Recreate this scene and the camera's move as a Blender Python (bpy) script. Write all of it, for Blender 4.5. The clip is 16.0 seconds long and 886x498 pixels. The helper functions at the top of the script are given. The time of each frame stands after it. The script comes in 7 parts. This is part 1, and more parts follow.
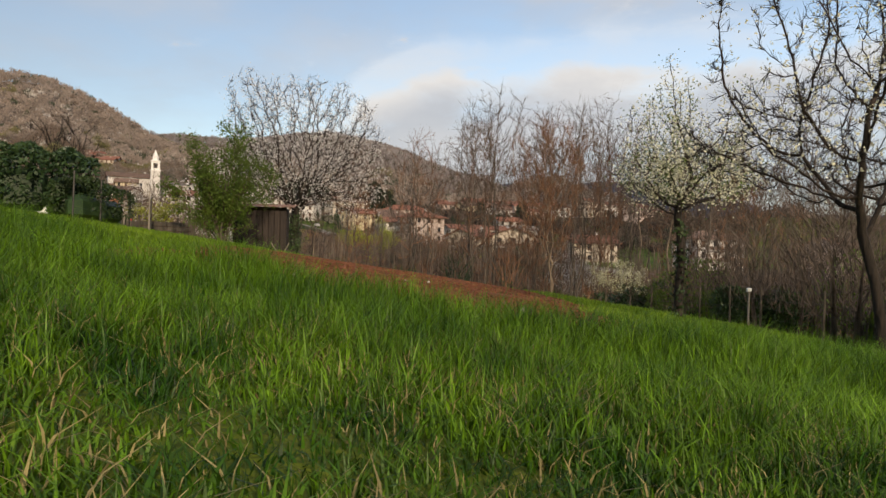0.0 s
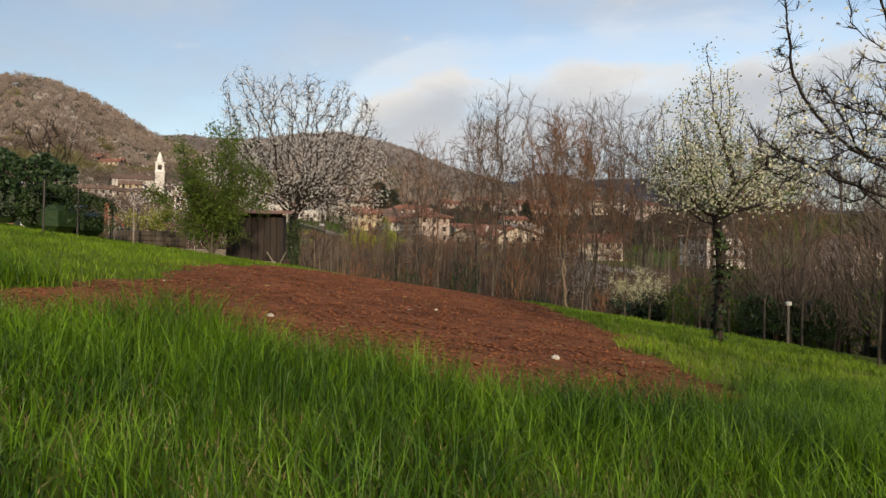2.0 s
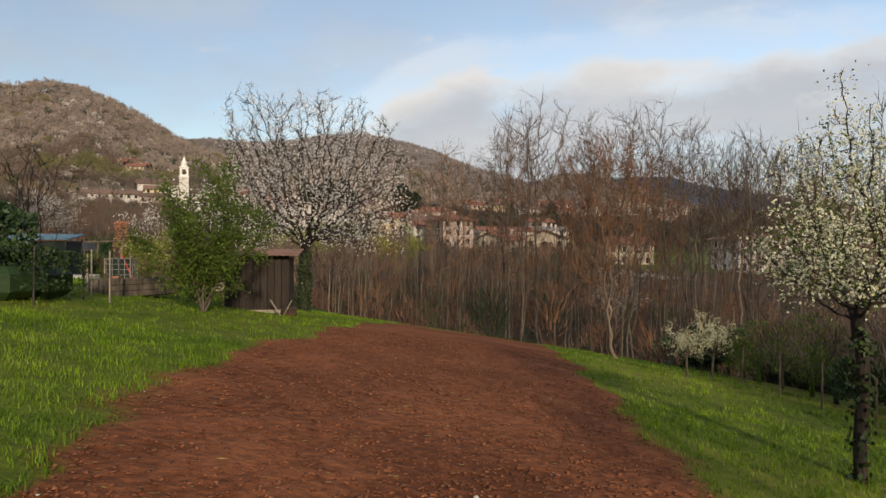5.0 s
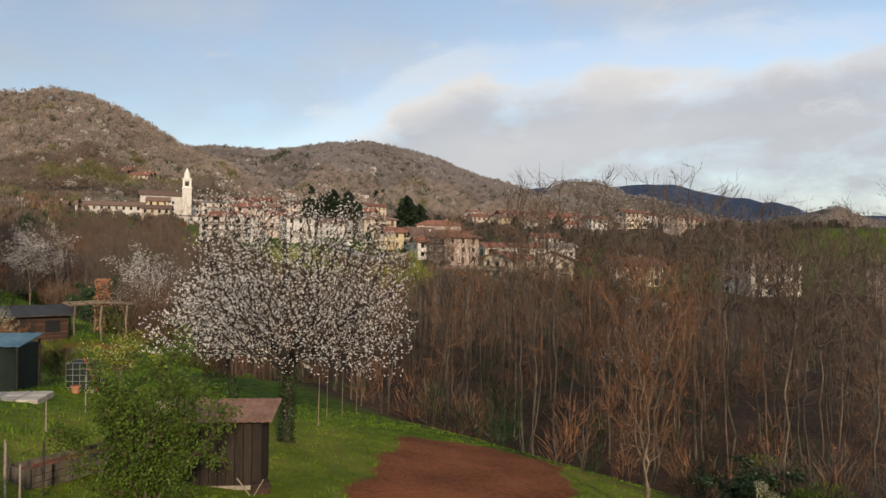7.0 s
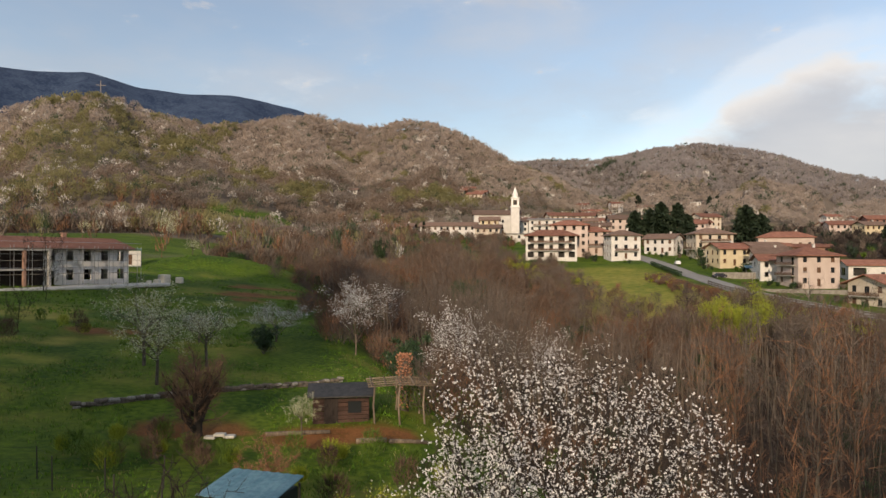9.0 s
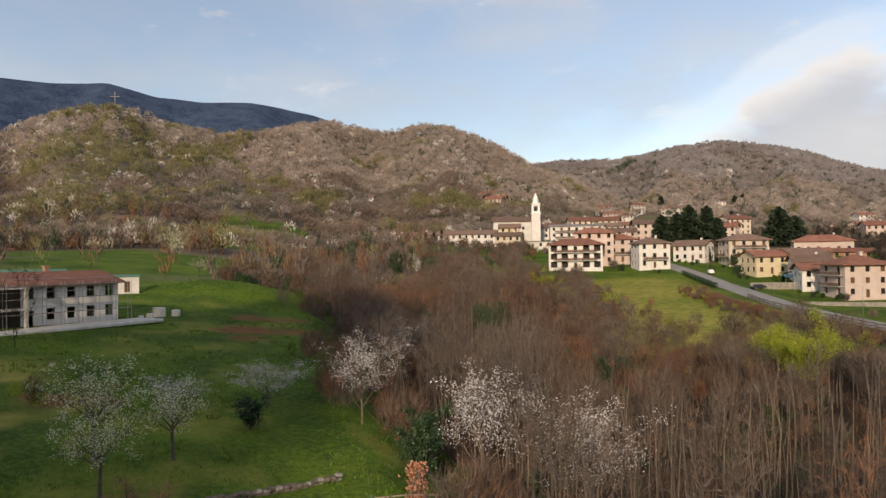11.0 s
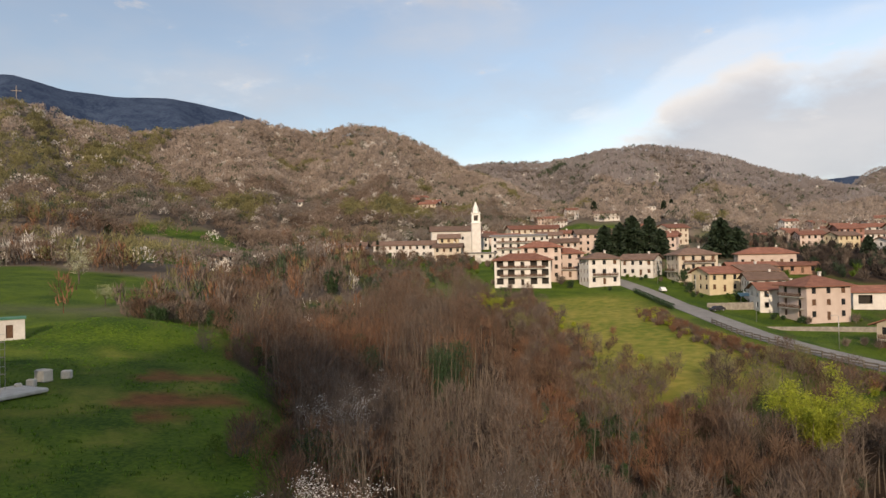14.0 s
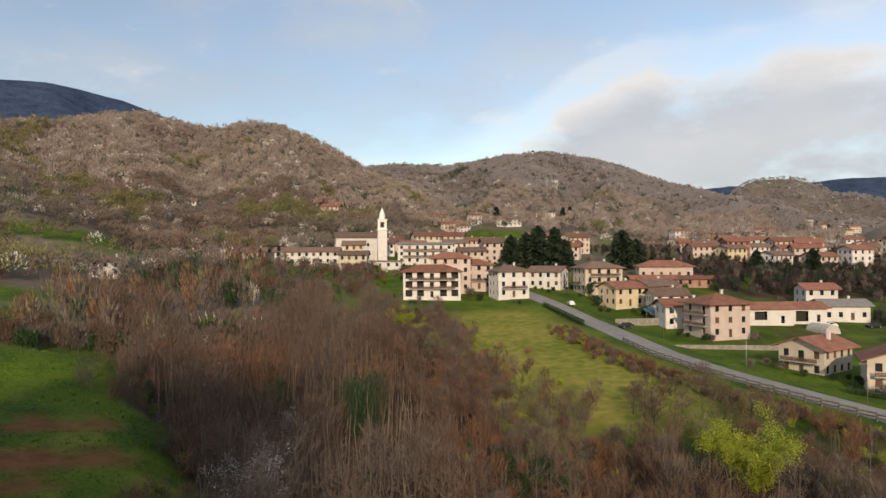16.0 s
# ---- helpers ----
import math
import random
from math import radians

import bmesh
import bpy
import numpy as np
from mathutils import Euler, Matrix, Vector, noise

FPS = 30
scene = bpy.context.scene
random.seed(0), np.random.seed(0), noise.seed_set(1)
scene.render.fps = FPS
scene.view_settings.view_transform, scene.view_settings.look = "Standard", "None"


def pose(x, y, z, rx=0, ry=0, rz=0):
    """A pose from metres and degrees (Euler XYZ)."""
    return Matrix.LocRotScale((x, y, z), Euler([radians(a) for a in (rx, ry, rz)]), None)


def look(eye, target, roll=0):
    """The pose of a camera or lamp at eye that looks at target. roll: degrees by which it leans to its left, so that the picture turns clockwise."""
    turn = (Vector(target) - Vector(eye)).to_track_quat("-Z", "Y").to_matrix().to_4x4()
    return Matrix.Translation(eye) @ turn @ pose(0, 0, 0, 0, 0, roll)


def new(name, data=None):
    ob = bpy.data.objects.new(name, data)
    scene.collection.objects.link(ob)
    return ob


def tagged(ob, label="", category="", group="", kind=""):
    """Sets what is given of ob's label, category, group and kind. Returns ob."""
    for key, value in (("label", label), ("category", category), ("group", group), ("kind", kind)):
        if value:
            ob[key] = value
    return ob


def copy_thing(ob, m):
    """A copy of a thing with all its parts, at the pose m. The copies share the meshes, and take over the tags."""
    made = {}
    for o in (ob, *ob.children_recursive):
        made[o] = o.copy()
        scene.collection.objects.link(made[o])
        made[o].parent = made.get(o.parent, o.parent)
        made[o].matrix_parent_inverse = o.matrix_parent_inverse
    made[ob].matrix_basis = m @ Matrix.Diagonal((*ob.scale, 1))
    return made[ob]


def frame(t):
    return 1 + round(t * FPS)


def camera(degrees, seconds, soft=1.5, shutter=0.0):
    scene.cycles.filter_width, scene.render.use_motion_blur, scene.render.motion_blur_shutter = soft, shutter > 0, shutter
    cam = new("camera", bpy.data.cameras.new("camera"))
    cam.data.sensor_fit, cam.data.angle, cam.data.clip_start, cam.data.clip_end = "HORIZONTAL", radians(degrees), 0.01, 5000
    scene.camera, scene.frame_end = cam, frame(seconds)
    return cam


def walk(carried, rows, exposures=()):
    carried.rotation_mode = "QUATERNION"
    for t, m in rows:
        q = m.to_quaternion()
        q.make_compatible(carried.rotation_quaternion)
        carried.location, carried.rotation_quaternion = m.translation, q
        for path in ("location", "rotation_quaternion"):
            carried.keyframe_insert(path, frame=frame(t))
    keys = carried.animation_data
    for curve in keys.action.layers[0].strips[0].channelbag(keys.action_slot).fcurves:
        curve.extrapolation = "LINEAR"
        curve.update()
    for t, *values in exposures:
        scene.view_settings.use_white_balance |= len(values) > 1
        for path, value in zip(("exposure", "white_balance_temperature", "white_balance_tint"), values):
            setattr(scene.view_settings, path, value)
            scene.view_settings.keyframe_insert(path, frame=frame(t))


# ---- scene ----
cam = camera(64.86, 16.0)


def aim(x, y, z, yaw, pitch, roll):
    """A camera pose from a place, heading to the left of +y, pitch and lean, in degrees."""
    a, p = radians(yaw), radians(pitch)
    ahead = (-math.sin(a) * math.cos(p), math.cos(a) * math.cos(p), math.sin(p))
    return look((x, y, z), (x + ahead[0], y + ahead[1], z + ahead[2]), roll)


PATH = [  # seconds, place, heading, pitch, lean
    (0.0, 0.00, 0.00, 0.00, -0.04, -0.06, 1.25),
    (0.5, -0.02, 0.06, 0.04, -0.02, -0.18, 1.12),
    (1.0, -0.04, 0.39, 0.08, 0.02, -0.16, 1.02),
    (1.5, -0.06, 0.94, 0.27, 0.05, -0.17, 0.93),
    (2.0, -0.06, 1.52, 0.30, 0.39, -0.17, 0.77),
    (2.5, -0.09, 2.09, 0.28, 2.23, -0.22, 0.60),
    (3.0, -0.10, 2.67, 0.25, 2.34, -0.19, 0.48),
    (3.5, -0.12, 3.23, 0.27, 2.35, -0.22, 0.36),
    (3.7, -0.12, 3.44, 0.33, 2.36, -0.25, 0.35),
    (5.8, -0.32, 5.59, 2.98, 2.30, -0.08, 0.36),
    (6.0, -0.32, 5.92, 3.37, 2.37, -0.02, 0.38),
    (6.5, -0.39, 6.94, 4.33, 2.38, 0.15, 0.54),
    (7.0, -0.49, 8.25, 5.35, 2.69, 0.28, 0.70),
    (7.5, -0.63, 9.96, 6.30, 7.41, 0.41, 0.61),
    (8.0, -0.76, 11.88, 7.39, 17.64, 0.52, 0.50),
    (8.5, -1.00, 13.88, 8.44, 25.82, 0.61, 0.34),
    (9.0, -1.44, 16.02, 9.49, 29.16, 0.69, 0.17),
    (9.2, -1.67, 16.92, 9.95, 29.75, 0.66, 0.08),
    (11.3, -8.15, 27.05, 13.65, 30.68, 0.87, -0.89),
    (11.5, -8.98, 28.04, 13.99, 30.67, 0.87, -0.94),
    (12.0, -10.94, 30.21, 15.03, 30.73, 0.89, -1.06),
    (12.5, -12.92, 32.21, 16.10, 30.76, 0.91, -1.18),
    (13.0, -14.88, 34.28, 17.15, 30.45, 0.92, -1.26),
    (13.5, -16.59, 36.09, 18.18, 29.30, 0.86, -1.27),
    (14.0, -18.73, 38.30, 19.16, 24.77, 0.71, -1.12),
    (14.5, -20.50, 39.94, 20.09, 20.28, 0.59, -0.87),
    (15.0, -22.02, 41.44, 21.13, 17.15, 0.53, -0.64),
    (15.5, -23.14, 42.66, 22.07, 16.58, 0.56, -0.48),
    (16.0, -24.24, 43.87, 22.99, 16.51, 0.57, -0.32),
]
EXPOSURE = [(0.0, 0.32, 7100, 12), (3.5, 0.34, 7050, 11), (6.0, 0.26, 7050, 12), (9.0, 0.39, 7150, 13), (13.0, 0.45, 7200, 15), (16.0, 0.37, 7050, 12)]   # seconds, stops, kelvin, tint
walk(cam, [(row[0], aim(*row[1:])) for row in PATH], EXPOSURE)

# ---- sky and sun ----
SUN_AZ, SUN_EL = -161.0, 19.0      # heading to the left of +y, height
world = bpy.data.worlds.new("world")
scene.world = world
world.use_nodes = True
wn, wl = world.node_tree.nodes, world.node_tree.links
wn.clear()


def wnode(kind, **values):
    n = wn.new(kind)
    for key, value in values.items():
        n.inputs[key].default_value = value
    return n


sky = wn.new("ShaderNodeTexSky")
sky.sky_type, sky.sun_disc = "NISHITA", False
sky.sun_elevation, sky.sun_rotation = radians(SUN_EL), radians(SUN_AZ)
sky.air_density, sky.dust_density, sky.ozone_density = 1.0, 0.6, 1.6
coord = wn.new("ShaderNodeTexCoord")
split = wn.new("ShaderNodeSeparateXYZ")
wl.new(coord.outputs["Generated"], split.inputs[0])


def wmath(kind, a, b=None, c=None):
    n = wn.new("ShaderNodeMath")
    n.operation = kind
    for k, q in enumerate((a, b, c)):
        if q is None:
            continue
        if isinstance(q, (int, float)):
            n.inputs[k].default_value = q
        else:
            wl.new(q, n.inputs[k])
    return n.outputs[0]


def wstep(value, lo, hi, a=0.0, b=1.0):
    n = wn.new("ShaderNodeMapRange")
    n.interpolation_type = "SMOOTHSTEP"
    n.inputs["From Min"].default_value, n.inputs["From Max"].default_value = lo, hi
    n.inputs["To Min"].default_value, n.inputs["To Max"].default_value = a, b
    wl.new(value, n.inputs["Value"])
    return n.outputs["Result"]


def wnoise(scale, stretch_z, detail, rough, shift=0.0, warp=0.0):
    mp = wn.new("ShaderNodeMapping")
    mp.inputs["Scale"].default_value = (scale, scale, scale * stretch_z)
    mp.inputs["Location"].default_value = (shift, shift * 0.7, shift * 1.3)
    wl.new(coord.outputs["Generated"], mp.inputs["Vector"])
    n = wnode("ShaderNodeTexNoise", Scale=1.0, Detail=detail, Roughness=rough, Distortion=warp)
    wl.new(mp.outputs[0], n.inputs["Vector"])
    return n.outputs["Fac"]


# heading to the left of +y and height over the horizon, in degrees
heading_ = wmath("MULTIPLY", wmath("ARCTAN2", wmath("MULTIPLY", split.outputs["X"], -1.0), split.outputs["Y"]), 57.2958)
high_ = wmath("MULTIPLY", wmath("ARCSINE", split.outputs["Z"]), 57.2958)
billow = wmath("SUBTRACT", wnoise(7.0, 2.2, 10.0, 0.56, 3.1, 0.25), 0.5)
broad = wmath("SUBTRACT", wnoise(2.6, 2.6, 6.0, 0.5, 7.4), 0.5)
# a bank of cloud fills the valley's far end, its crest lowering to one side
crest_ = wmath("ADD", wstep(heading_, 20.0, -2.0, 6.5, 15.6), wmath("MULTIPLY", billow, 5.0))
bank = wmath("MULTIPLY", wstep(wmath("SUBTRACT", crest_, high_), -0.5, 2.0), wstep(wmath("ADD", billow, broad), -0.30, 0.05, 0.55, 1.0))
# thin higher sheets, with gaps
sheet = wstep(wmath("ADD", wmath("ADD", broad, wmath("MULTIPLY", billow, 0.45)), wstep(high_, 14.5, 21.0, -0.05, 0.17)), 0.03, 0.30, 0.0, 0.75)
# scattered small puffs
puffs = wstep(wnoise(11.0, 2.6, 8.0, 0.6, 1.7), 0.57, 0.74, 0.0, 0.7)
puffs = wmath("MULTIPLY", puffs, wstep(high_, 8.0, 11.0))
# haze low down
haze = wstep(high_, 12.0, 0.0, 0.0, 0.55)
cover = wmath("MAXIMUM", wmath("MAXIMUM", wmath("MULTIPLY", bank, 0.92), sheet), wmath("MAXIMUM", puffs, haze))
veil = wstep(wmath("ADD", broad, wmath("MULTIPLY", billow, 0.6)), -0.22, 0.22, 0.20, 0.60)
cover = wmath("MAXIMUM", cover, veil)
# sunlit rims, greyer bellies
rim = wmath("MULTIPLY", wstep(wmath("SUBTRACT", crest_, high_), 4.5, 0.5), wstep(wmath("SUBTRACT", crest_, high_), -2.5, -0.5))
lit = wmath("ADD", wmath("MULTIPLY", rim, 0.80), wmath("ADD", 0.16, wmath("MULTIPLY", broad, 1.5)))
lit = wmath("ADD", lit, wmath("MULTIPLY", puffs, 0.5))
tone = wn.new("ShaderNodeValToRGB")
tone.color_ramp.elements[0].position, tone.color_ramp.elements[0].color = 0.0, (2.45, 2.68, 3.10, 1)
tone.color_ramp.elements[1].position, tone.color_ramp.elements[1].color = 0.85, (4.25, 4.22, 4.20, 1)
wl.new(lit, tone.inputs["Fac"])
blend = wn.new("ShaderNodeMix")
blend.data_type = "RGBA"
wl.new(cover, blend.inputs["Factor"])
wl.new(sky.outputs["Color"], blend.inputs["A"])
wl.new(tone.outputs["Color"], blend.inputs["B"])
back = wnode("ShaderNodeBackground", Strength=0.15)
wl.new(blend.outputs["Result"], back.inputs["Color"])
wout = wn.new("ShaderNodeOutputWorld")
wl.new(back.outputs[0], wout.inputs["Surface"])

lamp = bpy.data.lights.new("sun", "SUN")
lamp.energy, lamp.angle, lamp.color = 3.1, radians(3.0), (1.0, 0.84, 0.64)
sun = new("sun", lamp)
sa, se = radians(SUN_AZ), radians(SUN_EL)
sun.matrix_world = look((-math.sin(sa) * math.cos(se) * 50, math.cos(sa) * math.cos(se) * 50, math.sin(se) * 50), (0, 0, 0))


# ---- materials ----
def material(name, dark, light, scale=4.0, rough=0.9, bump=0.2, fine=None, island=0.0, per_object=0.0, metal=0.0, stretch=None, through_light=0.0, relief=0.02):
    """Two colours mixed by noise at two scales; bump of the finer one; island and per_object: how much single pieces vary in brightness."""
    m = bpy.data.materials.new(name)
    m.use_nodes = True
    n, l = m.node_tree.nodes, m.node_tree.links
    bs = n["Principled BSDF"]
    bs.inputs["Roughness"].default_value, bs.inputs["Metallic"].default_value = rough, metal
    bs.inputs["Specular IOR Level"].default_value = 0.3
    tc = n.new("ShaderNodeTexCoord")
    src = tc.outputs["Object"]
    if stretch:
        mp = n.new("ShaderNodeMapping")
        mp.inputs["Scale"].default_value = stretch
        l.new(src, mp.inputs["Vector"])
        src = mp.outputs[0]
    big = n.new("ShaderNodeTexNoise")
    big.inputs["Scale"].default_value, big.inputs["Detail"].default_value = scale, 4
    small = n.new("ShaderNodeTexNoise")
    small.inputs["Scale"].default_value, small.inputs["Detail"].default_value = fine or scale * 9, 5
    l.new(src, big.inputs["Vector"])
    l.new(src, small.inputs["Vector"])
    mean = n.new("ShaderNodeMath")
    mean.operation = "ADD"
    l.new(big.outputs["Fac"], mean.inputs[0])
    l.new(small.outputs["Fac"], mean.inputs[1])
    rng = n.new("ShaderNodeMapRange")
    rng.inputs["From Min"].default_value, rng.inputs["From Max"].default_value = 0.75, 1.28
    l.new(mean.outputs[0], rng.inputs["Value"])
    mix = n.new("ShaderNodeMix")
    mix.data_type = "RGBA"
    mix.inputs["A"].default_value, mix.inputs["B"].default_value = (*dark, 1), (*light, 1)
    l.new(rng.outputs["Result"], mix.inputs["Factor"])
    col = mix.outputs["Result"]
    for amount, kind, out in ((island, "ShaderNodeNewGeometry", "Random Per Island"), (per_object, "ShaderNodeObjectInfo", "Random")):
        if amount:
            g = n.new(kind)
            r2 = n.new("ShaderNodeMapRange")
            r2.inputs["To Min"].default_value, r2.inputs["To Max"].default_value = 1 - amount, 1 + amount
            l.new(g.outputs[out], r2.inputs["Value"])
            hsv = n.new("ShaderNodeHueSaturation")
            l.new(r2.outputs["Result"], hsv.inputs["Value"])
            l.new(col, hsv.inputs["Color"])
            col = hsv.outputs["Color"]
    l.new(col, bs.inputs["Base Color"])
    if bump:
        b = n.new("ShaderNodeBump")
        b.inputs["Strength"].default_value, b.inputs["Distance"].default_value = bump, relief
        l.new(small.outputs["Fac"], b.inputs["Height"])
        l.new(b.outputs["Normal"], bs.inputs["Normal"])
    if through_light:
        tr = n.new("ShaderNodeBsdfTranslucent")
        l.new(col, tr.inputs["Color"])
        ms = n.new("ShaderNodeMixShader")
        ms.inputs[0].default_value = through_light
        l.new(bs.outputs[0], ms.inputs[1])
        l.new(tr.outputs[0], ms.inputs[2])
        l.new(ms.outputs[0], n["Material Output"].inputs["Surface"])
    return m


M = {
    "blade": material("grass_blade", (0.020, 0.066, 0.004), (0.138, 0.265, 0.013), 0.7, 0.5, 0, fine=3.0, island=0.62, through_light=0.22),
    "meadow_blade": material("meadow_blade", (0.058, 0.120, 0.007), (0.200, 0.318, 0.018), 0.5, 0.55, 0, fine=2.0, island=0.35, through_light=0.3),
    "cabin_wood": material("red_brown_board", (0.030, 0.017, 0.013), (0.072, 0.038, 0.028), 2, 0.8, 0.4, fine=16, per_object=0.2),
    "dry_blade": material("dry_blade", (0.22, 0.18, 0.07), (0.36, 0.30, 0.14), 2, 0.8, 0, island=0.3, through_light=0.2),
    "clod": material("soil_clod", (0.085, 0.030, 0.015), (0.27, 0.105, 0.05), 3, 0.95, 0.6, island=0.22),
    "bark_dark": material("dark_bark", (0.010, 0.008, 0.007), (0.042, 0.033, 0.026), 2.5, 0.95, 0.9, fine=14, stretch=(1, 1, 0.25), relief=0.05),
    "stone": material("pale_stone", (0.35, 0.32, 0.28), (0.6, 0.57, 0.5), 6, 0.9, 0.4),
    "bark": material("grey_bark", (0.045, 0.038, 0.03), (0.15, 0.125, 0.10), 2.5, 0.95, 0.8, fine=14, stretch=(1, 1, 0.25), relief=0.04),
    "bark_pale": material("pale_bark", (0.10, 0.076, 0.056), (0.27, 0.21, 0.155), 2.0, 0.9, 0.5, fine=12, stretch=(1, 1, 0.25), per_object=0.35),
    "twig": material("brown_twig", (0.055, 0.034, 0.024), (0.15, 0.094, 0.063), 0.5, 0.9, 0, per_object=0.3, island=0.25),
    "twig_red": material("russet_twig", (0.110, 0.054, 0.031), (0.235, 0.122, 0.070), 0.5, 0.9, 0, per_object=0.25, island=0.25),
    "twig_grey": material("grey_twig", (0.072, 0.055, 0.045), (0.195, 0.150, 0.12), 0.5, 0.9, 0, per_object=0.3, island=0.2),
    "blossom": material("white_blossom", (0.80, 0.78, 0.76), (0.92, 0.905, 0.89), 3, 0.7, 0, island=0.15, through_light=0.3),
    "blossom_green": material("cream_blossom", (0.62, 0.62, 0.40), (0.88, 0.86, 0.72), 3, 0.7, 0, island=0.2, through_light=0.3),
    "leaf": material("spring_leaf", (0.045, 0.085, 0.011), (0.135, 0.205, 0.030), 2, 0.6, 0, island=0.35, through_light=0.3),
    "leaf_yellow": material("fresh_yellow_leaf", (0.20, 0.25, 0.02), (0.38, 0.40, 0.05), 1, 0.6, 0, island=0.3, through_light=0.35),
    "leaf_dark": material("evergreen_leaf", (0.012, 0.03, 0.012), (0.04, 0.075, 0.025), 2, 0.45, 0, island=0.4),
    "needle": material("dark_needles", (0.010, 0.020, 0.011), (0.032, 0.050, 0.026), 1.5, 0.6, 0, island=0.4),
    "ivy": material("ivy_leaf", (0.010, 0.022, 0.007), (0.040, 0.068, 0.018), 3, 0.5, 0, island=0.3),
    "wood_far_a": material("far_wood_brown", (0.160, 0.118, 0.092), (0.365, 0.280, 0.220), 0.05, 0.95, 0, fine=0.24, island=0.12, through_light=0.5),
    "wood_far_b": material("far_wood_grey", (0.155, 0.128, 0.108), (0.36, 0.305, 0.26), 0.05, 0.95, 0, fine=0.24, island=0.12, through_light=0.5),
    "wood_far_c": material("far_wood_olive", (0.145, 0.138, 0.062), (0.335, 0.300, 0.145), 0.05, 0.95, 0, fine=0.24, island=0.12, through_light=0.5),
    "wood_far_d": material("far_wood_evergreen", (0.045, 0.062, 0.042), (0.10, 0.125, 0.07), 0.05, 0.95, 0, fine=0.24, island=0.16, through_light=0.35),
    "wood_far_e": material("far_wood_blossom", (0.55, 0.51, 0.46), (0.78, 0.73, 0.67), 0.05, 0.95, 0, fine=0.24, island=0.16, through_light=0.35),
    # the next two are paled and greyed: distance haze put into the wood's colour
    "wood_haze_h": material("haze_tinted_wood_brown", (0.275, 0.222, 0.185), (0.515, 0.428, 0.360), 0.05, 0.95, 0, fine=0.24, island=0.10, through_light=0.5),
    "wood_haze_g": material("haze_tinted_wood_grey", (0.33, 0.290, 0.270), (0.45, 0.400, 0.378), 0.01, 0.95, 0, fine=0.1, island=0.06, through_light=0.6),
    "old_stone": material("old_stonework", (0.15, 0.135, 0.115), (0.29, 0.265, 0.235), 1.2, 0.95, 0.4, fine=9),
    "twig_dark": material("dark_twig", (0.055, 0.043, 0.036), (0.180, 0.142, 0.117), 0.5, 0.9, 0, per_object=0.3, island=0.25),
    "twig_black": material("blackish_twig", (0.014, 0.011, 0.010), (0.055, 0.042, 0.035), 0.8, 0.9, 0, per_object=0.2, island=0.3),
    "plaster_new": material("fresh_white_plaster", (0.66, 0.64, 0.61), (0.80, 0.78, 0.75), 0.5, 0.9, 0.1, fine=6),
    "rail_dark": material("dark_guard_timber", (0.085, 0.072, 0.06), (0.19, 0.165, 0.14), 2, 0.85, 0.3, fine=12),
    "wall_white": material("white_plaster", (0.48, 0.455, 0.43), (0.62, 0.595, 0.565), 0.5, 0.9, 0.1, fine=6, per_object=0.08),
    "wall_cream": material("cream_plaster", (0.43, 0.37, 0.295), (0.56, 0.49, 0.41), 0.5, 0.9, 0.1, fine=6, per_object=0.08),
    "wall_pink": material("pink_plaster", (0.42, 0.335, 0.295), (0.53, 0.435, 0.39), 0.5, 0.9, 0.1, fine=6, per_object=0.08),
    "wall_yellow": material("yellow_plaster", (0.45, 0.375, 0.245), (0.56, 0.48, 0.335), 0.5, 0.9, 0.1, fine=6),
    "wall_red": material("red_plaster", (0.24, 0.125, 0.10), (0.33, 0.18, 0.15), 0.5, 0.9, 0.1, fine=6),
    "brick": material("bare_brick", (0.26, 0.15, 0.11), (0.38, 0.235, 0.175), 1.5, 0.95, 0.3, fine=25),
    "concrete": material("raw_concrete", (0.36, 0.34, 0.31), (0.52, 0.50, 0.46), 0.8, 0.9, 0.2, fine=18),
    "roof": material("clay_roof", (0.15, 0.062, 0.042), (0.27, 0.125, 0.085), 0.6, 0.9, 0.4, fine=6, per_object=0.3),
    "roof_brown": material("brown_roof", (0.125, 0.078, 0.058), (0.22, 0.145, 0.11), 0.6, 0.9, 0.4, fine=6, per_object=0.25),
    "roof_grey": material("grey_roof", (0.16, 0.15, 0.14), (0.28, 0.26, 0.25), 0.9, 0.8, 0.3, fine=8),
    "shutter": material("brown_shutter", (0.07, 0.035, 0.02), (0.13, 0.07, 0.04), 3, 0.6, 0.2),
    # near-black that stands for the shade inside open rooms
    "shade_void": material("interior_shade", (0.02, 0.018, 0.016), (0.04, 0.036, 0.032), 2, 0.9, 0),
    "asphalt": material("asphalt", (0.19, 0.18, 0.17), (0.27, 0.26, 0.245), 0.3, 0.9, 0.2, fine=12),
    "rail_wood": material("weathered_timber", (0.20, 0.17, 0.14), (0.36, 0.32, 0.27), 2, 0.85, 0.3, fine=12),
    "shed_wood": material("dark_shed_board", (0.012, 0.008, 0.007), (0.036, 0.025, 0.019), 2, 0.7, 0.4, fine=16, stretch=(1, 1, 0.2), per_object=0.2),
    "rust": material("rusty_sheet", (0.16, 0.08, 0.05), (0.34, 0.20, 0.14), 1.6, 0.7, 0.2, fine=14),
    "tarp": material("blue_tarpaulin", (0.05, 0.13, 0.18), (0.11, 0.22, 0.27), 1.2, 0.5, 0.3, fine=5),
    "tarp_green": material("dark_green_netting", (0.005, 0.012, 0.010), (0.012, 0.026, 0.020), 2, 0.7, 0.2, fine=20),
    "metal": material("galvanised_steel", (0.30, 0.30, 0.30), (0.5, 0.5, 0.5), 3, 0.45, 0.1, metal=0.8),
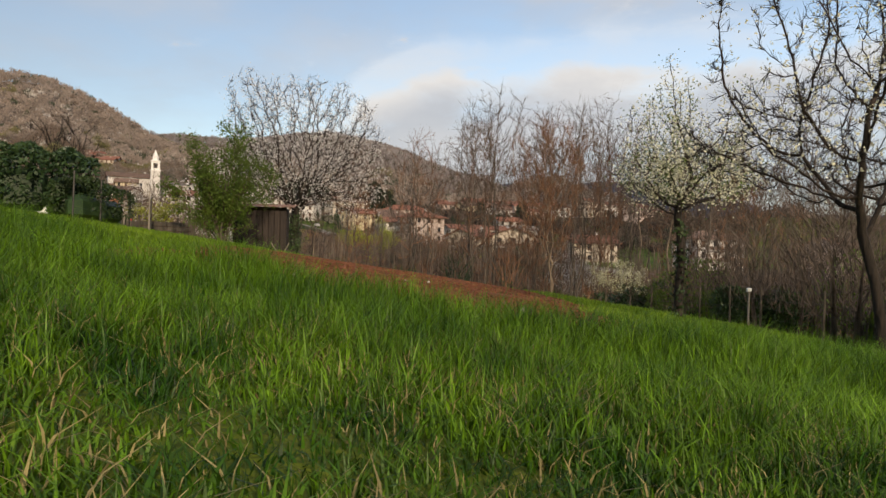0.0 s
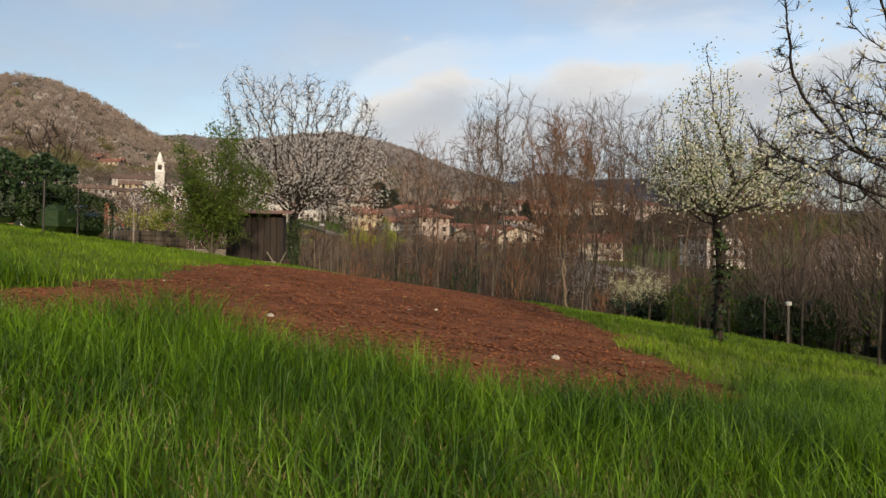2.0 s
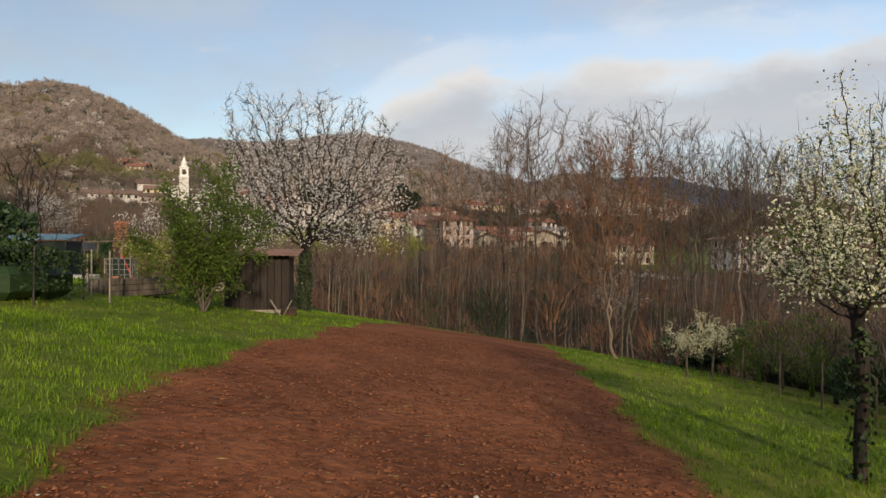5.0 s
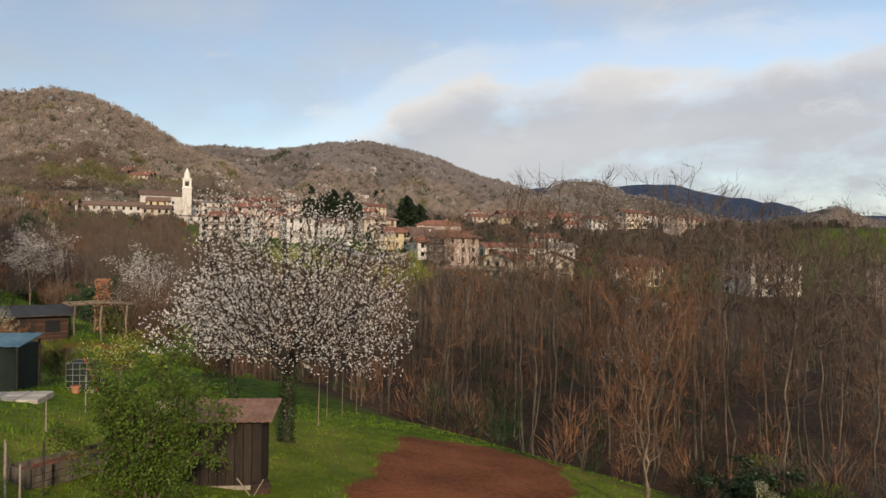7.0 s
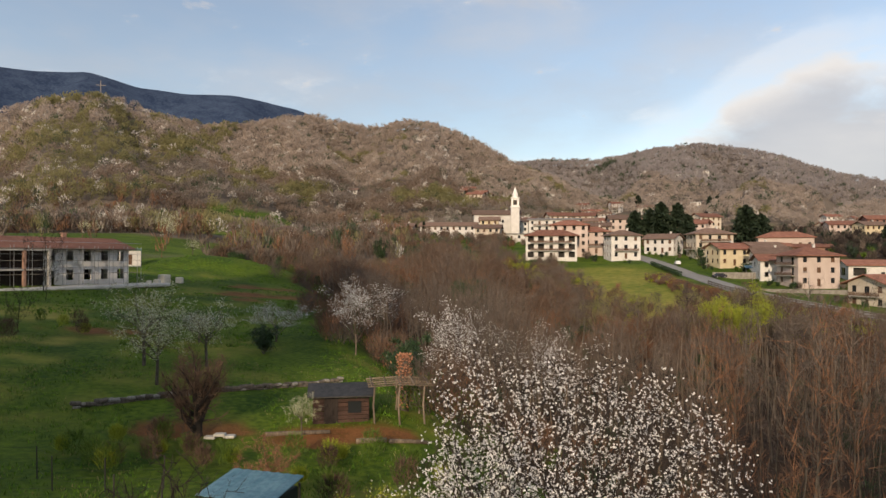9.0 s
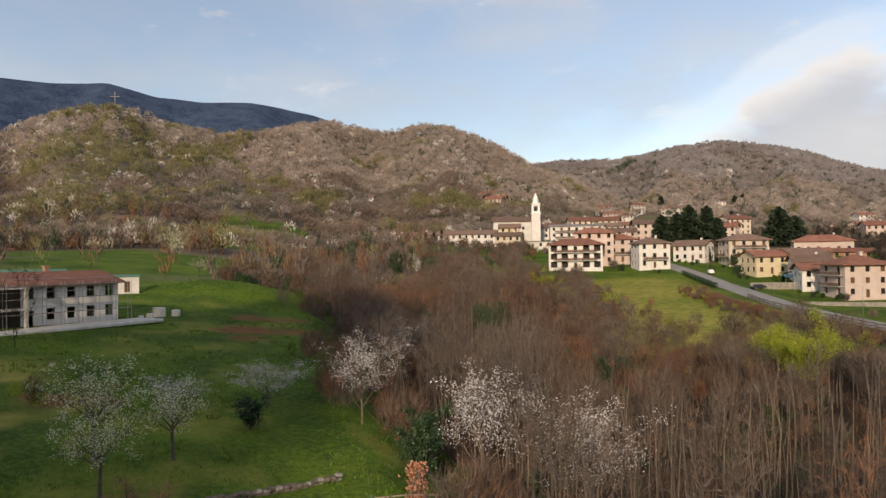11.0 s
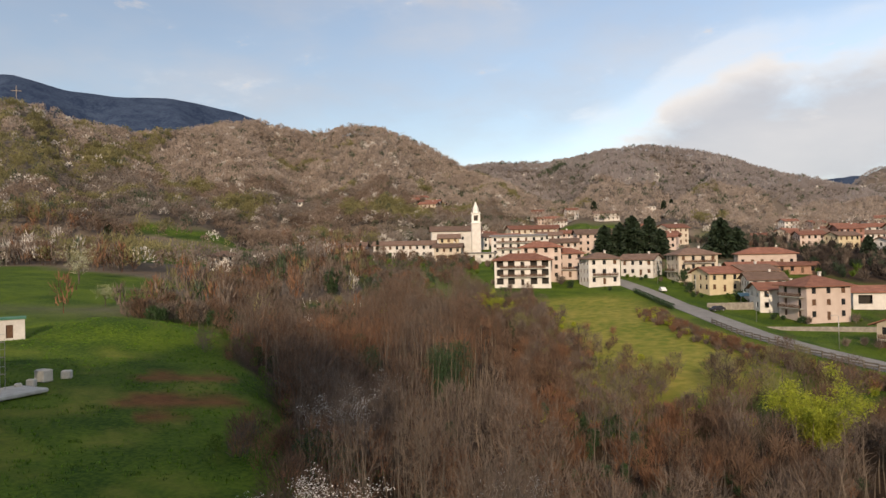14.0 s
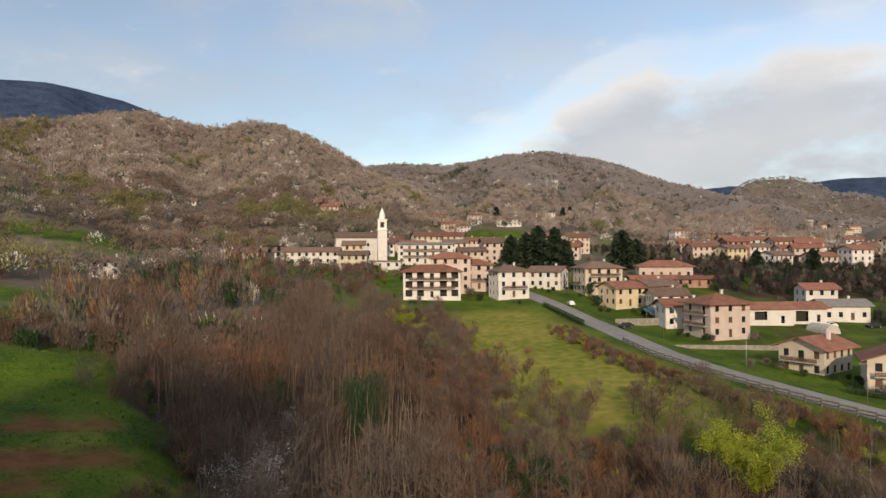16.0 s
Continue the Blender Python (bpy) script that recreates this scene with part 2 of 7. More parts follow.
    "steel_dark": material("dark_steel", (0.03, 0.03, 0.03), (0.08, 0.075, 0.07), 3, 0.5, 0.1, metal=0.5),
    "plastic_white": material("white_plastic", (0.62, 0.62, 0.60), (0.78, 0.78, 0.76), 3, 0.4, 0.05),
    "terracotta": material("terracotta", (0.30, 0.13, 0.075), (0.46, 0.23, 0.14), 4, 0.85, 0.2),
    "red_paint": material("red_paint", (0.38, 0.03, 0.02), (0.5, 0.06, 0.04), 3, 0.5, 0.05),
    "paving": material("pale_slab", (0.34, 0.31, 0.27), (0.50, 0.47, 0.42), 1.5, 0.9, 0.3),
    "gravel": material("pale_gravel", (0.45, 0.42, 0.37), (0.64, 0.61, 0.55), 1.0, 0.95, 0.4, fine=12),
    "roof_green": material("green_sheet", (0.04, 0.14, 0.09), (0.08, 0.20, 0.13), 1.0, 0.6, 0.1),
    "car_white": material("white_car_paint", (0.62, 0.62, 0.62), (0.70, 0.70, 0.70), 1, 0.25, 0),
    "car_dark": material("dark_car_paint", (0.02, 0.02, 0.025), (0.04, 0.04, 0.05), 1, 0.25, 0),
    "rubber": material("tyre_rubber", (0.015, 0.015, 0.015), (0.03, 0.03, 0.03), 6, 0.85, 0.1),
}
gl = bpy.data.materials.new("window_glass")
gl.use_nodes = True
gb = gl.node_tree.nodes["Principled BSDF"]
gb.inputs["Base Color"].default_value, gb.inputs["Roughness"].default_value = (0.02, 0.022, 0.025, 1), 0.08
M["glass"] = gl


# ---- mesh helpers ----
def mesh_of(name, verts, faces, mats, smooth=False, face_mat=None):
    me = bpy.data.meshes.new(name)
    me.from_pydata([tuple(v) for v in verts], [], [tuple(f) for f in faces])
    for m in (mats if isinstance(mats, (list, tuple)) else [mats]):
        me.materials.append(m)
    if smooth:
        me.polygons.foreach_set("use_smooth", [True] * len(me.polygons))
    if face_mat is not None:
        me.polygons.foreach_set("material_index", face_mat)
    me.update()
    return me


def fast_mesh(name, verts, corners, mat, per_face=3):
    """A mesh from a vertex array and an array of faces with the same number of corners each."""
    me = bpy.data.meshes.new(name)
    n = len(corners)
    me.vertices.add(len(verts))
    me.vertices.foreach_set("co", np.asarray(verts, np.float32).ravel())
    me.loops.add(n * per_face)
    me.loops.foreach_set("vertex_index", np.asarray(corners, np.int32).ravel())
    me.polygons.add(n)
    me.polygons.foreach_set("loop_start", np.arange(n, dtype=np.int32) * per_face)
    me.materials.append(mat)
    me.update(calc_edges=True)
    return me


def thing(name, m, label, category, group="", kind=""):
    ob = new(name)
    ob.matrix_world = m
    return tagged(ob, label, category, group, kind)


def part(name, me, parent, label=""):
    ob = new(name, me)
    ob.parent = parent
    return tagged(ob, label)


class Build:
    """Gathers boxes, prisms and sweeps into one mesh."""

    def __init__(self):
        self.v, self.f = [], []

    def add(self, verts, faces):
        k = len(self.v)
        self.v += [tuple(p) for p in verts]
        self.f += [tuple(i + k for i in f) for f in faces]
        return self

    def box(self, c, s, rz=0.0, bevel=0.0):
        x, y, z = (d / 2 for d in s)
        b = min(bevel, x * 0.9, y * 0.9, z * 0.9)
        ca, sa_ = math.cos(rz), math.sin(rz)

        def at(px, py, pz):
            return (c[0] + px * ca - py * sa_, c[1] + px * sa_ + py * ca, c[2] + pz)
        if b <= 0:
            vs = [at(i * x, j * y, k * z) for k in (-1, 1) for i, j in ((-1, -1), (1, -1), (1, 1), (-1, 1))]
            return self.add(vs, [(3, 2, 1, 0), (4, 5, 6, 7), (0, 1, 5, 4), (1, 2, 6, 5), (2, 3, 7, 6), (3, 0, 4, 7)])
        rings = []
        for zz, inset in ((-z, b), (-z + b, 0), (z - b, 0), (z, b)):
            q = []
            for i, j in ((-1, -1), (1, -1), (1, 1), (-1, 1)):
                e = b if inset == 0 else b * 1.6
                xx, yy = x - (inset and b), y - (inset and b)
                first, second = (i * xx, j * (yy - (e - (inset and b)))), (i * (xx - (e - (inset and b))), j * yy)
                pair = (second, first) if i * j < 0 else (first, second)
                q += [pair[1], pair[0]] if False else list(pair)
            rings.append([at(px, py, zz) for px, py in q])
        vs = [p for r_ in rings for p in r_]
        fs = [tuple(range(7, -1, -1)), tuple(range(24, 32))]
        for r_ in range(3):
            for i in range(8):
                fs.append((r_ * 8 + i, r_ * 8 + (i + 1) % 8, r_ * 8 + 8 + (i + 1) % 8, r_ * 8 + 8 + i))
        return self.add(vs, fs)

    def tube(self, pts, radii, sides=6, cap=True):
        pts = [Vector(p) for p in pts]
        k0 = len(self.v)
        side = None
        for i, p in enumerate(pts):
            d = (pts[min(i + 1, len(pts) - 1)] - pts[max(i - 1, 0)]).normalized()
            if side is None:
                side = d.cross(Vector((0.31, 0.95, 0.1)) if abs(d.z) > 0.8 else Vector((0, 0, 1))).normalized()
            side = (side - d * side.dot(d)).normalized()
            up = d.cross(side)
            r_ = radii[i] if hasattr(radii, "__len__") else radii
            for s_ in range(sides):
                a = 2 * math.pi * s_ / sides
                self.v.append(tuple(p + (side * math.cos(a) + up * math.sin(a)) * r_))
        for i in range(len(pts) - 1):
            for s_ in range(sides):
                a, b = k0 + i * sides + s_, k0 + i * sides + (s_ + 1) % sides
                self.f.append((a, b, b + sides, a + sides))
        if cap:
            self.f.append(tuple(range(k0 + sides - 1, k0 - 1, -1)))
            e = k0 + (len(pts) - 1) * sides
            self.f.append(tuple(range(e, e + sides)))
        return self

    def mesh(self, name, mat, smooth=False, weld=False):
        me = mesh_of(name, self.v, self.f, mat, smooth)
        if weld:
            bm = bmesh.new()
            bm.from_mesh(me)
            bmesh.ops.remove_doubles(bm, verts=bm.verts, dist=0.001)
            bm.to_mesh(me)
            bm.free()
        return me


# ---- the lie of the land ----
AZ0 = math.radians(25)
def sstep(a, b, t):
    t = np.clip((t - a) / (b - a), 0, 1)
    return t * t * (3 - 2 * t)
def uv(x, y):
    return -math.sin(AZ0) * x + math.cos(AZ0) * y, math.cos(AZ0) * x + math.sin(AZ0) * y
def xy(u, v):
    return -math.sin(AZ0) * u + math.cos(AZ0) * v, math.cos(AZ0) * u + math.sin(AZ0) * v
def road_z(u):
    return np.interp(u, [0, 60, 128, 240, 450, 700], [-8, -6, -2.5, 4.4, 29, 46])
def road_v(u):
    """The road's middle across the valley axis."""
    return np.interp(u, [105, 120, 138, 149, 161.5, 175, 192, 225], [91, 85, 79.5, 76, 72.3, 68.8, 66.3, 66.6]) - 0.0016 * np.maximum(u - 225, 0) ** 2
def near_z(x, y):
    xc = np.clip(x, -16, 30); yc = np.clip(y, -60, 48)
    return -0.55 - np.where(xc > 0, 0.145, 0.132) * xc - 0.0025 * np.maximum(yc - 9, 0) ** 2
RIDGES = {  # crest distance, foot distance, azimuths, elevations
    'a': (670, 320, [90, 75, 66, 63.4, 60.8, 57.7, 56.2, 54.2, 52.3, 50.4, 46.7, 42.8, 36, 28, 20], [6, 7.4, 7.9, 8.5, 9.9, 10.8, 10.9, 10.5, 9.7, 8.7, 6.9, 4.7, 2.2, .8, 0]),
    'b': (780, 400, [90, 70, 58, 52.3, 48.6, 45.1, 42.4, 39.8, 36.7, 34.9, 32.4, 29.6, 27.7, 25.6, 23.2, 20, 15, 8], [5, 6.5, 9.0, 9.9, 9.4, 9.6, 10.2, 10.6, 9.9, 9.6, 10.2, 10.1, 9.4, 8.4, 6.9, 5.4, 3.6, 1.5]),
    'c': (2600, 1300, [110, 75, 63, 60, 56.5, 53, 49.6, 46, 41.3, 36.8, 30, 24], [8, 12.4, 12.9, 12.9, 13.3, 12.5, 12.4, 12.5, 11.8, 10.2, 7, 3]),
    'd': (1200, 450, [30, 27, 23.2, 20.5, 16, 11.7, 8.2, 4.5, 2.3, .8, -1.2, -4, -7.5, -11, -20], [5, 6.4, 7.0, 7.3, 7.1, 7.9, 8.2, 7.4, 6.8, 6.1, 5.4, 4.7, 3.4, 2.4, 1.8]),
    'e': (2600, 1500, [-1, -4.9, -6.1, -7.7, -10, -11.8, -12.5, -13.5, -16, -22, -25.6, -27.8, -30.4, -45], [3.6, 4.4, 5.0, 5.6, 5.6, 5.0, 4.5, 4.1, 3.4, 2.2, 2.4, 3.1, 2.2, 1.5]),
    'f': (4200, 3000, [180, 120, 60, 5, -2.9, -5.7, -8.4, -11.8, -13.6, -16, -20, -25, -35, -60, -120, -180], [4, 5, 6, 4, 4.8, 5.4, 5.2, 5.2, 5.6, 5.5, 4.2, 3.2, 2.2, 3, 4, 4]),
}
def height(x, y):
    x = np.asarray(x, float); y = np.asarray(y, float)
    u, v = uv(x, y)
    field = near_z(x, y)
    left = 0.02 * (u - 63) + 0.09 * np.clip(-v - 8, 0, 130) + 0.025 * np.clip(u - 180, 0, 150)
    meadow = field + (left - field) * sstep(38, 62, u)
    floor = np.interp(u, [-40, 30, 60, 90, 150, 220, 262], [-7, -7, -7, -7, -4.5, 2, 6])
    right = road_z(u)
    edge = -8 - 0.35 * (np.clip(u, 60, 300) - 80)
    s = y + 0.9 * x - 37                                  # brow of the field
    into = sstep(0, 16, s) * sstep(75, 50, u)             # down from the field
    into = np.maximum(into, sstep(edge - 1, edge + 15, v) * sstep(45, 62, u))
    into = into * sstep(330, 250, u)
    up = sstep(14, 56, v) * sstep(60, 125, u)
    z = meadow + (floor - meadow) * into
    z = z + (right - z) * np.maximum(up, sstep(235, 300, u) * sstep(-120, -20, v))
    # a green knoll on the left meadow
    kx, ky = 0.96 * (x + 119) + 0.28 * (y - 126), -0.28 * (x + 119) + 0.96 * (y - 126)
    z = z + 3.4 * np.exp(-(kx / 17) ** 2 - (ky / 9) ** 2)
    # flat shelves for the houses beside the road
    bend = v - np.maximum(road_v(u), 66)
    z = np.where(bend > 0, z - sstep(4, 14, bend) * 2.0 * sstep(270, 200, u), z)
    # an unseen hill added behind the start, towards the low sun, to shade the meadow
    ts, tn = 0.326 * x - 0.946 * y, 0.946 * x + 0.326 * y
    z = z + 82 * sstep(12, 70, ts) * sstep(-8, -24, tn) * sstep(-80, -60, tn)
    dx, dy = x + 20, y - 40
    r = np.hypot(dx, dy); az = np.degrees(np.arctan2(-dx, dy))
    plain = np.interp(r, [0, 450, 900, 4500], [-8, 18, 40, 60])
    z = z + (plain - z) * sstep(330, 600, r)
    for rk, fk, a, e in RIDGES.values():
        a, e = a[::-1], e[::-1]
        top = np.interp(az, a, e)
        inside = sstep(0, 6, az - a[0]) * sstep(0, 6, a[-1] - az) if a[0] > -170 else 1.0
        t = np.clip((r - fk) / (rk - fk), 0, 1)
        front = 20 + r * np.tan(np.radians(top * inside * t ** 0.8)) - 60 * (1 - np.clip(t * 6, 0, 1))
        crest = 20 + rk * np.tan(np.radians(top * inside))
        hgt = np.where(r < rk, front, crest * np.clip(1 - (r - rk) / rk * .8, 0, 1))
        # spurs and gullies down the slope
        wind = az + 2.0 * np.sin(r / 130.0 + az / 9.0)
        gully = np.sin(wind * 0.62 + rk) + 0.5 * np.sin(wind * 1.37 + 1.3 + rk * 2)
        hgt = hgt + rk * 0.011 * gully * 6.7 * t * t * (1 - t) * inside
        z = np.maximum(z, hgt)
    return z


def ground_z(x, y):
    return float(height(x, y))


def inside_soil(x, y):
    """How far inside the dug bed a place lies: over 0 inside."""
    x, y = np.asarray(x, float), np.asarray(y, float)
    left = np.interp(y, [5, 8, 10, 13, 15.4, 18, 28, 33], [-3.3, -3.5, -3.65, -3.95, -4.2, -3.85, -3.55, -3.3])
    right = np.interp(y, [5, 7, 9, 12, 20, 26, 34], [2.1, 2.3, 2.2, 2.2, 2.3, 2.4, 2.75])
    near = np.interp(x, [-4, -2.5, 0, 1.1, 1.6, 2.2], [6.5, 5.75, 5.65, 5.6, 5.85, 6.5])
    far = 36.0 - 0.5 * np.maximum(np.abs(x + 0.7) - 1.2, 0) ** 1.4
    wob = 0.16 * np.sin(x * 2.1 + y * 1.3) + 0.10 * np.sin(x * 4.7 - y * 3.1)
    return np.minimum(np.minimum(x - left, right - x), np.minimum(y - near, far - y)) + wob


CLEARINGS = ((-252, 288, 60, 30), (-300, 330, 42, 22), (-139, 212, 13, 9), (-225, 170, 55, 26), (-185, 150, 35, 22), (-268, 170, 40, 24), (-145, 590, 60, 40), (-60, 580, 45, 16))   # green glades: place and radii


def glade(x, y):
    g = np.zeros_like(np.asarray(x, float))
    for cx, cy, a, b in CLEARINGS:
        dx, dy = x - cx, y - cy
        g = np.maximum(g, sstep(1.25, 0.85, np.hypot((dx * 0.82 + dy * 0.57) / a, (dy * 0.82 - dx * 0.57) / b)))
    return g


DUG = ((-26.4, 47.6, 4.4, 1.7), (-33.6, 43.4, 3.4, 1.5), (-20.8, 31.2, 2.6, 1.5), (-81, 98, 7, 3.5), (-76, 91.5, 3, 1.8), (-90, 108, 6, 3), (-62, 58, 5, 1.4), (-128, 205, 8, 3))   # bare earth: place and radii


def bare_earth(x, y):
    g = np.zeros_like(np.asarray(x, float))
    for cx, cy, a, b in DUG:
        dx, dy = x - cx, y - cy
        w = 0.22 * np.sin(dx / a * 2.3 + 2.0 * dy / b) + 0.15 * np.sin(dy / a * 4.1 - dx / b * 1.7)
        g = np.maximum(g, sstep(1.2, 0.75, np.hypot((dx * 0.7 + dy * 0.71) / a, (dy * 0.7 - dx * 0.71) / b) + w))
    return g


def wooded(x, y):
    """0 to 1: how far a place lies under the bare woods of the ravine and round it."""
    u, v = uv(x, y)
    edge = -8 - 0.35 * (np.clip(u, 60, 300) - 80) + 4.0 * np.sin(u / 9.0) + 2.5 * np.sin(u / 3.7 + 1.0)
    s = y + 0.9 * x - 37
    near = sstep(-2, 3, s) * sstep(80, 60, u)
    mid = sstep(edge, edge + 5, v) * sstep(52, 64, u) * sstep(-2, 3, s)
    spur = sstep(17, 24, v - 0.07 * (u - 150)) * sstep(126, 144, u)
    return np.maximum(near, mid) * (1 - spur) * sstep(275, 250, u) * (1 - glade(x, y))


rings = np.concatenate([np.linspace(0, 44, 111), 44 * 1.028 ** np.arange(1, 169)])
angles = np.concatenate([np.arange(-62, 84, 0.5), np.arange(84, 298, 4.0)])
rr, aa = np.meshgrid(rings, np.radians(angles), indexing="ij")
CX, CY = -2.0, 12.0
gx, gy = CX - np.sin(aa) * rr, CY + np.cos(aa) * rr
gz = height(gx, gy)
soil = inside_soil(gx, gy)
bumps = np.array([noise.fractal((a * 1.9, b * 1.9, 0.0), 1.0, 2.0, 3) for a, b in zip(gx[:111].ravel(), gy[:111].ravel())]).reshape(gx[:111].shape)
gz[:111] += bumps * np.where(soil[:111] > 0, 0.035, 0.03)
na = len(angles)
idx = np.arange(len(rings) * na).reshape(len(rings), na)
nxt = np.roll(idx, -1, axis=1)
quads = np.stack([idx[:-1], nxt[:-1], nxt[1:], idx[1:]], -1).reshape(-1, 4)
ground_me = fast_mesh("ground", np.stack([gx, gy, gz], -1).reshape(-1, 3), quads, None, 4)
ground_me.materials.clear()
# land cover: r dug soil, g woodland litter, b dry, rough or yellower grass, a far woods
layer = ground_me.color_attributes.new("cover", "FLOAT_COLOR", "POINT")
r_c = np.hypot(gx + 20, gy - 40)
az_c = np.degrees(np.arctan2(-(gx + 20), gy - 40))
gu, gv = uv(gx, gy)
hill = sstep(175, 215, gu) * sstep(30, 0, gv) * sstep(22, 30, az_c) + sstep(480, 620, r_c) + sstep(84, 110, gv) * sstep(300, 340, gu) * 0.8
hill = np.clip(hill, 0, 1) * (1 - glade(gx, gy)) * (1 - sstep(258, 275, gu) * sstep(128, 142, gv) * sstep(430, 380, gu))
dry = sstep(135, 160, gu) * sstep(16, 24, gv - 0.07 * (gu - 150)) * sstep(66, 52, gv + 0.03 * (gu - 160)) * sstep(262, 250, gu)
rough_land = np.array([noise.noise((a / 9, b / 9, 4.0)) + 0.5 * noise.noise((a / 3, b / 3, 6.0)) for a, b in zip(gx.ravel(), gy.ravel())]).reshape(gx.shape)
dry = np.maximum(dry, sstep(-0.05, 0.35, rough_land) * sstep(-42, -50, gx) * sstep(-88, -78, gx) * sstep(40, 46, gy) * sstep(70, 60, gy) * 0.85)
dry = np.maximum(dry, sstep(0.1, 0.5, rough_land) * sstep(-10, -16, gx) * sstep(-130, -100, gx) * sstep(18, 24, gy) * sstep(140, 120, gy) * 0.45)
# yellow-green over the near field, which lightens it
dry = np.maximum(dry, (0.30 + 0.35 * sstep(-0.3, 0.4, rough_land)) * sstep(-15, -12, gx) * sstep(37, 33, gy) * sstep(-30, -20, gy))
lane = sstep(84, 100, gv) * sstep(190, 215, gu) * sstep(300, 280, gu) * sstep(-0.1, 0.25, rough_land) * 0.6
cover_rgba = np.stack([np.maximum(sstep(-0.12, 0.12, soil), 0.85 * bare_earth(gx, gy)), np.maximum(np.maximum(wooded(gx, gy), lane), sstep(258, 275, gu) * sstep(128, 142, gv) * sstep(430, 380, gu)), dry, hill], -1)
layer.data.foreach_set("color", cover_rgba.astype(np.float32).ravel())
# where the farthest ridges get haze and cloud shade as a dark blue tint
dark = ground_me.attributes.new("haze_shade", "FLOAT", "POINT")
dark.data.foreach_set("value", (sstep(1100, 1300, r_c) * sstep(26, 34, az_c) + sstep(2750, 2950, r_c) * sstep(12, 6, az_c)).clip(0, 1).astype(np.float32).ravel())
ground_me.polygons.foreach_set("use_smooth", [True] * len(ground_me.polygons))


def ground_material():
    m = bpy.data.materials.new("ground")
    m.use_nodes = True
    n, l = m.node_tree.nodes, m.node_tree.links
    bs = n["Principled BSDF"]
    bs.inputs["Roughness"].default_value, bs.inputs["Specular IOR Level"].default_value = 0.95, 0.15
    at = n.new("ShaderNodeAttribute")
    at.attribute_name = "cover"
    sp = n.new("ShaderNodeSeparateColor")
    l.new(at.outputs["Color"], sp.inputs[0])
    tc = n.new("ShaderNodeTexCoord")

    def two(dark, light, scale, fine):
        a, b = n.new("ShaderNodeTexNoise"), n.new("ShaderNodeTexNoise")
        a.inputs["Scale"].default_value, a.inputs["Detail"].default_value = scale, 6
        b.inputs["Scale"].default_value, b.inputs["Detail"].default_value = fine, 6
        for q in (a, b):
            l.new(tc.outputs["Object"], q.inputs["Vector"])
        s = n.new("ShaderNodeMath")
        l.new(a.outputs["Fac"], s.inputs[0])
        l.new(b.outputs["Fac"], s.inputs[1])
        r = n.new("ShaderNodeMapRange")
        r.inputs["From Min"].default_value, r.inputs["From Max"].default_value = 0.78, 1.22
        l.new(s.outputs[0], r.inputs["Value"])
        x = n.new("ShaderNodeMix")
        x.data_type = "RGBA"
        x.inputs["A"].default_value, x.inputs["B"].default_value = (*dark, 1), (*light, 1)
        l.new(r.outputs["Result"], x.inputs["Factor"])
        return x.outputs["Result"], b.outputs["Fac"]

    def over(base, top, fac):
        x = n.new("ShaderNodeMix")
        x.data_type = "RGBA"
        l.new(base, x.inputs["A"])
        l.new(top, x.inputs["B"])
        l.new(fac, x.inputs["Factor"])
        return x.outputs["Result"]
    grass, fine = two((0.024, 0.058, 0.004), (0.098, 0.145, 0.011), 0.11, 2.3)
    dry_c, _ = two((0.12, 0.15, 0.016), (0.30, 0.25, 0.055), 0.035, 0.5)
    litter, _ = two((0.026, 0.017, 0.011), (0.085, 0.052, 0.030), 0.15, 3.0)
    woods, _ = two((0.115, 0.092, 0.072), (0.175, 0.143, 0.116), 0.012, 0.3)
    earth, rough = two((0.120, 0.040, 0.017), (0.250, 0.090, 0.039), 0.5, 7.0)
    c = over(grass, dry_c, sp.outputs[2])
    c = over(c, litter, sp.outputs[1])
    c = over(c, woods, at.outputs["Alpha"])
    # dark blue that paints cloud shade and distance haze onto the far ridges
    haze_blue, _ = two((0.018, 0.033, 0.070), (0.048, 0.073, 0.122), 0.02, 0.12)
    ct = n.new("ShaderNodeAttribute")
    ct.attribute_name = "haze_shade"
    c = over(c, haze_blue, ct.outputs["Fac"])
    c = over(c, earth, sp.outputs[0])
    l.new(c, bs.inputs["Base Color"])
    bp = n.new("ShaderNodeBump")
    bp.inputs["Strength"].default_value, bp.inputs["Distance"].default_value = 0.8, 0.08
    l.new(rough, bp.inputs["Height"])
    l.new(bp.outputs["Normal"], bs.inputs["Normal"])
    return m


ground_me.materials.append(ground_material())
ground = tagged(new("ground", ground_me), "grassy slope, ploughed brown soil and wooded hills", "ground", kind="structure")


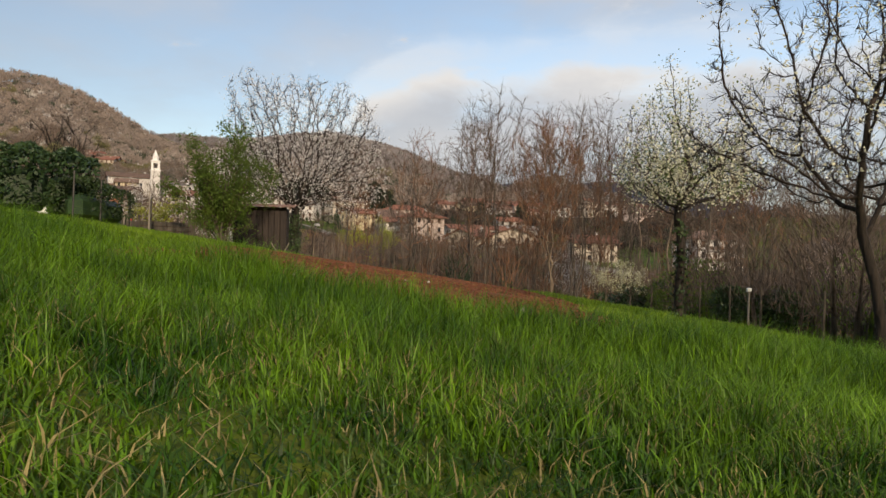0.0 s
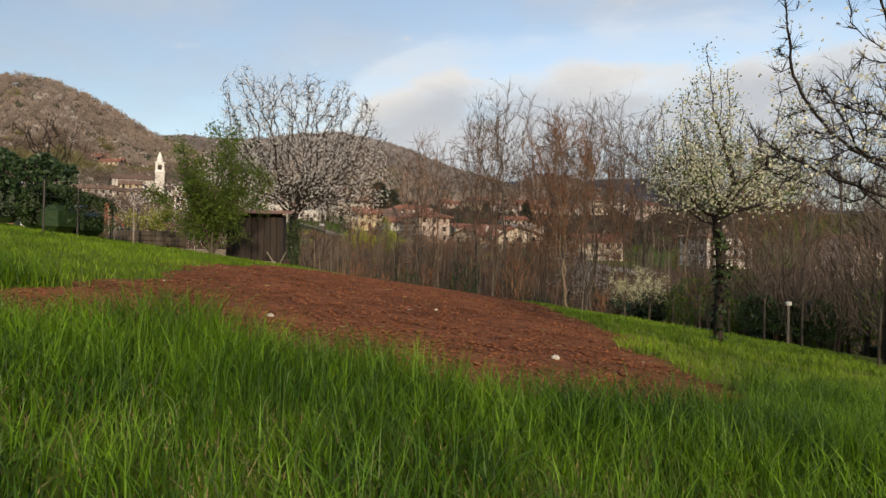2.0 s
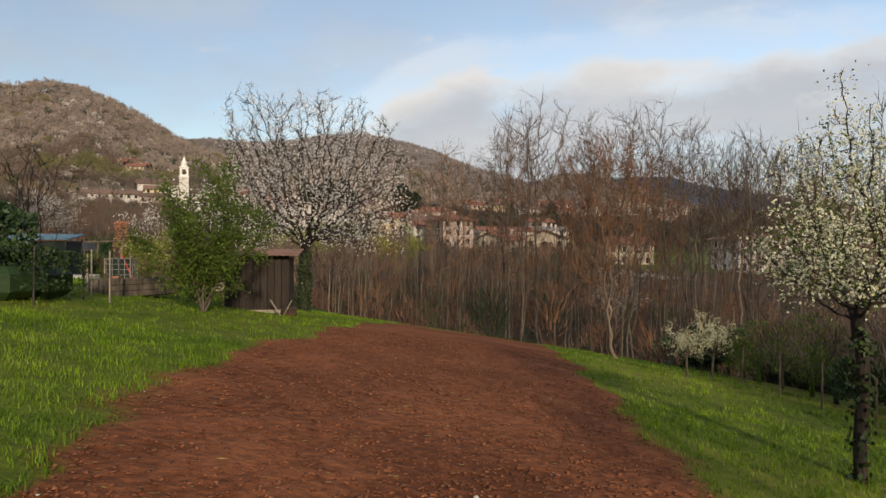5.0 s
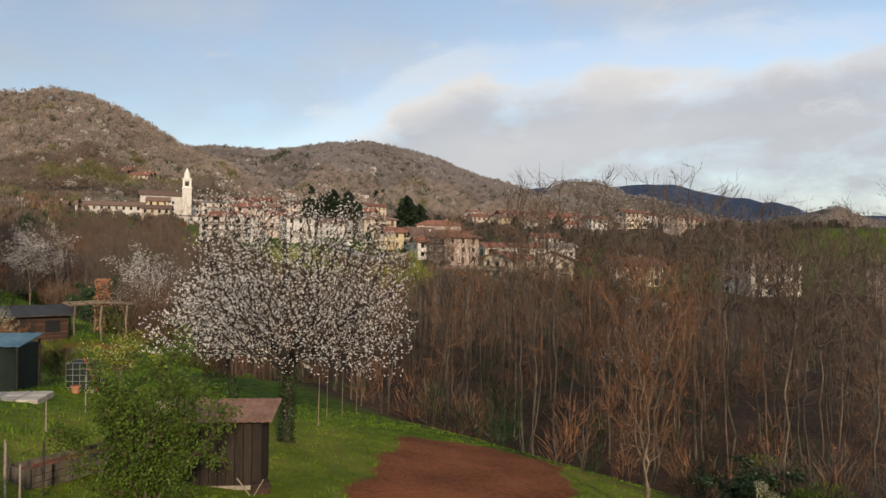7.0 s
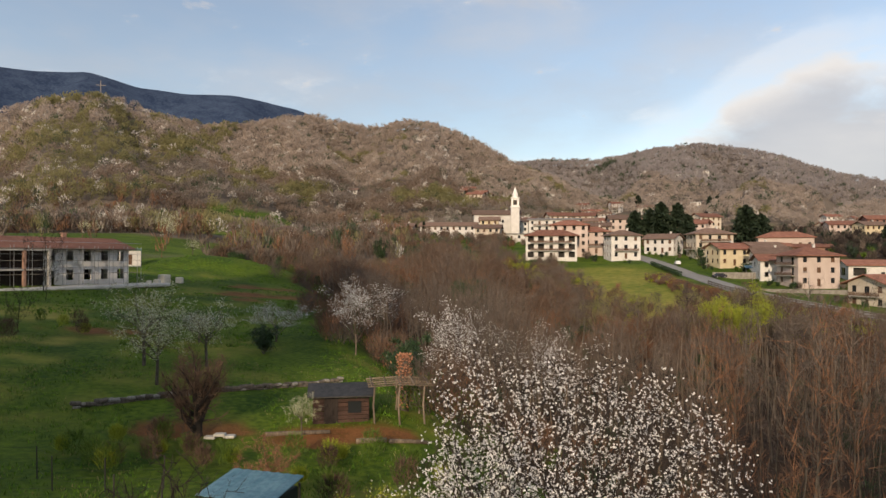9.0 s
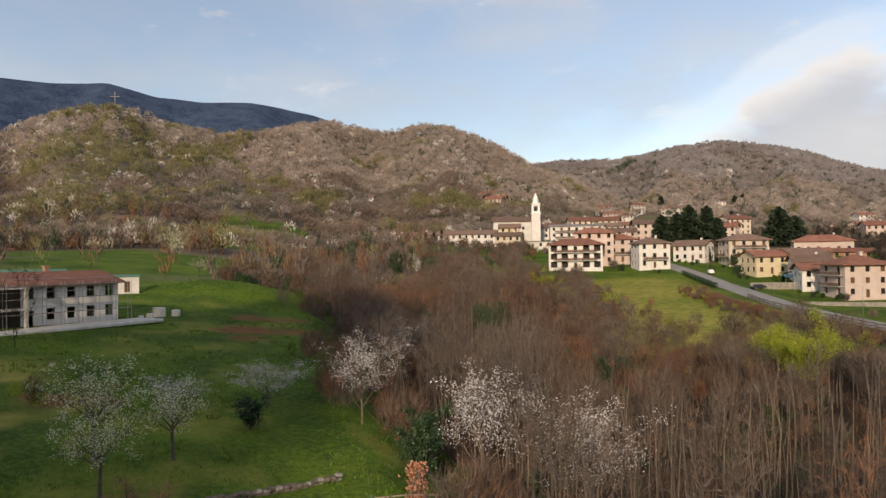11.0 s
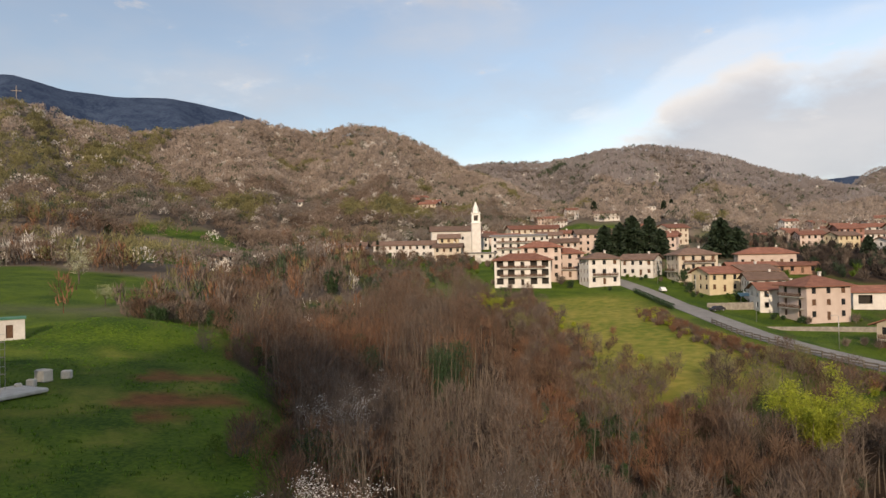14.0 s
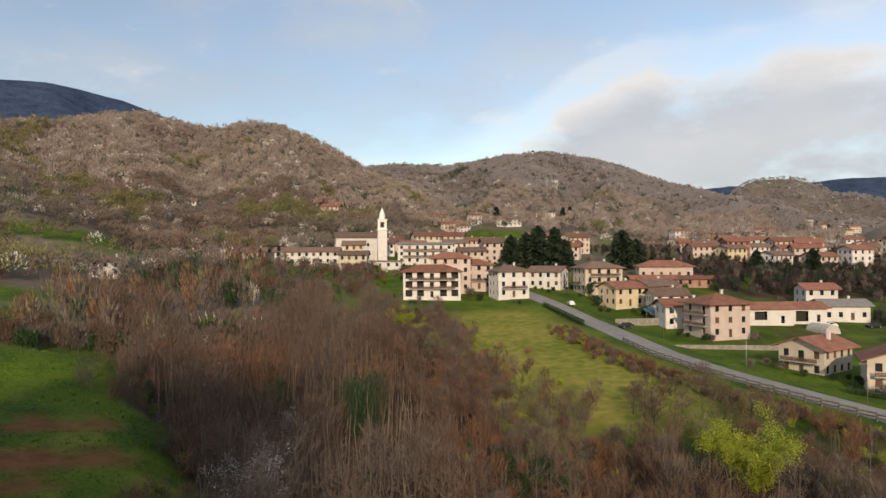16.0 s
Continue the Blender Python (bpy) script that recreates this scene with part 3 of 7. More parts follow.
# ---- trees ----
def grow(rng, shape):
    """Branches as (level, points, radii), from a recipe: lengths, counts, spread angles and upward pull by level."""
    out = []

    def go(p, d, length, radius, level):
        steps = shape["steps"][level]
        pts, rads = [p], [radius]
        for i in range(steps):
            wander = Vector((rng.gauss(0, 1), rng.gauss(0, 1), rng.gauss(0, 1))) * shape["wander"][level]
            d = (d + wander + Vector((0, 0, shape["pull"][level]))).normalized()
            p = p + d * (length / steps)
            pts.append(p)
            rads.append(radius * (1 - (i + 1) / steps * shape["taper"][level]))
        out.append((level, pts, rads))
        if level + 1 >= len(shape["steps"]):
            return
        n = shape["count"][level]
        turn = rng.uniform(0, 6.28)
        for k in range(n):
            t = shape["from"][level] + (1 - shape["from"][level]) * (k + rng.random()) / n
            i = min(int(t * steps), steps - 1)
            q = pts[i].lerp(pts[i + 1], t * steps - i)
            axis = (pts[i + 1] - pts[i]).normalized()
            turn += 2.4 + rng.uniform(-0.5, 0.5)
            side = axis.orthogonal().normalized()
            side.rotate(Matrix.Rotation(turn, 3, axis))
            open_ = shape["spread"][level]
            if isinstance(open_, tuple):        # wide below, steep above
                open_ = open_[0] + (open_[1] - open_[0]) * t
            spread = radians(open_ + rng.uniform(-14, 14))
            nd = axis * math.cos(spread) + side * math.sin(spread)
            go(q, nd, length * shape["ratio"][level] * rng.uniform(0.65, 1.15) * (1.15 - 0.5 * t), rads[i] * shape["thin"][level], level + 1)
    go(Vector((0, 0, -0.25)), Vector((rng.uniform(-.06, .06), rng.uniform(-.06, .06), 1)), shape["height"], shape["radius"], 0)
    return out


def dome(limbs, half, mid, high):
    """Draws stray branch tips back to a rounded crown."""
    for _, ps, _ in limbs:
        for p in ps:
            if p.z > 1.5:
                q = math.sqrt((p.x / half) ** 2 + (p.y / half) ** 2 + ((p.z - mid) / high) ** 2)
                if q > 0.92:
                    k = (0.92 + 0.13 * math.tanh((q - 0.92) / 0.4)) / q
                    p.x, p.y, p.z = p.x * k, p.y * k, mid + (p.z - mid) * k
    return limbs


def fit_crown(limbs, width, top):
    """Scales the limbs so that the crown is about so wide and so high."""
    pts = np.array([p for _, ps, _ in limbs for p in ps])
    w = np.percentile(np.hypot(pts[:, 0], pts[:, 1]), 98) * 2
    crown = pts[pts[:, 2] > np.percentile(pts[:, 2], 40)]
    ox, oy, oz = crown[:, 0].mean(), crown[:, 1].mean(), crown[:, 2].mean()
    for _, ps, _ in limbs:
        for p in ps:
            k = min(1.0, max(0.0, p.z / oz)) ** 1.5
            p.x, p.y = p.x - ox * k * 0.85, p.y - oy * k * 0.85
    sx, sz = width / w, (top + 0.25) / (pts[:, 2].max() + 0.25)
    for _, ps, _ in limbs:
        for p in ps:
            k = min(1.0, max(0.0, p.z / 1.5))
            p.x, p.y, p.z = p.x * (1 + (sx - 1) * k), p.y * (1 + (sx - 1) * k), (p.z + 0.25) * sz - 0.25
    return limbs


def limb_mesh(name, limbs, levels, mat, sides=(8, 6, 4, 3, 3), least=0.004):
    b = Build()
    for level, pts, rads in limbs:
        if level in levels:
            b.tube(pts, [max(r_, least) for r_ in rads], sides[level], cap=False)
    return b.mesh(name, mat, smooth=True)


def spray(name, limbs, levels, mat, count, size, seed, spread=0.05, petals=3, low=-9.0):
    """Small leaves or blossoms in tufts along the twigs."""
    g = np.random.default_rng(seed)
    segs = [(np.array(a), np.array(b)) for lv, ps, _ in limbs if lv in levels for a, b in zip(ps[:-1], ps[1:]) if b.z > low]
    pick = g.integers(0, len(segs), count)
    a, b = np.array([s[0] for s in segs])[pick], np.array([s[1] for s in segs])[pick]
    mid = a + (b - a) * g.random((count, 1)) + g.normal(0, spread, (count, 3))
    mid = np.repeat(mid, petals, 0) + g.normal(0, size * 0.55, (count * petals, 3))
    n = len(mid)
    d1 = g.normal(0, 1, (n, 3))
    d1 /= np.linalg.norm(d1, axis=1, keepdims=True)
    d2 = np.cross(d1, g.normal(0, 1, (n, 3)))
    d2 /= np.linalg.norm(d2, axis=1, keepdims=True)
    s = size * g.uniform(0.6, 1.25, (n, 1))
    v = np.stack([mid - d1 * s, mid + d2 * s * 0.6, mid + d1 * s, mid - d2 * s * 0.6], 1).reshape(-1, 3)
    return fast_mesh(name, v, np.arange(4 * n).reshape(-1, 4), mat, 4)


def colonise(stem, goals, step, reach, kill, tip=0.006, power=2.2, pull=0.0, wander=0.12, seed=1):
    """Limbs that grow from a stem into the free room round the goals, as (level, points, radii): level 0 the stem, then thinner and thinner."""
    g = np.random.default_rng(seed)
    nodes = [np.array(p, float) for p in stem]
    up = [-1] + list(range(len(stem) - 1))
    goals = np.asarray(goals, float)
    alive = np.ones(len(goals), bool)
    near_no, near_d = np.zeros(len(goals), int), np.full(len(goals), 1e9)
    sprouts = {}

    def look_at(first):
        new_ = np.array(nodes[first:])
        for k0 in range(0, len(new_), 64):
            d = np.linalg.norm(goals[:, None] - new_[None, k0:k0 + 64], axis=2)
            j = d.argmin(1)
            m = d[np.arange(len(goals)), j]
            better = m < near_d
            near_no[better], near_d[better] = first + k0 + j[better], m[better]
        alive[near_d < kill] = False
    look_at(0)
    for _ in range(160):
        use = alive & (near_d < reach)
        if not use.any():
            break
        first = len(nodes)
        pullers = {}
        for i in np.nonzero(use)[0]:
            pullers.setdefault(near_no[i], []).append(i)
        for k, who in pullers.items():
            d = goals[who] - nodes[k]
            d = (d / np.linalg.norm(d, axis=1, keepdims=True)).sum(0)
            d = d / max(np.linalg.norm(d), 1e-6) + g.normal(0, wander, 3) + np.array([0, 0, pull])
            tip_at = nodes[k] + d / np.linalg.norm(d) * step
            if any(np.linalg.norm(tip_at - q) < step * 0.45 for q in sprouts.get(k, ())):
                alive[who] = False
                continue
            sprouts.setdefault(k, []).append(tip_at)
            nodes.append(tip_at)
            up.append(int(k))
        if len(nodes) > 6000:
            break
        if len(nodes) > first:
            look_at(first)
    n = len(nodes)
    kids = [[] for _ in range(n)]
    for i in range(1, n):
        kids[up[i]].append(i)
    rad, size_ = np.zeros(n), np.ones(n)
    for i in range(n - 1, -1, -1):
        rad[i] = max(tip, sum(rad[k] ** power for k in kids[i]) ** (1 / power)) if kids[i] else tip
        size_[i] += sum(size_[k] for k in kids[i])
    out, todo = [], [(0, None)]
    while todo:
        i, parent_ = todo.pop()
        chain = [parent_, i] if parent_ is not None else [i]
        while kids[i]:
            ks = sorted(kids[i], key=lambda k: -size_[k])
            todo += [(k, i) for k in ks[1:]]
            i = ks[0]
            chain.append(i)
        pieces, start = [], 0
        lv = [0 if k < len(stem) else 1 if rad[k] > tip * 7 else 2 if rad[k] > tip * 2.6 else 3 for k in chain]
        for q in range(1, len(chain) + 1):
            if q == len(chain) or (lv[q] != lv[start if start == 0 else start + 1] and q - start > 1):
                seg_ = chain[start:q]
                if len(seg_) > 1:
                    rr_ = [rad[k] for k in seg_]
                    if start == 0 and parent_ is not None:
                        rr_[0] = rr_[1] * 1.05
                    out.append((lv[q - 1], [Vector(nodes[k]) for k in seg_], rr_))
                start = q - 1
    return out


def crown_goals(n, seed, lumps):
    """Points in lumps of room: each (weight, centre, half sizes, shell): shell over 0 keeps to the outside."""
    g = np.random.default_rng(seed)
    w = np.array([q[0] for q in lumps], float)
    pick = g.choice(len(lumps), n, p=w / w.sum())
    c, h = np.array([q[1] for q in lumps])[pick], np.array([q[2] for q in lumps])[pick]
    sh = np.array([q[3] for q in lumps])[pick]
    d = g.normal(0, 1, (n, 3))
    d /= np.linalg.norm(d, axis=1, keepdims=True)
    return c + d * h * (sh + (1 - sh) * g.random(n) ** (1 / 3.0))[:, None]


FRUIT = dict(steps=(4, 7, 6, 4, 3), count=(8, 8, 6, 4), height=2.4, radius=0.26, ratio=(1.55, 0.5, 0.46, 0.5), spread=(50, 42, 42, 45), pull=(0.0, 0.10, 0.05, 0.0, 0.0),
             wander=(0.05, 0.13, 0.16, 0.2, 0.2), taper=(0.35, 0.85, 0.85, 0.85, 0.8), thin=(0.55, 0.5, 0.5, 0.55))
FRUIT["from"] = (0.72, 0.18, 0.15, 0.15)
SHRUB = dict(steps=(2, 6, 4, 3), count=(16, 7, 5), height=0.5, radius=0.07, ratio=(5.5, 0.38, 0.45), spread=(28, 38, 40), pull=(0, 0.05, 0.03, 0), wander=(0.02, 0.08, 0.14, 0.2),
             taper=(0.3, 0.9, 0.85, 0.8), thin=(0.5, 0.5, 0.6))
SHRUB["from"] = (0.1, 0.1, 0.15)


def twig_spray(name, limbs, levels, mat, count, length, width, seed, up=0.7):
    """Fine tapering twigs, each a slim blade, along the branches."""
    g = np.random.default_rng(seed)
    segs = [(np.array(a), np.array(b)) for lv, ps, _ in limbs if lv in levels for a, b in zip(ps[:-1], ps[1:])]
    pick = g.integers(0, len(segs), count)
    a, b = np.array([s[0] for s in segs])[pick], np.array([s[1] for s in segs])[pick]
    p = a + (b - a) * g.random((count, 1))
    along = (b - a) / np.maximum(np.linalg.norm(b - a, axis=1, keepdims=True), 1e-6)
    d = along * 0.9 + g.normal(0, 0.55, (count, 3)) + np.array([0, 0, up]) * 0.6
    d /= np.linalg.norm(d, axis=1, keepdims=True)
    side = np.cross(d, g.normal(0, 1, (count, 3)))
    side /= np.linalg.norm(side, axis=1, keepdims=True)
    ln = length * g.uniform(0.5, 1.4, (count, 1))
    v = np.stack([p - side * width, p + side * width, p + d * ln], 1).reshape(-1, 3)
    return fast_mesh(name, v, np.arange(3 * count).reshape(-1, 3), mat)


def ivy_coat(pts, rads, count, seed, size=0.045):
    """Ivy leaves close round a trunk."""
    g = np.random.default_rng(seed + 2)
    p, q = np.array(pts), np.array(rads)
    t = g.random(count) ** 1.3 * (len(p) - 1)
    i = np.minimum(t.astype(int), len(p) - 2)
    f = (t - i)[:, None]
    a = g.uniform(0, 6.283, count)
    d = np.stack([np.cos(a), np.sin(a), g.normal(0, 0.3, count)], -1)
    c = p[i] * (1 - f) + p[i + 1] * f + d * (q[i][:, None] + g.uniform(0.0, 0.10, (count, 1)))
    e1 = g.normal(0, 1, (count, 3))
    e1 /= np.linalg.norm(e1, axis=1, keepdims=True)
    e2 = np.cross(e1, d)
    e2 /= np.linalg.norm(e2, axis=1, keepdims=True)
    v = np.stack([c - e1 * size, c + e2 * size * 0.7, c + e1 * size, c - e2 * size * 0.7], 1).reshape(-1, 3)
    return fast_mesh("ivy", v, np.arange(4 * count).reshape(-1, 4), M["ivy"], 4)


def tree(name, m, seed, shape, width, top, bark, twig, label, category="tree", group="", sprays=(), bark_levels=(0, 1), crown=None, fine=0, fine_size=(0.28, 0.005), ivy=0, lean=(0, 0), limbs=None, loose=0.11):
    """A tree as a thing with trunk, branches and what grows on its twigs."""
    if limbs is None:
        limbs = fit_crown(grow(random.Random(seed), shape), width, top)
    if crown:
        limbs = dome(limbs, *crown)
    for _, ps, _ in limbs:
        for p in ps:
            k = min(1.0, max(0.0, (p.z - 0.6) / 3.2))
            p.x, p.y = p.x + lean[0] * k, p.y + lean[1] * k
    deep = len(shape["steps"])
    ob = thing(name, m, label, category, group)
    if ivy:
        part("ivy", ivy_coat(limbs[0][1], limbs[0][2], ivy, seed), ob, "dark ivy climbing the trunk")
    if fine:
        part("fine_growth", twig_spray("fine_growth", limbs, range(2, deep), M[twig], fine, *fine_size, seed + 9, 0.5), ob)
    part("trunk", limb_mesh("trunk", limbs, (0,), M[bark]), ob)
    part("branch_work", limb_mesh("branch_work", limbs, [k for k in bark_levels if k], M[bark]), ob)
    part("twig_work", limb_mesh("twig_work", limbs, [k for k in range(deep) if k not in bark_levels], M[twig]), ob)
    for what, mat, count, size, petals, low in sprays:
        part(what, spray(what, limbs, range(2, deep), M[mat], count, size, seed + 5, loose, petals, low), ob)
    return ob, limbs


def stand(x, y, rz=0.0, k=1.0, sink=0.0):
    return pose(x, y, ground_z(x, y) - sink, 0, 0, rz) @ Matrix.Diagonal((k, k, k, 1))


def copy_at(ob, x, y, rz, k, kz=1.0):
    c = copy_thing(ob, pose(x, y, ground_z(x, y), 0, 0, rz))
    c.scale = (k, k, k * kz)
    return c


# the old cherry beside the shed
cherry_limbs = colonise([(0, 0, -0.3), (0.0, 0, 0.4), (0.04, 0.03, 1.0), (0.02, 0, 1.6), (0.05, 0.02, 2.2)],
                        crown_goals(3300, 3, ((3.0, (0.55, 0, 5.3), (3.6, 3.6, 3.1), 0.0), (0.9, (2.4, -0.3, 3.5), (1.9, 2.4, 1.4), 0.0), (0.6, (-2.0, 0, 3.9), (1.6, 2.2, 1.3), 0.0), (0.5, (-1.9, -0.4, 6.9), (1.2, 1.4, 1.7), 0.0))),
                        0.15, 1.3, 0.27, 0.0065, 1.95, 0.04, 0.28, 4)
cherry, _ = tree("cherry_tree", stand(-6.55, 30.6, 0), 11, dict(steps=(1, 1, 1, 1)), 0, 0, "bark_dark", "twig_black", "old cherry tree in white blossom with a dark ivy-clad trunk",
                 sprays=(("blossom", "blossom", 9500, 0.024, 4, 1.9),), fine=14000, fine_size=(0.28, 0.006), ivy=1300, limbs=cherry_limbs, loose=0.15)
second_limbs = colonise([(0, 0, -0.3), (0.05, 0, 0.5), (0.0, 0.03, 1.0), (-0.08, 0, 1.5)],
                        crown_goals(1100, 13, ((2.0, (-0.4, 0, 3.9), (2.2, 2.2, 1.8), 0.0), (0.7, (-1.9, 0, 3.2), (1.6, 1.8, 1.1), 0.0))),
                        0.18, 2.0, 0.30, 0.0075, 2.2, 0.08, 0.2, 5)
tree("cherry_tree", stand(-9.0, 32.6, 0), 12, dict(steps=(1, 1, 1, 1)), 0, 0, "bark_dark", "twig_black", "cherry tree with sparse blossom and a thickly ivy-clad trunk",
     sprays=(("blossom", "blossom", 2000, 0.030, 5, 2.2),), fine=4500, fine_size=(0.26, 0.005), ivy=2600, limbs=second_limbs, loose=0.08)
# two pear trees on the slope: pruned low heads with upright shoots
shoots = random.Random(6)
lumps_ = [(2.2, (0.05, 0, 2.75), (1.5, 1.45, 0.7), 0.2), (0.7, (-0.28, 0, 4.3), (0.20, 0.2, 1.0), 0.0), (0.45, (0.12, 0.1, 4.0), (0.16, 0.2, 0.9), 0.0)]
for k in range(9):
    a, q = k * 0.7 + shoots.uniform(-.2, .2), shoots.uniform(0.5, 1.5)
    lumps_.append((0.22, (math.cos(a) * q, math.sin(a) * q, 3.4 + shoots.uniform(0, 0.5)), (0.13, 0.13, 0.75), 0.0))
pear, _ = tree("pear_tree", stand(4.55, 13.4, 0), 5, dict(steps=(1, 1, 1, 1)), 0, 0, "bark_dark", "twig_black", "pear tree with cream blossom and fresh leaves in the grass",
               sprays=(("blossom", "blossom_green", 4600, 0.021, 2, 2.3), ("foliage", "leaf", 2400, 0.021, 2, 2.3)), fine=2600, fine_size=(0.12, 0.0035), ivy=260,
               limbs=colonise([(0.02, 0, -0.3), (0, 0, 0.5), (0.05, 0.02, 1.1), (0.02, 0, 1.6), (-0.03, 0, 1.85)], crown_goals(1000, 5, lumps_), 0.10, 1.1, 0.17, 0.006, 1.9, 0.03, 0.14, 8))
lumps_ = [(1.6, (-0.35, 0, 2.6), (2.0, 1.7, 0.8), 0.2)]
for k in range(16):
    a, q = k * 0.83 + shoots.uniform(-.25, .25), shoots.uniform(0.3, 1.75)
    tall_ = shoots.uniform(0.7, 1.25)
    lumps_.append((0.2, (-0.25 + math.cos(a) * q, math.sin(a) * q, 2.9 + tall_), (0.2, 0.2, tall_), 0.0))
pear2, _ = tree("pear_tree", stand(4.95, 7.8, 0), 8, dict(steps=(1, 1, 1, 1)), 0, 0, "bark_dark", "twig_black", "dark pear tree just coming into blossom",
                sprays=(("blossom", "blossom_green", 1900, 0.019, 3, 2.2),), fine=9000, fine_size=(0.16, 0.004),
                limbs=colonise([(0, 0, -0.3), (-0.02, 0, 0.5), (-0.1, 0, 1.0), (-0.22, 0.05, 1.5)], crown_goals(1300, 9, lumps_), 0.10, 1.3, 0.12, 0.0042, 2.25, 0.02, 0.12, 8))
# the leafing shrub beside the shed
shrub, _ = tree("green_shrub", stand(-6.9, 21.7, 0), 3, SHRUB, 3.1, 3.9, "bark", "twig", "leafy green shrub in front of the shed", "shrub",
                sprays=(("foliage", "leaf", 13000, 0.030, 3, 0.3),), fine=1500)
# bare trees of the ravine
def two_tier(name, limbs, mat, count, length, wide, seed):
    """Long slim twigs off the branches, and short fine ones off those."""
    g = np.random.default_rng(seed)
    segs = [(np.array(a), np.array(b)) for lv, ps, _ in limbs if lv in (1, 2) for a, b in zip(ps[:-1], ps[1:])]
    n1 = count // 5

    def fork(a, b, n, ln, w, loose):
        p = a + (b - a) * g.uniform(0.1, 1.0, (n, 1))
        along = (b - a) / np.maximum(np.linalg.norm(b - a, axis=1, keepdims=True), 1e-6)
        d = along + g.normal(0, loose, (n, 3)) + np.array([0, 0, 0.35])
        d /= np.linalg.norm(d, axis=1, keepdims=True)
        side = np.cross(d, g.normal(0, 1, (n, 3)))
        side /= np.linalg.norm(side, axis=1, keepdims=True)
        tip = p + d * ln * g.uniform(0.5, 1.3, (n, 1))
        return p, tip, np.stack([p - side * w, p + side * w, tip], 1).reshape(-1, 3)
    k = g.integers(0, len(segs), n1)
    A, B = np.array([q[0] for q in segs]), np.array([q[1] for q in segs])
    p1, t1, v1 = fork(A[k], B[k], n1, length, wide * 1.3, 0.42)
    k = g.integers(0, n1, count - n1)
    _, _, v2 = fork(p1[k], t1[k], count - n1, length * 0.42, wide * 0.8, 0.5)
    v = np.concatenate([v1, v2])
    return fast_mesh(name, v, np.arange(len(v)).reshape(-1, 3), mat)


def bare_tree(seed, width, top, bark, twig, label, count, name="bare_tree", group="bare trees of the ravine", length=1.0, wide=0.010, clear=0.3, stems=1, goals=280):
    """A leafless tree: one or more stems, ascending limbs, two tiers of fine twigs."""
    r_ = random.Random(seed)
    limbs = []
    for q in range(stems):
        a = r_.uniform(0, 6.28) + q * 2.1
        lean_ = r_.uniform(0.02, 0.06) + 0.09 * (stems > 1)
        foot_ = Vector((math.cos(a), math.sin(a), 0)) * (0.2 if stems > 1 else 0)
        sx = [foot_ + Vector((math.cos(a) * lean_ * z + r_.gauss(0, 0.07), math.sin(a) * lean_ * z + r_.gauss(0, 0.07), z)) for z in np.linspace(-0.4, top * (clear + 0.12), 7)]
        e = sx[-1]
        mid_, half_ = top * (0.5 + clear * 0.5), top * (0.5 - clear * 0.5)
        goals_ = crown_goals(goals // stems, seed * 7 + q, ((2.0, (e.x, e.y, mid_), (width * 0.36 / stems ** 0.5, width * 0.36 / stems ** 0.5, half_), 0.25), (1.0, (e.x, e.y, mid_ + half_ * 0.35), (width * 0.5 / stems ** 0.5, width * 0.5 / stems ** 0.5, half_ * 0.62), 0.3)))
        limbs += colonise(sx, goals_, 0.42, 4.5, 0.62, 0.009, 2.25, 0.22, 0.13, seed + q)
    ob = thing(name, pose(0, 0, 0), label, "tree", group)
    part("trunk", limb_mesh("trunk", limbs, (0,), M[bark], (6, 4, 3, 3)), ob)
    part("branch_work", limb_mesh("branch_work", limbs, (1, 2, 3), M[bark], (6, 4, 3, 3), 0.009), ob)
    part("twig_work", two_tier("twig_work", [(min(lv, 2), p, q) for lv, p, q in limbs if lv], M[twig], count, length, wide, seed), ob)
    return ob


kinds = []
for k, (twig, width, top, clear, stems) in enumerate((("twig_dark", 6.4, 14, 0.34, 1), ("twig_red", 5.0, 13, 0.22, 2), ("twig_grey", 5.6, 14.5, 0.40, 1), ("twig_grey", 6.6, 13, 0.25, 3), ("twig_dark", 4.6, 14, 0.45, 1), ("twig_dark", 6.8, 14, 0.3, 2))):
    kinds.append(bare_tree(20 + k, width, top, "bark_pale" if k == 4 else "bark", twig,
                           ("bare brown woodland tree without leaves", "bare russet young tree without leaves", "bare grey woodland tree with pale trunk", "bare grey tree of several stems", "slim bare woodland tree without leaves", "bare brown forked woodland tree")[k], 1600, clear=clear, stems=stems))
rg = random.Random(4)
spots = []
tries = 0
while len(spots) < 60 and tries < 6000:
    tries += 1
    x0, y0 = rg.uniform(-4, 34), rg.uniform(36, 60)
    if wooded(x0, y0) > 0.6 and y0 + 0.9 * x0 > 44 and all((x0 - a) ** 2 + (y0 - b) ** 2 > 2.9 ** 2 for a, b in spots):
        spots.append((x0, y0))
tries = 0
while len(spots) < 215 and tries < 60000:
    tries += 1
    u0, v0 = rg.uniform(15, 118), rg.uniform(-25, 62)
    x0, y0 = xy(u0, v0)
    if wooded(x0, y0) < 0.6 or y0 < 16 or x0 > 48 or (x0 > 24 and y0 < 34):
        continue
    if any((x0 - a) ** 2 + (y0 - b) ** 2 < 3.1 ** 2 for a, b in spots):
        continue
    spots.append((x0, y0))
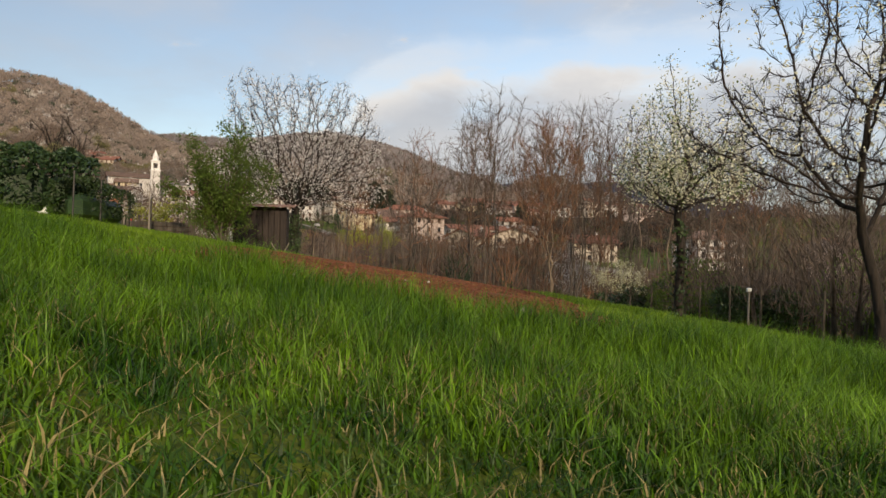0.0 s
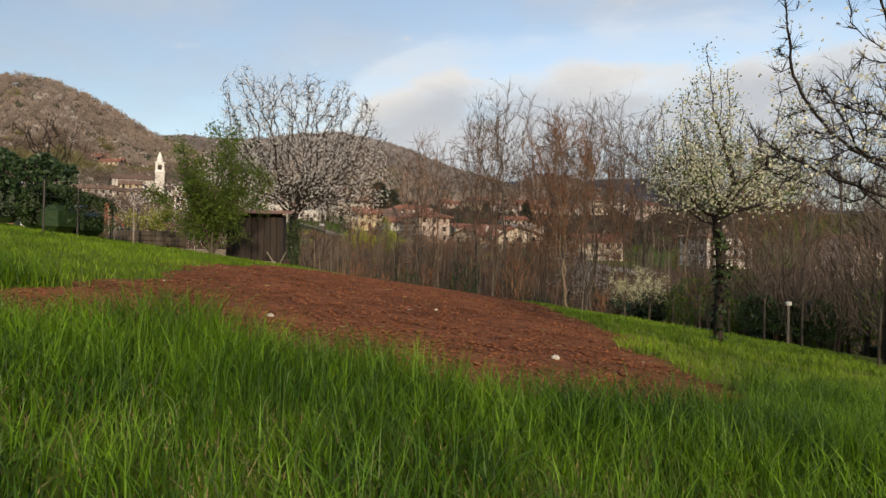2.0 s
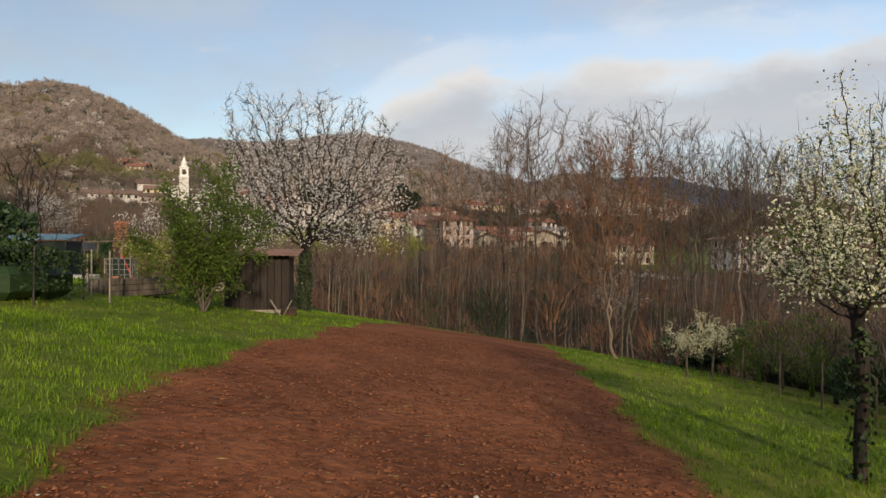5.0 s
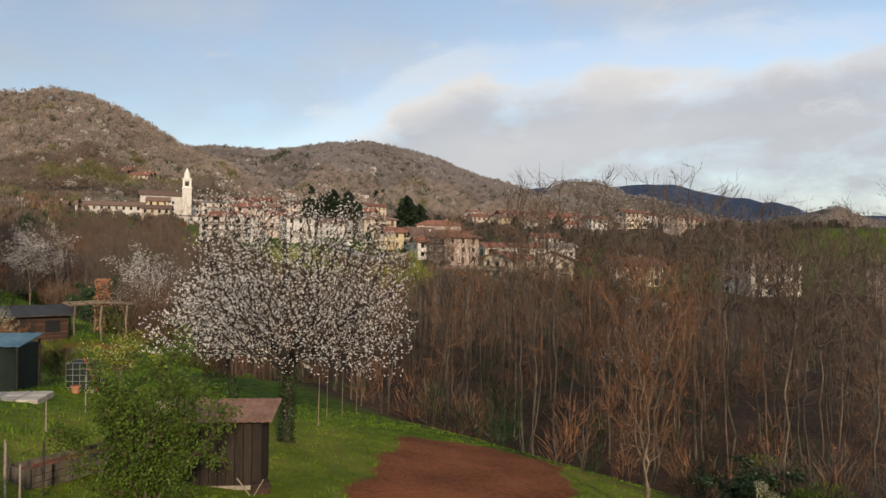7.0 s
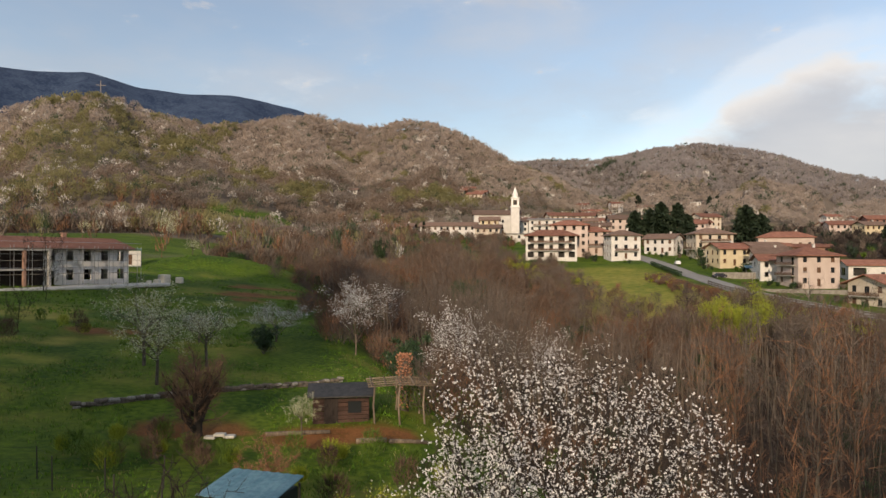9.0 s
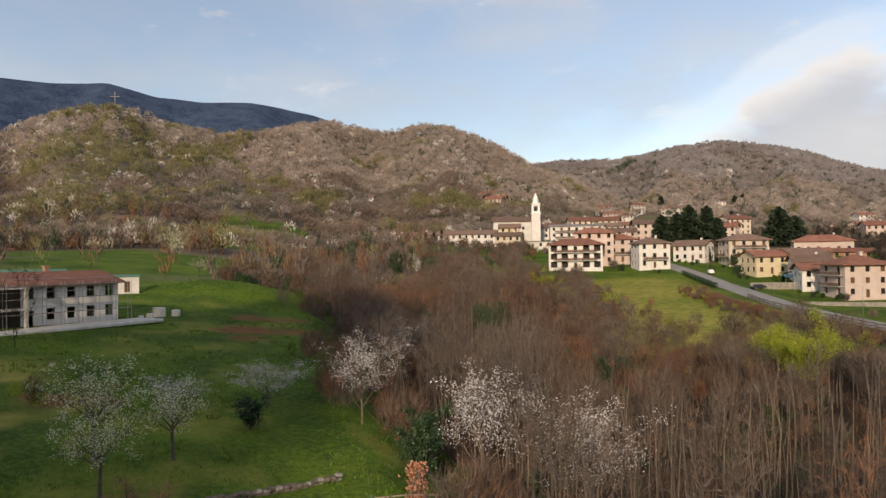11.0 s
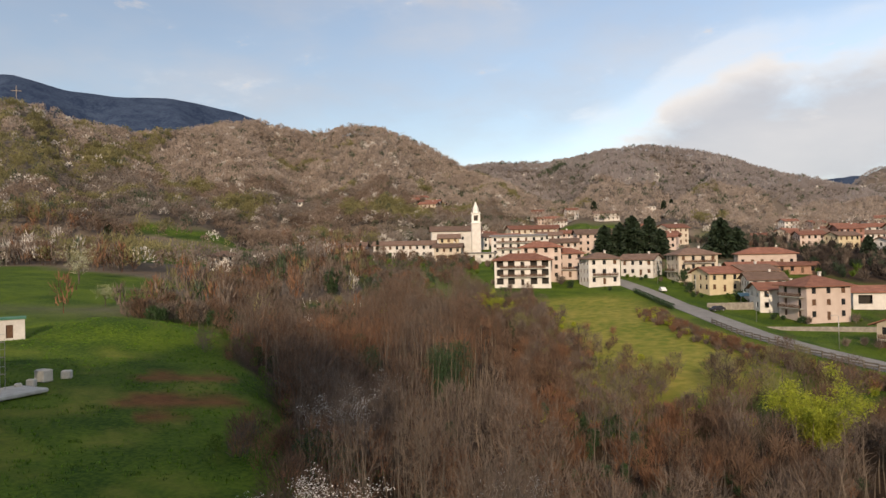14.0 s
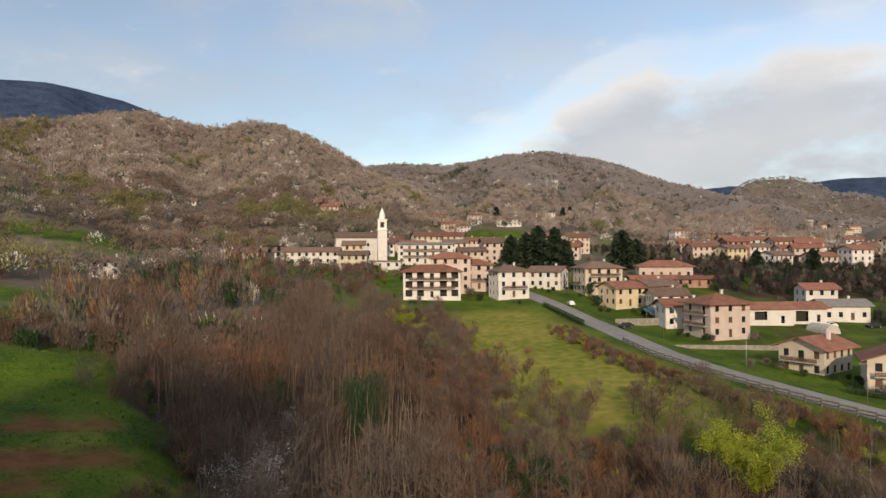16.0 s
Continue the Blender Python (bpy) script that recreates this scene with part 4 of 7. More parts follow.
for i, (x0, y0) in enumerate(spots):
    lit = x0 > -8 and y0 < 62
    src = kinds[rg.choice((1, 3, 0, 2, 5, 4) if lit else (0, 2, 4, 5, 3, 2))]
    z0 = ground_z(x0, y0)
    high = 14.0 * rg.uniform(0.6, 0.85) if y0 + 0.9 * x0 < 43 else 14.0 * rg.uniform(0.78, 1.05)
    if x0 > -4 and 38 < y0 < 62 and y0 + 0.9 * x0 > 43:
        high = rg.uniform(8.4, 10.3) - max(0.0, x0 - 12) * 0.17 - z0                # the tall ranks beyond the field
    elif x0 > 10 and y0 <= 62:
        high = min(high, rg.uniform(8.0, 9.5) - (x0 - 10) * 0.17 - z0)
    elif y0 > 62 and x0 > -30:
        high = min(high, 11.0) if y0 < 70 else min(high, 7.0)
    m0 = (x0, y0, rg.uniform(0, 360), high / 14.0)
    if i < 6:
        kinds[i].matrix_world = pose(x0, y0, ground_z(x0, y0), 0, 0, m0[2])
    else:
        copy_at(src, *m0, rg.uniform(0.9, 1.1))


def low_growth(x, y):
    """Below 1 where only scrub grows: before the vine glade and along the spur."""
    u, v = uv(x, y)
    glade_front = sstep(196, 206, u) * sstep(246, 240, u) * sstep(-50, -44, v) * sstep(-20, -26, v)
    spur_edge = sstep(4, 14, v) * sstep(92, 106, u)
    waves = np.array([noise.noise((a / 17, b / 17, 11.0)) for a, b in zip(np.ravel(x), np.ravel(y))])
    return (1 - 0.55 * np.maximum(glade_front, spur_edge)) * (1.0 + 0.55 * waves)


def stuff_trees(name, places, tall, seed, mat, label, flakes=260, trunk=True, wide=0.03, length=1.1, spread=0.2, soft=False):
    """Farther bare trees joined: pale stems with fans of fine twigs."""
    g = np.random.default_rng(seed)
    p = np.asarray(places)
    n = len(p)
    z = height(p[:, 0], p[:, 1])
    h = tall * g.uniform(0.7, 1.2, n) * low_growth(p[:, 0], p[:, 1])
    t = g.uniform(0.12, 1.0, (n, flakes)) ** 0.8
    ang = g.uniform(0, 6.283, (n, flakes))
    rad = spread * h[:, None] * np.sin(np.clip(t, 0, 1) * 2.9) ** 0.7 * np.sqrt(g.random((n, flakes)))
    c = np.stack([p[:, 0:1] + rad * np.cos(ang), p[:, 1:2] + rad * np.sin(ang), z[:, None] + h[:, None] * t * 0.93], -1)
    out = np.stack([np.cos(ang) * 0.5, np.sin(ang) * 0.5, np.ones_like(ang)], -1) + g.normal(0, 0.35, (n, flakes, 3))
    out /= np.linalg.norm(out, axis=2, keepdims=True)
    side = np.cross(out, g.normal(0, 1, (n, flakes, 3)))
    if soft:                                  # flakes lie along the crown's skin
        away = np.stack([np.cos(ang), np.sin(ang), np.full_like(ang, 0.5)], -1) + g.normal(0, 0.35, (n, flakes, 3))
        out = out * 0.6 + np.array([0, 0, 0.4])
        side = np.cross(out, away)
    side /= np.linalg.norm(side, axis=2, keepdims=True)
    ln = length * g.uniform(0.6, 1.5, (n, flakes, 1))
    v = np.stack([c - side * wide, c + side * wide, c + out * ln], 2).reshape(-1, 3)
    if trunk:
        for k in range(3):
            a = k * 1.047
            w = np.array([math.cos(a), math.sin(a), 0]) * 0.09
            base = np.stack([p[:, 0], p[:, 1], z - 0.3], -1)
            lean = np.stack([g.normal(0, 0.05, n) * h, g.normal(0, 0.05, n) * h, h * 0.85], -1) if k == 0 else lean
            v = np.concatenate([v, np.stack([base - w, base + w, base + lean], 1).reshape(-1, 3)])
    ob = new(name, fast_mesh(name, v, np.arange(len(v)).reshape(-1, 3), M[mat]))
    return tagged(ob, label, "woods", kind="stuff")


wg = np.random.default_rng(77)
uu, vv = wg.uniform(95, 262, 6000), wg.uniform(-75, 75, 6000)
wx, wy = xy(uu, vv)
ok = (wooded(wx, wy) > 0.5)
wx, wy, uu = wx[ok][:1250], wy[ok][:1250], uu[ok][:1250]
def masses(x, y, scale, seed):
    """0 to 1 in broad uneven patches, so that like stands beside like."""
    w = np.array([noise.noise((a / scale, b / scale, seed)) for a, b in zip(x, y)])
    return np.clip(0.5 + 1.1 * w + wg.uniform(-0.16, 0.16, len(w)), 0, 0.999)


gaps = np.array([noise.noise((a / 13, b / 13, 5.0)) for a, b in zip(wx, wy)]) > -0.22
wx, wy, uu = wx[gaps], wy[gaps], uu[gaps]
cut = masses(wx, wy, 26, 1.0)
for k, (mat, lo, hi, tall, label) in enumerate((("leaf_dark", 0, 0.13, 6.5, "dark ivy-clad trees in the ravine"), ("twig_red", 0.13, 0.30, 8.5, "russet leafless thicket of the ravine"), ("twig", 0.30, 0.60, 9.5, "brown leafless thicket of the ravine"),
                                              ("twig_grey", 0.60, 0.93, 11, "grey leafless thicket of the ravine"), ("ivy", 0.93, 1.01, 4.5, "green budding bushes in the ravine"))):
    sel = (cut >= lo) & (cut < hi)
    stuff_trees("ravine_thicket", np.stack([wx[sel], wy[sel]], -1), tall, 60 + k, mat, label, flakes=620 if k in (0, 4) else 260, wide=0.055 if k in (0, 4) else 0.030, length=0.22 if k in (0, 4) else 1.2, spread=0.26)
# pale slim stems standing among the thickets
def stems(name, x, y, tall, mat, label, seed):
    g = np.random.default_rng(seed)
    n = len(x)
    z, h = height(x, y), tall * g.uniform(0.7, 1.15, n) * np.minimum(low_growth(x, y), 1.1)
    foot_ = np.stack([x, y, z - 0.3], -1)
    kink = foot_ + np.stack([g.normal(0, 0.035, n) * h, g.normal(0, 0.035, n) * h, h * 0.5], -1)
    tip_ = kink + np.stack([g.normal(0, 0.05, n) * h, g.normal(0, 0.05, n) * h, h * 0.5], -1)
    v, f = [], []
    for k in range(3):
        w = np.array([math.cos(k * 2.094), math.sin(k * 2.094), 0])
        v += [foot_ + w * 0.085, kink + w * 0.055]
    pts_ = np.stack(v + [tip_], 1)
    tri_ = np.array([(0, 2, 3), (0, 3, 1), (2, 4, 5), (2, 5, 3), (4, 0, 1), (4, 1, 5), (1, 3, 6), (3, 5, 6), (5, 1, 6)])
    tagged(new(name, fast_mesh(name, pts_.reshape(-1, 3), (np.arange(n)[:, None, None] * 7 + tri_[None]).reshape(-1, 3), M[mat])), label, "woods", kind="stuff")


su_, sv_ = wg.uniform(60, 250, 9000), wg.uniform(-75, 70, 9000)
px_, py_ = xy(su_, sv_)
ok = wooded(px_, py_) > 0.6
px_, py_ = px_[ok][:1500], py_[ok][:1500]
stems("ravine_stems", px_[::2], py_[::2], 10.5, "bark_pale", "slim pale stems in the ravine woods", 141)
stems("ravine_stems", px_[1::2], py_[1::2], 10.0, "bark", "slim brown stems in the ravine woods", 142)
# brush along the wood's edge on the meadow
eu = wg.uniform(58, 215, 330)
ev = -8 - 0.35 * (eu - 80) + 4.0 * np.sin(eu / 9.0) + 2.5 * np.sin(eu / 3.7 + 1.0) + wg.uniform(0.5, 9.0, 330)
bx, by = xy(eu, ev)
for k, (mat, tall, label, flakes, wide, length) in enumerate((("twig_red", 3.0, "russet brush along the wood's edge", 170, 0.022, 0.9), ("twig", 4.0, "brown brush along the wood's edge", 170, 0.022, 1.0), ("leaf", 2.2, "budding brush along the wood's edge", 420, 0.045, 0.16), ("twig_dark", 3.4, "dark brush along the wood's edge", 170, 0.022, 0.9))):
    stuff_trees("edge_brush", np.stack([bx[k::4], by[k::4]], -1), tall, 145 + k, mat, label, flakes=flakes, trunk=False, wide=wide, length=length, spread=0.42)
# shrubs down the spur's wooded side
eu = wg.uniform(128, 236, 300)
ev = 17 + 0.07 * (eu - 150) + np.abs(wg.normal(0, 6.5, 300)) * np.interp(eu, [128, 150, 236], [2.6, 1.3, 0.5])
bx, by = xy(eu, ev)
for k, (mat, tall, label, flakes, wide, length) in enumerate((("leaf_yellow", 3.0, "yellow-green budding shrubs on the spur", 520, 0.055, 0.2), ("twig", 4.6, "brown shrubs on the spur", 190, 0.024, 1.0), ("twig_grey", 5.6, "grey shrubs on the spur", 190, 0.024, 1.0), ("twig_red", 4.0, "russet shrubs on the spur", 190, 0.024, 0.9))):
    stuff_trees("spur_shrubs", np.stack([bx[k::4], by[k::4]], -1), tall, 151 + k, mat, label, flakes=flakes, trunk=k > 0, wide=wide, length=length, spread=0.42)
# tangled scrub along the wire fence below the field
tg_ = np.random.default_rng(33)
tang = np.stack([tg_.uniform(8.8, 19, 150), tg_.uniform(9, 34, 150)], -1)
tang = tang[tang[:, 1] + 0.9 * tang[:, 0] < 46]
for k, (mat, tall, label, flakes, wide, length) in enumerate((("twig_dark", 3.4, "tangled bare scrub along the wire fence", 300, 0.012, 0.7), ("twig_dark", 4.2, "tall dark scrub along the wire fence", 260, 0.010, 0.8), ("leaf_dark", 1.9, "dark brambles along the wire fence", 1500, 0.030, 0.10), ("leaf", 3.2, "budding scrub along the wire fence", 900, 0.020, 0.10))):
    stuff_trees("fence_scrub", tang[k::4], tall, 34 + k, mat, label, flakes=flakes, trunk=k != 2, wide=wide, length=length, spread=0.34 if k < 2 else 0.5)
# undergrowth between the near stems
uu, vv = wg.uniform(14, 125, 5200), wg.uniform(-30, 64, 5200)
bx, by = xy(uu, vv)
ok = (wooded(bx, by) > 0.55) & (by > 12) & (bx < 40)
bx, by = bx[ok][:620], by[ok][:620]
cut = wg.random(len(bx))
for mat, lo, hi, tall, label in (("twig_red", 0, 0.4, 3.0, "russet undergrowth between the stems"), ("twig", 0.4, 0.66, 3.2, "brown undergrowth between the stems"), ("leaf_dark", 0.66, 1.01, 2.2, "green brambles between the stems")):
    sel = (cut >= lo) & (cut < hi)
    stuff_trees("undergrowth", np.stack([bx[sel], by[sel]], -1), tall, 90, mat, label, flakes=90, trunk=False, wide=0.02 if tall > 2 else 0.05, length=0.8 if tall > 2 else 0.35, spread=0.35)


# ---- woods on the hills, clump by clump ----
def hill_crowns(name, mat, places, radius, tall, seed, label, flakes, size):
    """Far bare trees: rounded airy crowns of small twig tufts, half of them upright, with a slim stem."""
    g = np.random.default_rng(seed)
    p = np.asarray(places)
    n = len(p)
    if not n:
        return
    z = height(p[:, 0], p[:, 1])
    grow_ = g.uniform(0.65, 1.35, n)
    r_, h_ = radius * grow_ * g.uniform(0.85, 1.15, n), tall * grow_
    d = g.normal(0, 1, (n, flakes, 3))
    d /= np.linalg.norm(d, axis=2, keepdims=True)
    d[..., 2] = np.where(d[..., 2] < -0.45, -d[..., 2], d[..., 2])
    c = np.stack([p[:, 0], p[:, 1], z + h_ * 0.55], -1)[:, None] + d * np.stack([r_, r_, h_ * 0.45], -1)[:, None] * g.uniform(0.5, 1.0, (n, flakes, 1))
    skin = d + g.normal(0, 0.45, (n, flakes, 3))
    a = np.cross(skin, g.normal(0, 1, (n, flakes, 3)))
    a /= np.linalg.norm(a, axis=2, keepdims=True)
    rise_ = d * 0.6 + np.array([0, 0, 0.8]) + g.normal(0, 0.3, (n, flakes, 3))
    rise_ /= np.linalg.norm(rise_, axis=2, keepdims=True)
    s = size * g.uniform(0.6, 1.4, (n, flakes, 1))
    v = np.stack([c - a * s * 0.62, c + a * s * 0.62, c + rise_ * s * 1.9], 2).reshape(-1, 3)
    tagged(new(name, fast_mesh(name, v, np.arange(len(v)).reshape(-1, 3), M[mat])), label, "woods", kind="stuff")


hg = np.random.default_rng(9)


def scatter(n, r0, r1, a0, a1):
    """Places round the valley between two distances and two headings."""
    r_ = np.sqrt(hg.uniform(r0 * r0, r1 * r1, n))
    a = np.radians(hg.uniform(a0, a1, n))
    return np.stack([-20 - np.sin(a) * r_, 40 + np.cos(a) * r_], -1)


slopes = np.concatenate([scatter(5900, 262, 700, 34, 80), scatter(4300, 440, 810, 18, 52), scatter(9000, 560, 1240, -13, 28), scatter(3200, 1240, 2650, -16, 0), scatter(700, 1500, 2650, -34, -16), scatter(900, 405, 560, 16, 36)])
slopes = slopes[(glade(slopes[:, 0], slopes[:, 1]) < 0.3)]
far_off = np.hypot(slopes[:, 0] + 20, slopes[:, 1] - 40)
heading = np.degrees(np.arctan2(-(slopes[:, 0] + 20), slopes[:, 1] - 40))
stand_of = np.array([noise.noise((a / 55, b / 55, 3.0)) + 0.45 * noise.noise((a / 21, b / 21, 8.0)) for a, b in slopes])
tint = np.array([noise.noise((a / 80, b / 80, 13.0)) + 0.4 * noise.noise((a / 25, b / 25, 17.0)) for a, b in slopes])
luck = hg.random(len(slopes))
# budding stands lie on the cross hill, evergreens in single trees and small groups
olive = stand_of > np.where(heading > 46, 0.02, np.where(far_off < 560, 0.18, 0.42))
kind_no = np.where(luck < np.where(far_off < 700, 0.07, 0.025), 4, np.where((luck > 0.95) | (stand_of < -0.62), 3, np.where(olive, 2, np.where(tint + (luck - 0.5) * 0.5 > 0.02, 1, 0))))
for k, (mat, label) in enumerate((("wood_far_a", "brown leafless woods on the hillside"), ("wood_far_b", "grey leafless woods on the hillside"), ("wood_far_c", "budding olive woods on the hillside"),
                                  ("wood_far_d", "dark evergreen woods on the hillside"), ("wood_far_e", "wild cherries in white blossom on the hillside"))):
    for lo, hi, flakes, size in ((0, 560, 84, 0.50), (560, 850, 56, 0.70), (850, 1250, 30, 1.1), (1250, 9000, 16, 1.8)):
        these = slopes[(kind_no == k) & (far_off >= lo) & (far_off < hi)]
        # beyond 500 m the crowns take the colours with haze mixed in
        hill_crowns("hill_woods", "wood_haze_g" if lo > 800 and k < 3 else "wood_haze_h" if lo > 500 and k < 2 else mat, these, 3.5 if lo < 1250 else 5.0, 9.0 if k < 4 else 7.0, 130 + 7 * k + lo, label if lo < 850 else "distant " + label, flakes, size)
# crest crowns also carry the haze in their colour
hill_crowns("crest_woods", "wood_haze_h", scatter(900, 752, 786, 20, 53), 3.2, 7.5, 41, "grey-brown leafless woods on the hill crest", 56, 0.7)
hill_crowns("crest_woods", "wood_haze_g", scatter(1100, 1165, 1208, -9, 25), 3.6, 7.0, 42, "distant leafless woods on the hill crest", 34, 1.1)
# woods at the hills' foot
foot = np.concatenate([scatter(2600, 150, 400, 18, 80), scatter(1500, 280, 560, -32, 12)])
fu, fv = uv(foot[:, 0], foot[:, 1])
good = ((fu > 188) & (fv < -18 - 0.1 * (fu - 188)) | (fv > 132) & (fu > 262)) & (np.abs(foot[:, 1] - 343) + np.abs(foot[:, 0] + 19) > 34) & (glade(foot[:, 0], foot[:, 1]) < 0.3)
fa = np.degrees(np.arctan2(-(foot[:, 0] + 20), foot[:, 1] - 40))
good &= ~((fa > 38.5) & (fa < 48.5) & (np.hypot(foot[:, 0] + 20, foot[:, 1] - 40) > 225))
beyond = foot[good & (fv > 100)]
for k, (mat, label) in enumerate((("twig_black", "dark leafless woods beyond the sheds"), ("twig_dark", "grey-brown leafless woods beyond the sheds"), ("needle", "dark evergreens beyond the sheds"))):
    stuff_trees("valley_woods", beyond[k::3], 8.5, 51 + k, mat, label, flakes=90, wide=0.13, length=1.6, spread=0.32, soft=True)
foot = foot[good & (fv <= 100)]
pickf = hg.random(len(foot))
for mat, lo, hi, label in (("twig_red", 0, 0.2, "russet leafless woods below the hills"), ("twig_dark", 0.2, 0.44, "dark leafless woods below the hills"), ("twig", 0.44, 0.66, "brown leafless woods below the hills"), ("twig_grey", 0.66, 0.8, "grey leafless woods below the hills"),
                           ("wood_far_c", 0.8, 0.90, "budding olive woods below the hills"), ("leaf_dark", 0.90, 0.97, "ivy-clad trees below the hills"), ("wood_far_e", 0.97, 1.01, "white-blossoming trees below the hills")):
    stuff_trees("valley_woods", foot[(pickf >= lo) & (pickf < hi)], 8.5, 50, mat, label, flakes=64, wide=0.15, length=2.0, spread=0.32, soft=True)

# low trees on the slope before the village
before = np.stack([hg.uniform(-232, -118, 330), hg.uniform(248, 312, 330)], -1)
bu, bv = uv(before[:, 0], before[:, 1])
before = before[(wooded(before[:, 0], before[:, 1]) < 0.5) & (bv < 14) & (bu > 255) & (np.hypot(before[:, 0] + 217.8, before[:, 1] - 258) > 11)]
pickf = hg.random(len(before))
for mat, lo, hi, tall, label in (("twig", 0, 0.3, 5.0, "brown leafless trees below the village"), ("twig_dark", 0.3, 0.55, 5.5, "dark leafless trees below the village"), ("twig_red", 0.55, 0.72, 4.5, "russet leafless trees below the village"), ("leaf_dark", 0.72, 0.9, 4.0, "dark evergreens below the village"), ("leaf", 0.9, 1.01, 3.5, "budding bushes below the village")):
    stuff_trees("slope_trees", before[(pickf >= lo) & (pickf < hi)], tall, 59, mat, label, flakes=110, wide=0.10, length=1.2, spread=0.42)
# trees before and between the houses
yards = np.concatenate([np.stack([hg.uniform(-238, -112, 70), hg.uniform(296, 316, 70)], -1), np.stack([hg.uniform(-112, -60, 16), hg.uniform(288, 345, 16)], -1),
                        np.stack([hg.uniform(-58, -10, 14), hg.uniform(306, 320, 14)], -1), np.stack([hg.uniform(-60, 120, 90), hg.uniform(372, 560, 90)], -1), np.stack([hg.uniform(-180, -60, 50), hg.uniform(372, 480, 50)], -1)])
pickf = hg.random(len(yards))
for mat, lo, hi, tall, label in (("twig", 0, 0.35, 6.0, "brown leafless trees between the houses"), ("twig_grey", 0.35, 0.6, 6.5, "grey leafless trees between the houses"), ("leaf_dark", 0.6, 0.82, 4.0, "dark evergreen bushes between the houses"),
                                 ("leaf", 0.82, 0.94, 3.5, "fresh green bushes between the houses"), ("wood_far_e", 0.94, 1.01, 4.5, "white-blossoming trees between the houses")):
    stuff_trees("yard_trees", yards[(pickf >= lo) & (pickf < hi)], tall, 55, mat, label, flakes=170, wide=0.10, length=1.3, spread=0.42)

# dark bushes behind the knoll
knoll = np.stack([hg.uniform(-140, -98, 60), hg.uniform(0, 14, 60)], -1)
knoll[:, 1] += 142 + (knoll[:, 0] + 119) * 0.28
for k, (mat, tall, label) in enumerate((("leaf_dark", 4.0, "dark evergreen bushes behind the green knoll"), ("twig", 6.0, "bare brown trees behind the green knoll"), ("twig_dark", 5.5, "bare dark trees behind the green knoll"))):
    stuff_trees("knoll_thicket", knoll[k::3], tall, 57 + k, mat, label, flakes=320, wide=0.06 if k else 0.09, length=0.9, spread=0.4)

# the dark grove in the dip before the far houses
grove = np.concatenate([np.stack([hg.uniform(-4, 110, 230), hg.uniform(306, 396, 230)], -1), np.stack([hg.uniform(36, 90, 60), hg.uniform(235, 306, 60)], -1)])
pickf = hg.random(len(grove))
for mat, lo, hi, tall, label in (("twig_black", 0, 0.45, 9.0, "dark leafless grove below the far houses"), ("twig_dark", 0.45, 0.65, 8.5, "brown leafless grove below the far houses"), ("needle", 0.65, 0.94, 6.0, "dark evergreens below the far houses"), ("leaf", 0.94, 1.01, 5.0, "budding trees below the far houses")):
    stuff_trees("dip_grove", grove[(pickf >= lo) & (pickf < hi)], tall, 58, mat, label, flakes=110, wide=0.16, length=1.6, spread=0.36)

# airy trees along the spur's foot
foot_u, foot_v = hg.uniform(134, 162, 60), hg.uniform(18, 58, 60)
foot_v2 = hg.uniform(168, 240, 30)
ex, ey = xy(np.concatenate([foot_u, foot_v2]), np.concatenate([foot_v, 16 + 0.07 * (foot_v2 - 150) + hg.normal(0, 2.5, 30)]))
for k, (mat, tall, label) in enumerate((("twig_grey", 11, "airy grey trees at the spur's foot"), ("twig", 10, "airy brown trees at the spur's foot"), ("wood_far_c", 9, "budding olive trees at the spur's foot"))):
    stuff_trees("spur_trees", np.stack([ex, ey], -1)[k::3], tall, 64 + k, mat, label, flakes=260, wide=0.030, length=1.0, spread=0.36)


# ---- houses ----
def wall_sheet(b, a, c, z0, z1, holes, depth=0.18):
    """A wall from a to c, upright, with holes (along, up, width, height) that have reveals; panes go at their backs."""
    a, c = Vector((*a, 0)), Vector((*c, 0))
    run = (c - a).length
    d = (c - a).normalized()
    inn = Vector((-d.y, d.x, 0))
    xs = sorted({0.0, run, *(h[0] for h in holes), *(h[0] + h[2] for h in holes)})
    zs = sorted({z0, z1, *(h[1] for h in holes), *(h[1] + h[3] for h in holes)})

    def at(s, z, back=0.0):
        q = a + d * s + inn * back
        return (q.x, q.y, z)
    for x0, x1 in zip(xs[:-1], xs[1:]):
        for y0, y1 in zip(zs[:-1], zs[1:]):
            mx, mz = (x0 + x1) / 2, (y0 + y1) / 2
            if any(h[0] < mx < h[0] + h[2] and h[1] < mz < h[1] + h[3] for h in holes):
                continue
            b.add([at(x0, y0), at(x1, y0), at(x1, y1), at(x0, y1)], [(0, 1, 2, 3)])
    for s, z, w, h in holes:
        o = [at(s, z), at(s + w, z), at(s + w, z + h), at(s, z + h)]
        i = [at(s, z, depth), at(s + w, z, depth), at(s + w, z + h, depth), at(s, z + h, depth)]
        b.add(o + i, [(0, 4, 5, 1), (1, 5, 6, 2), (2, 6, 7, 3), (3, 7, 4, 0)])
    return at


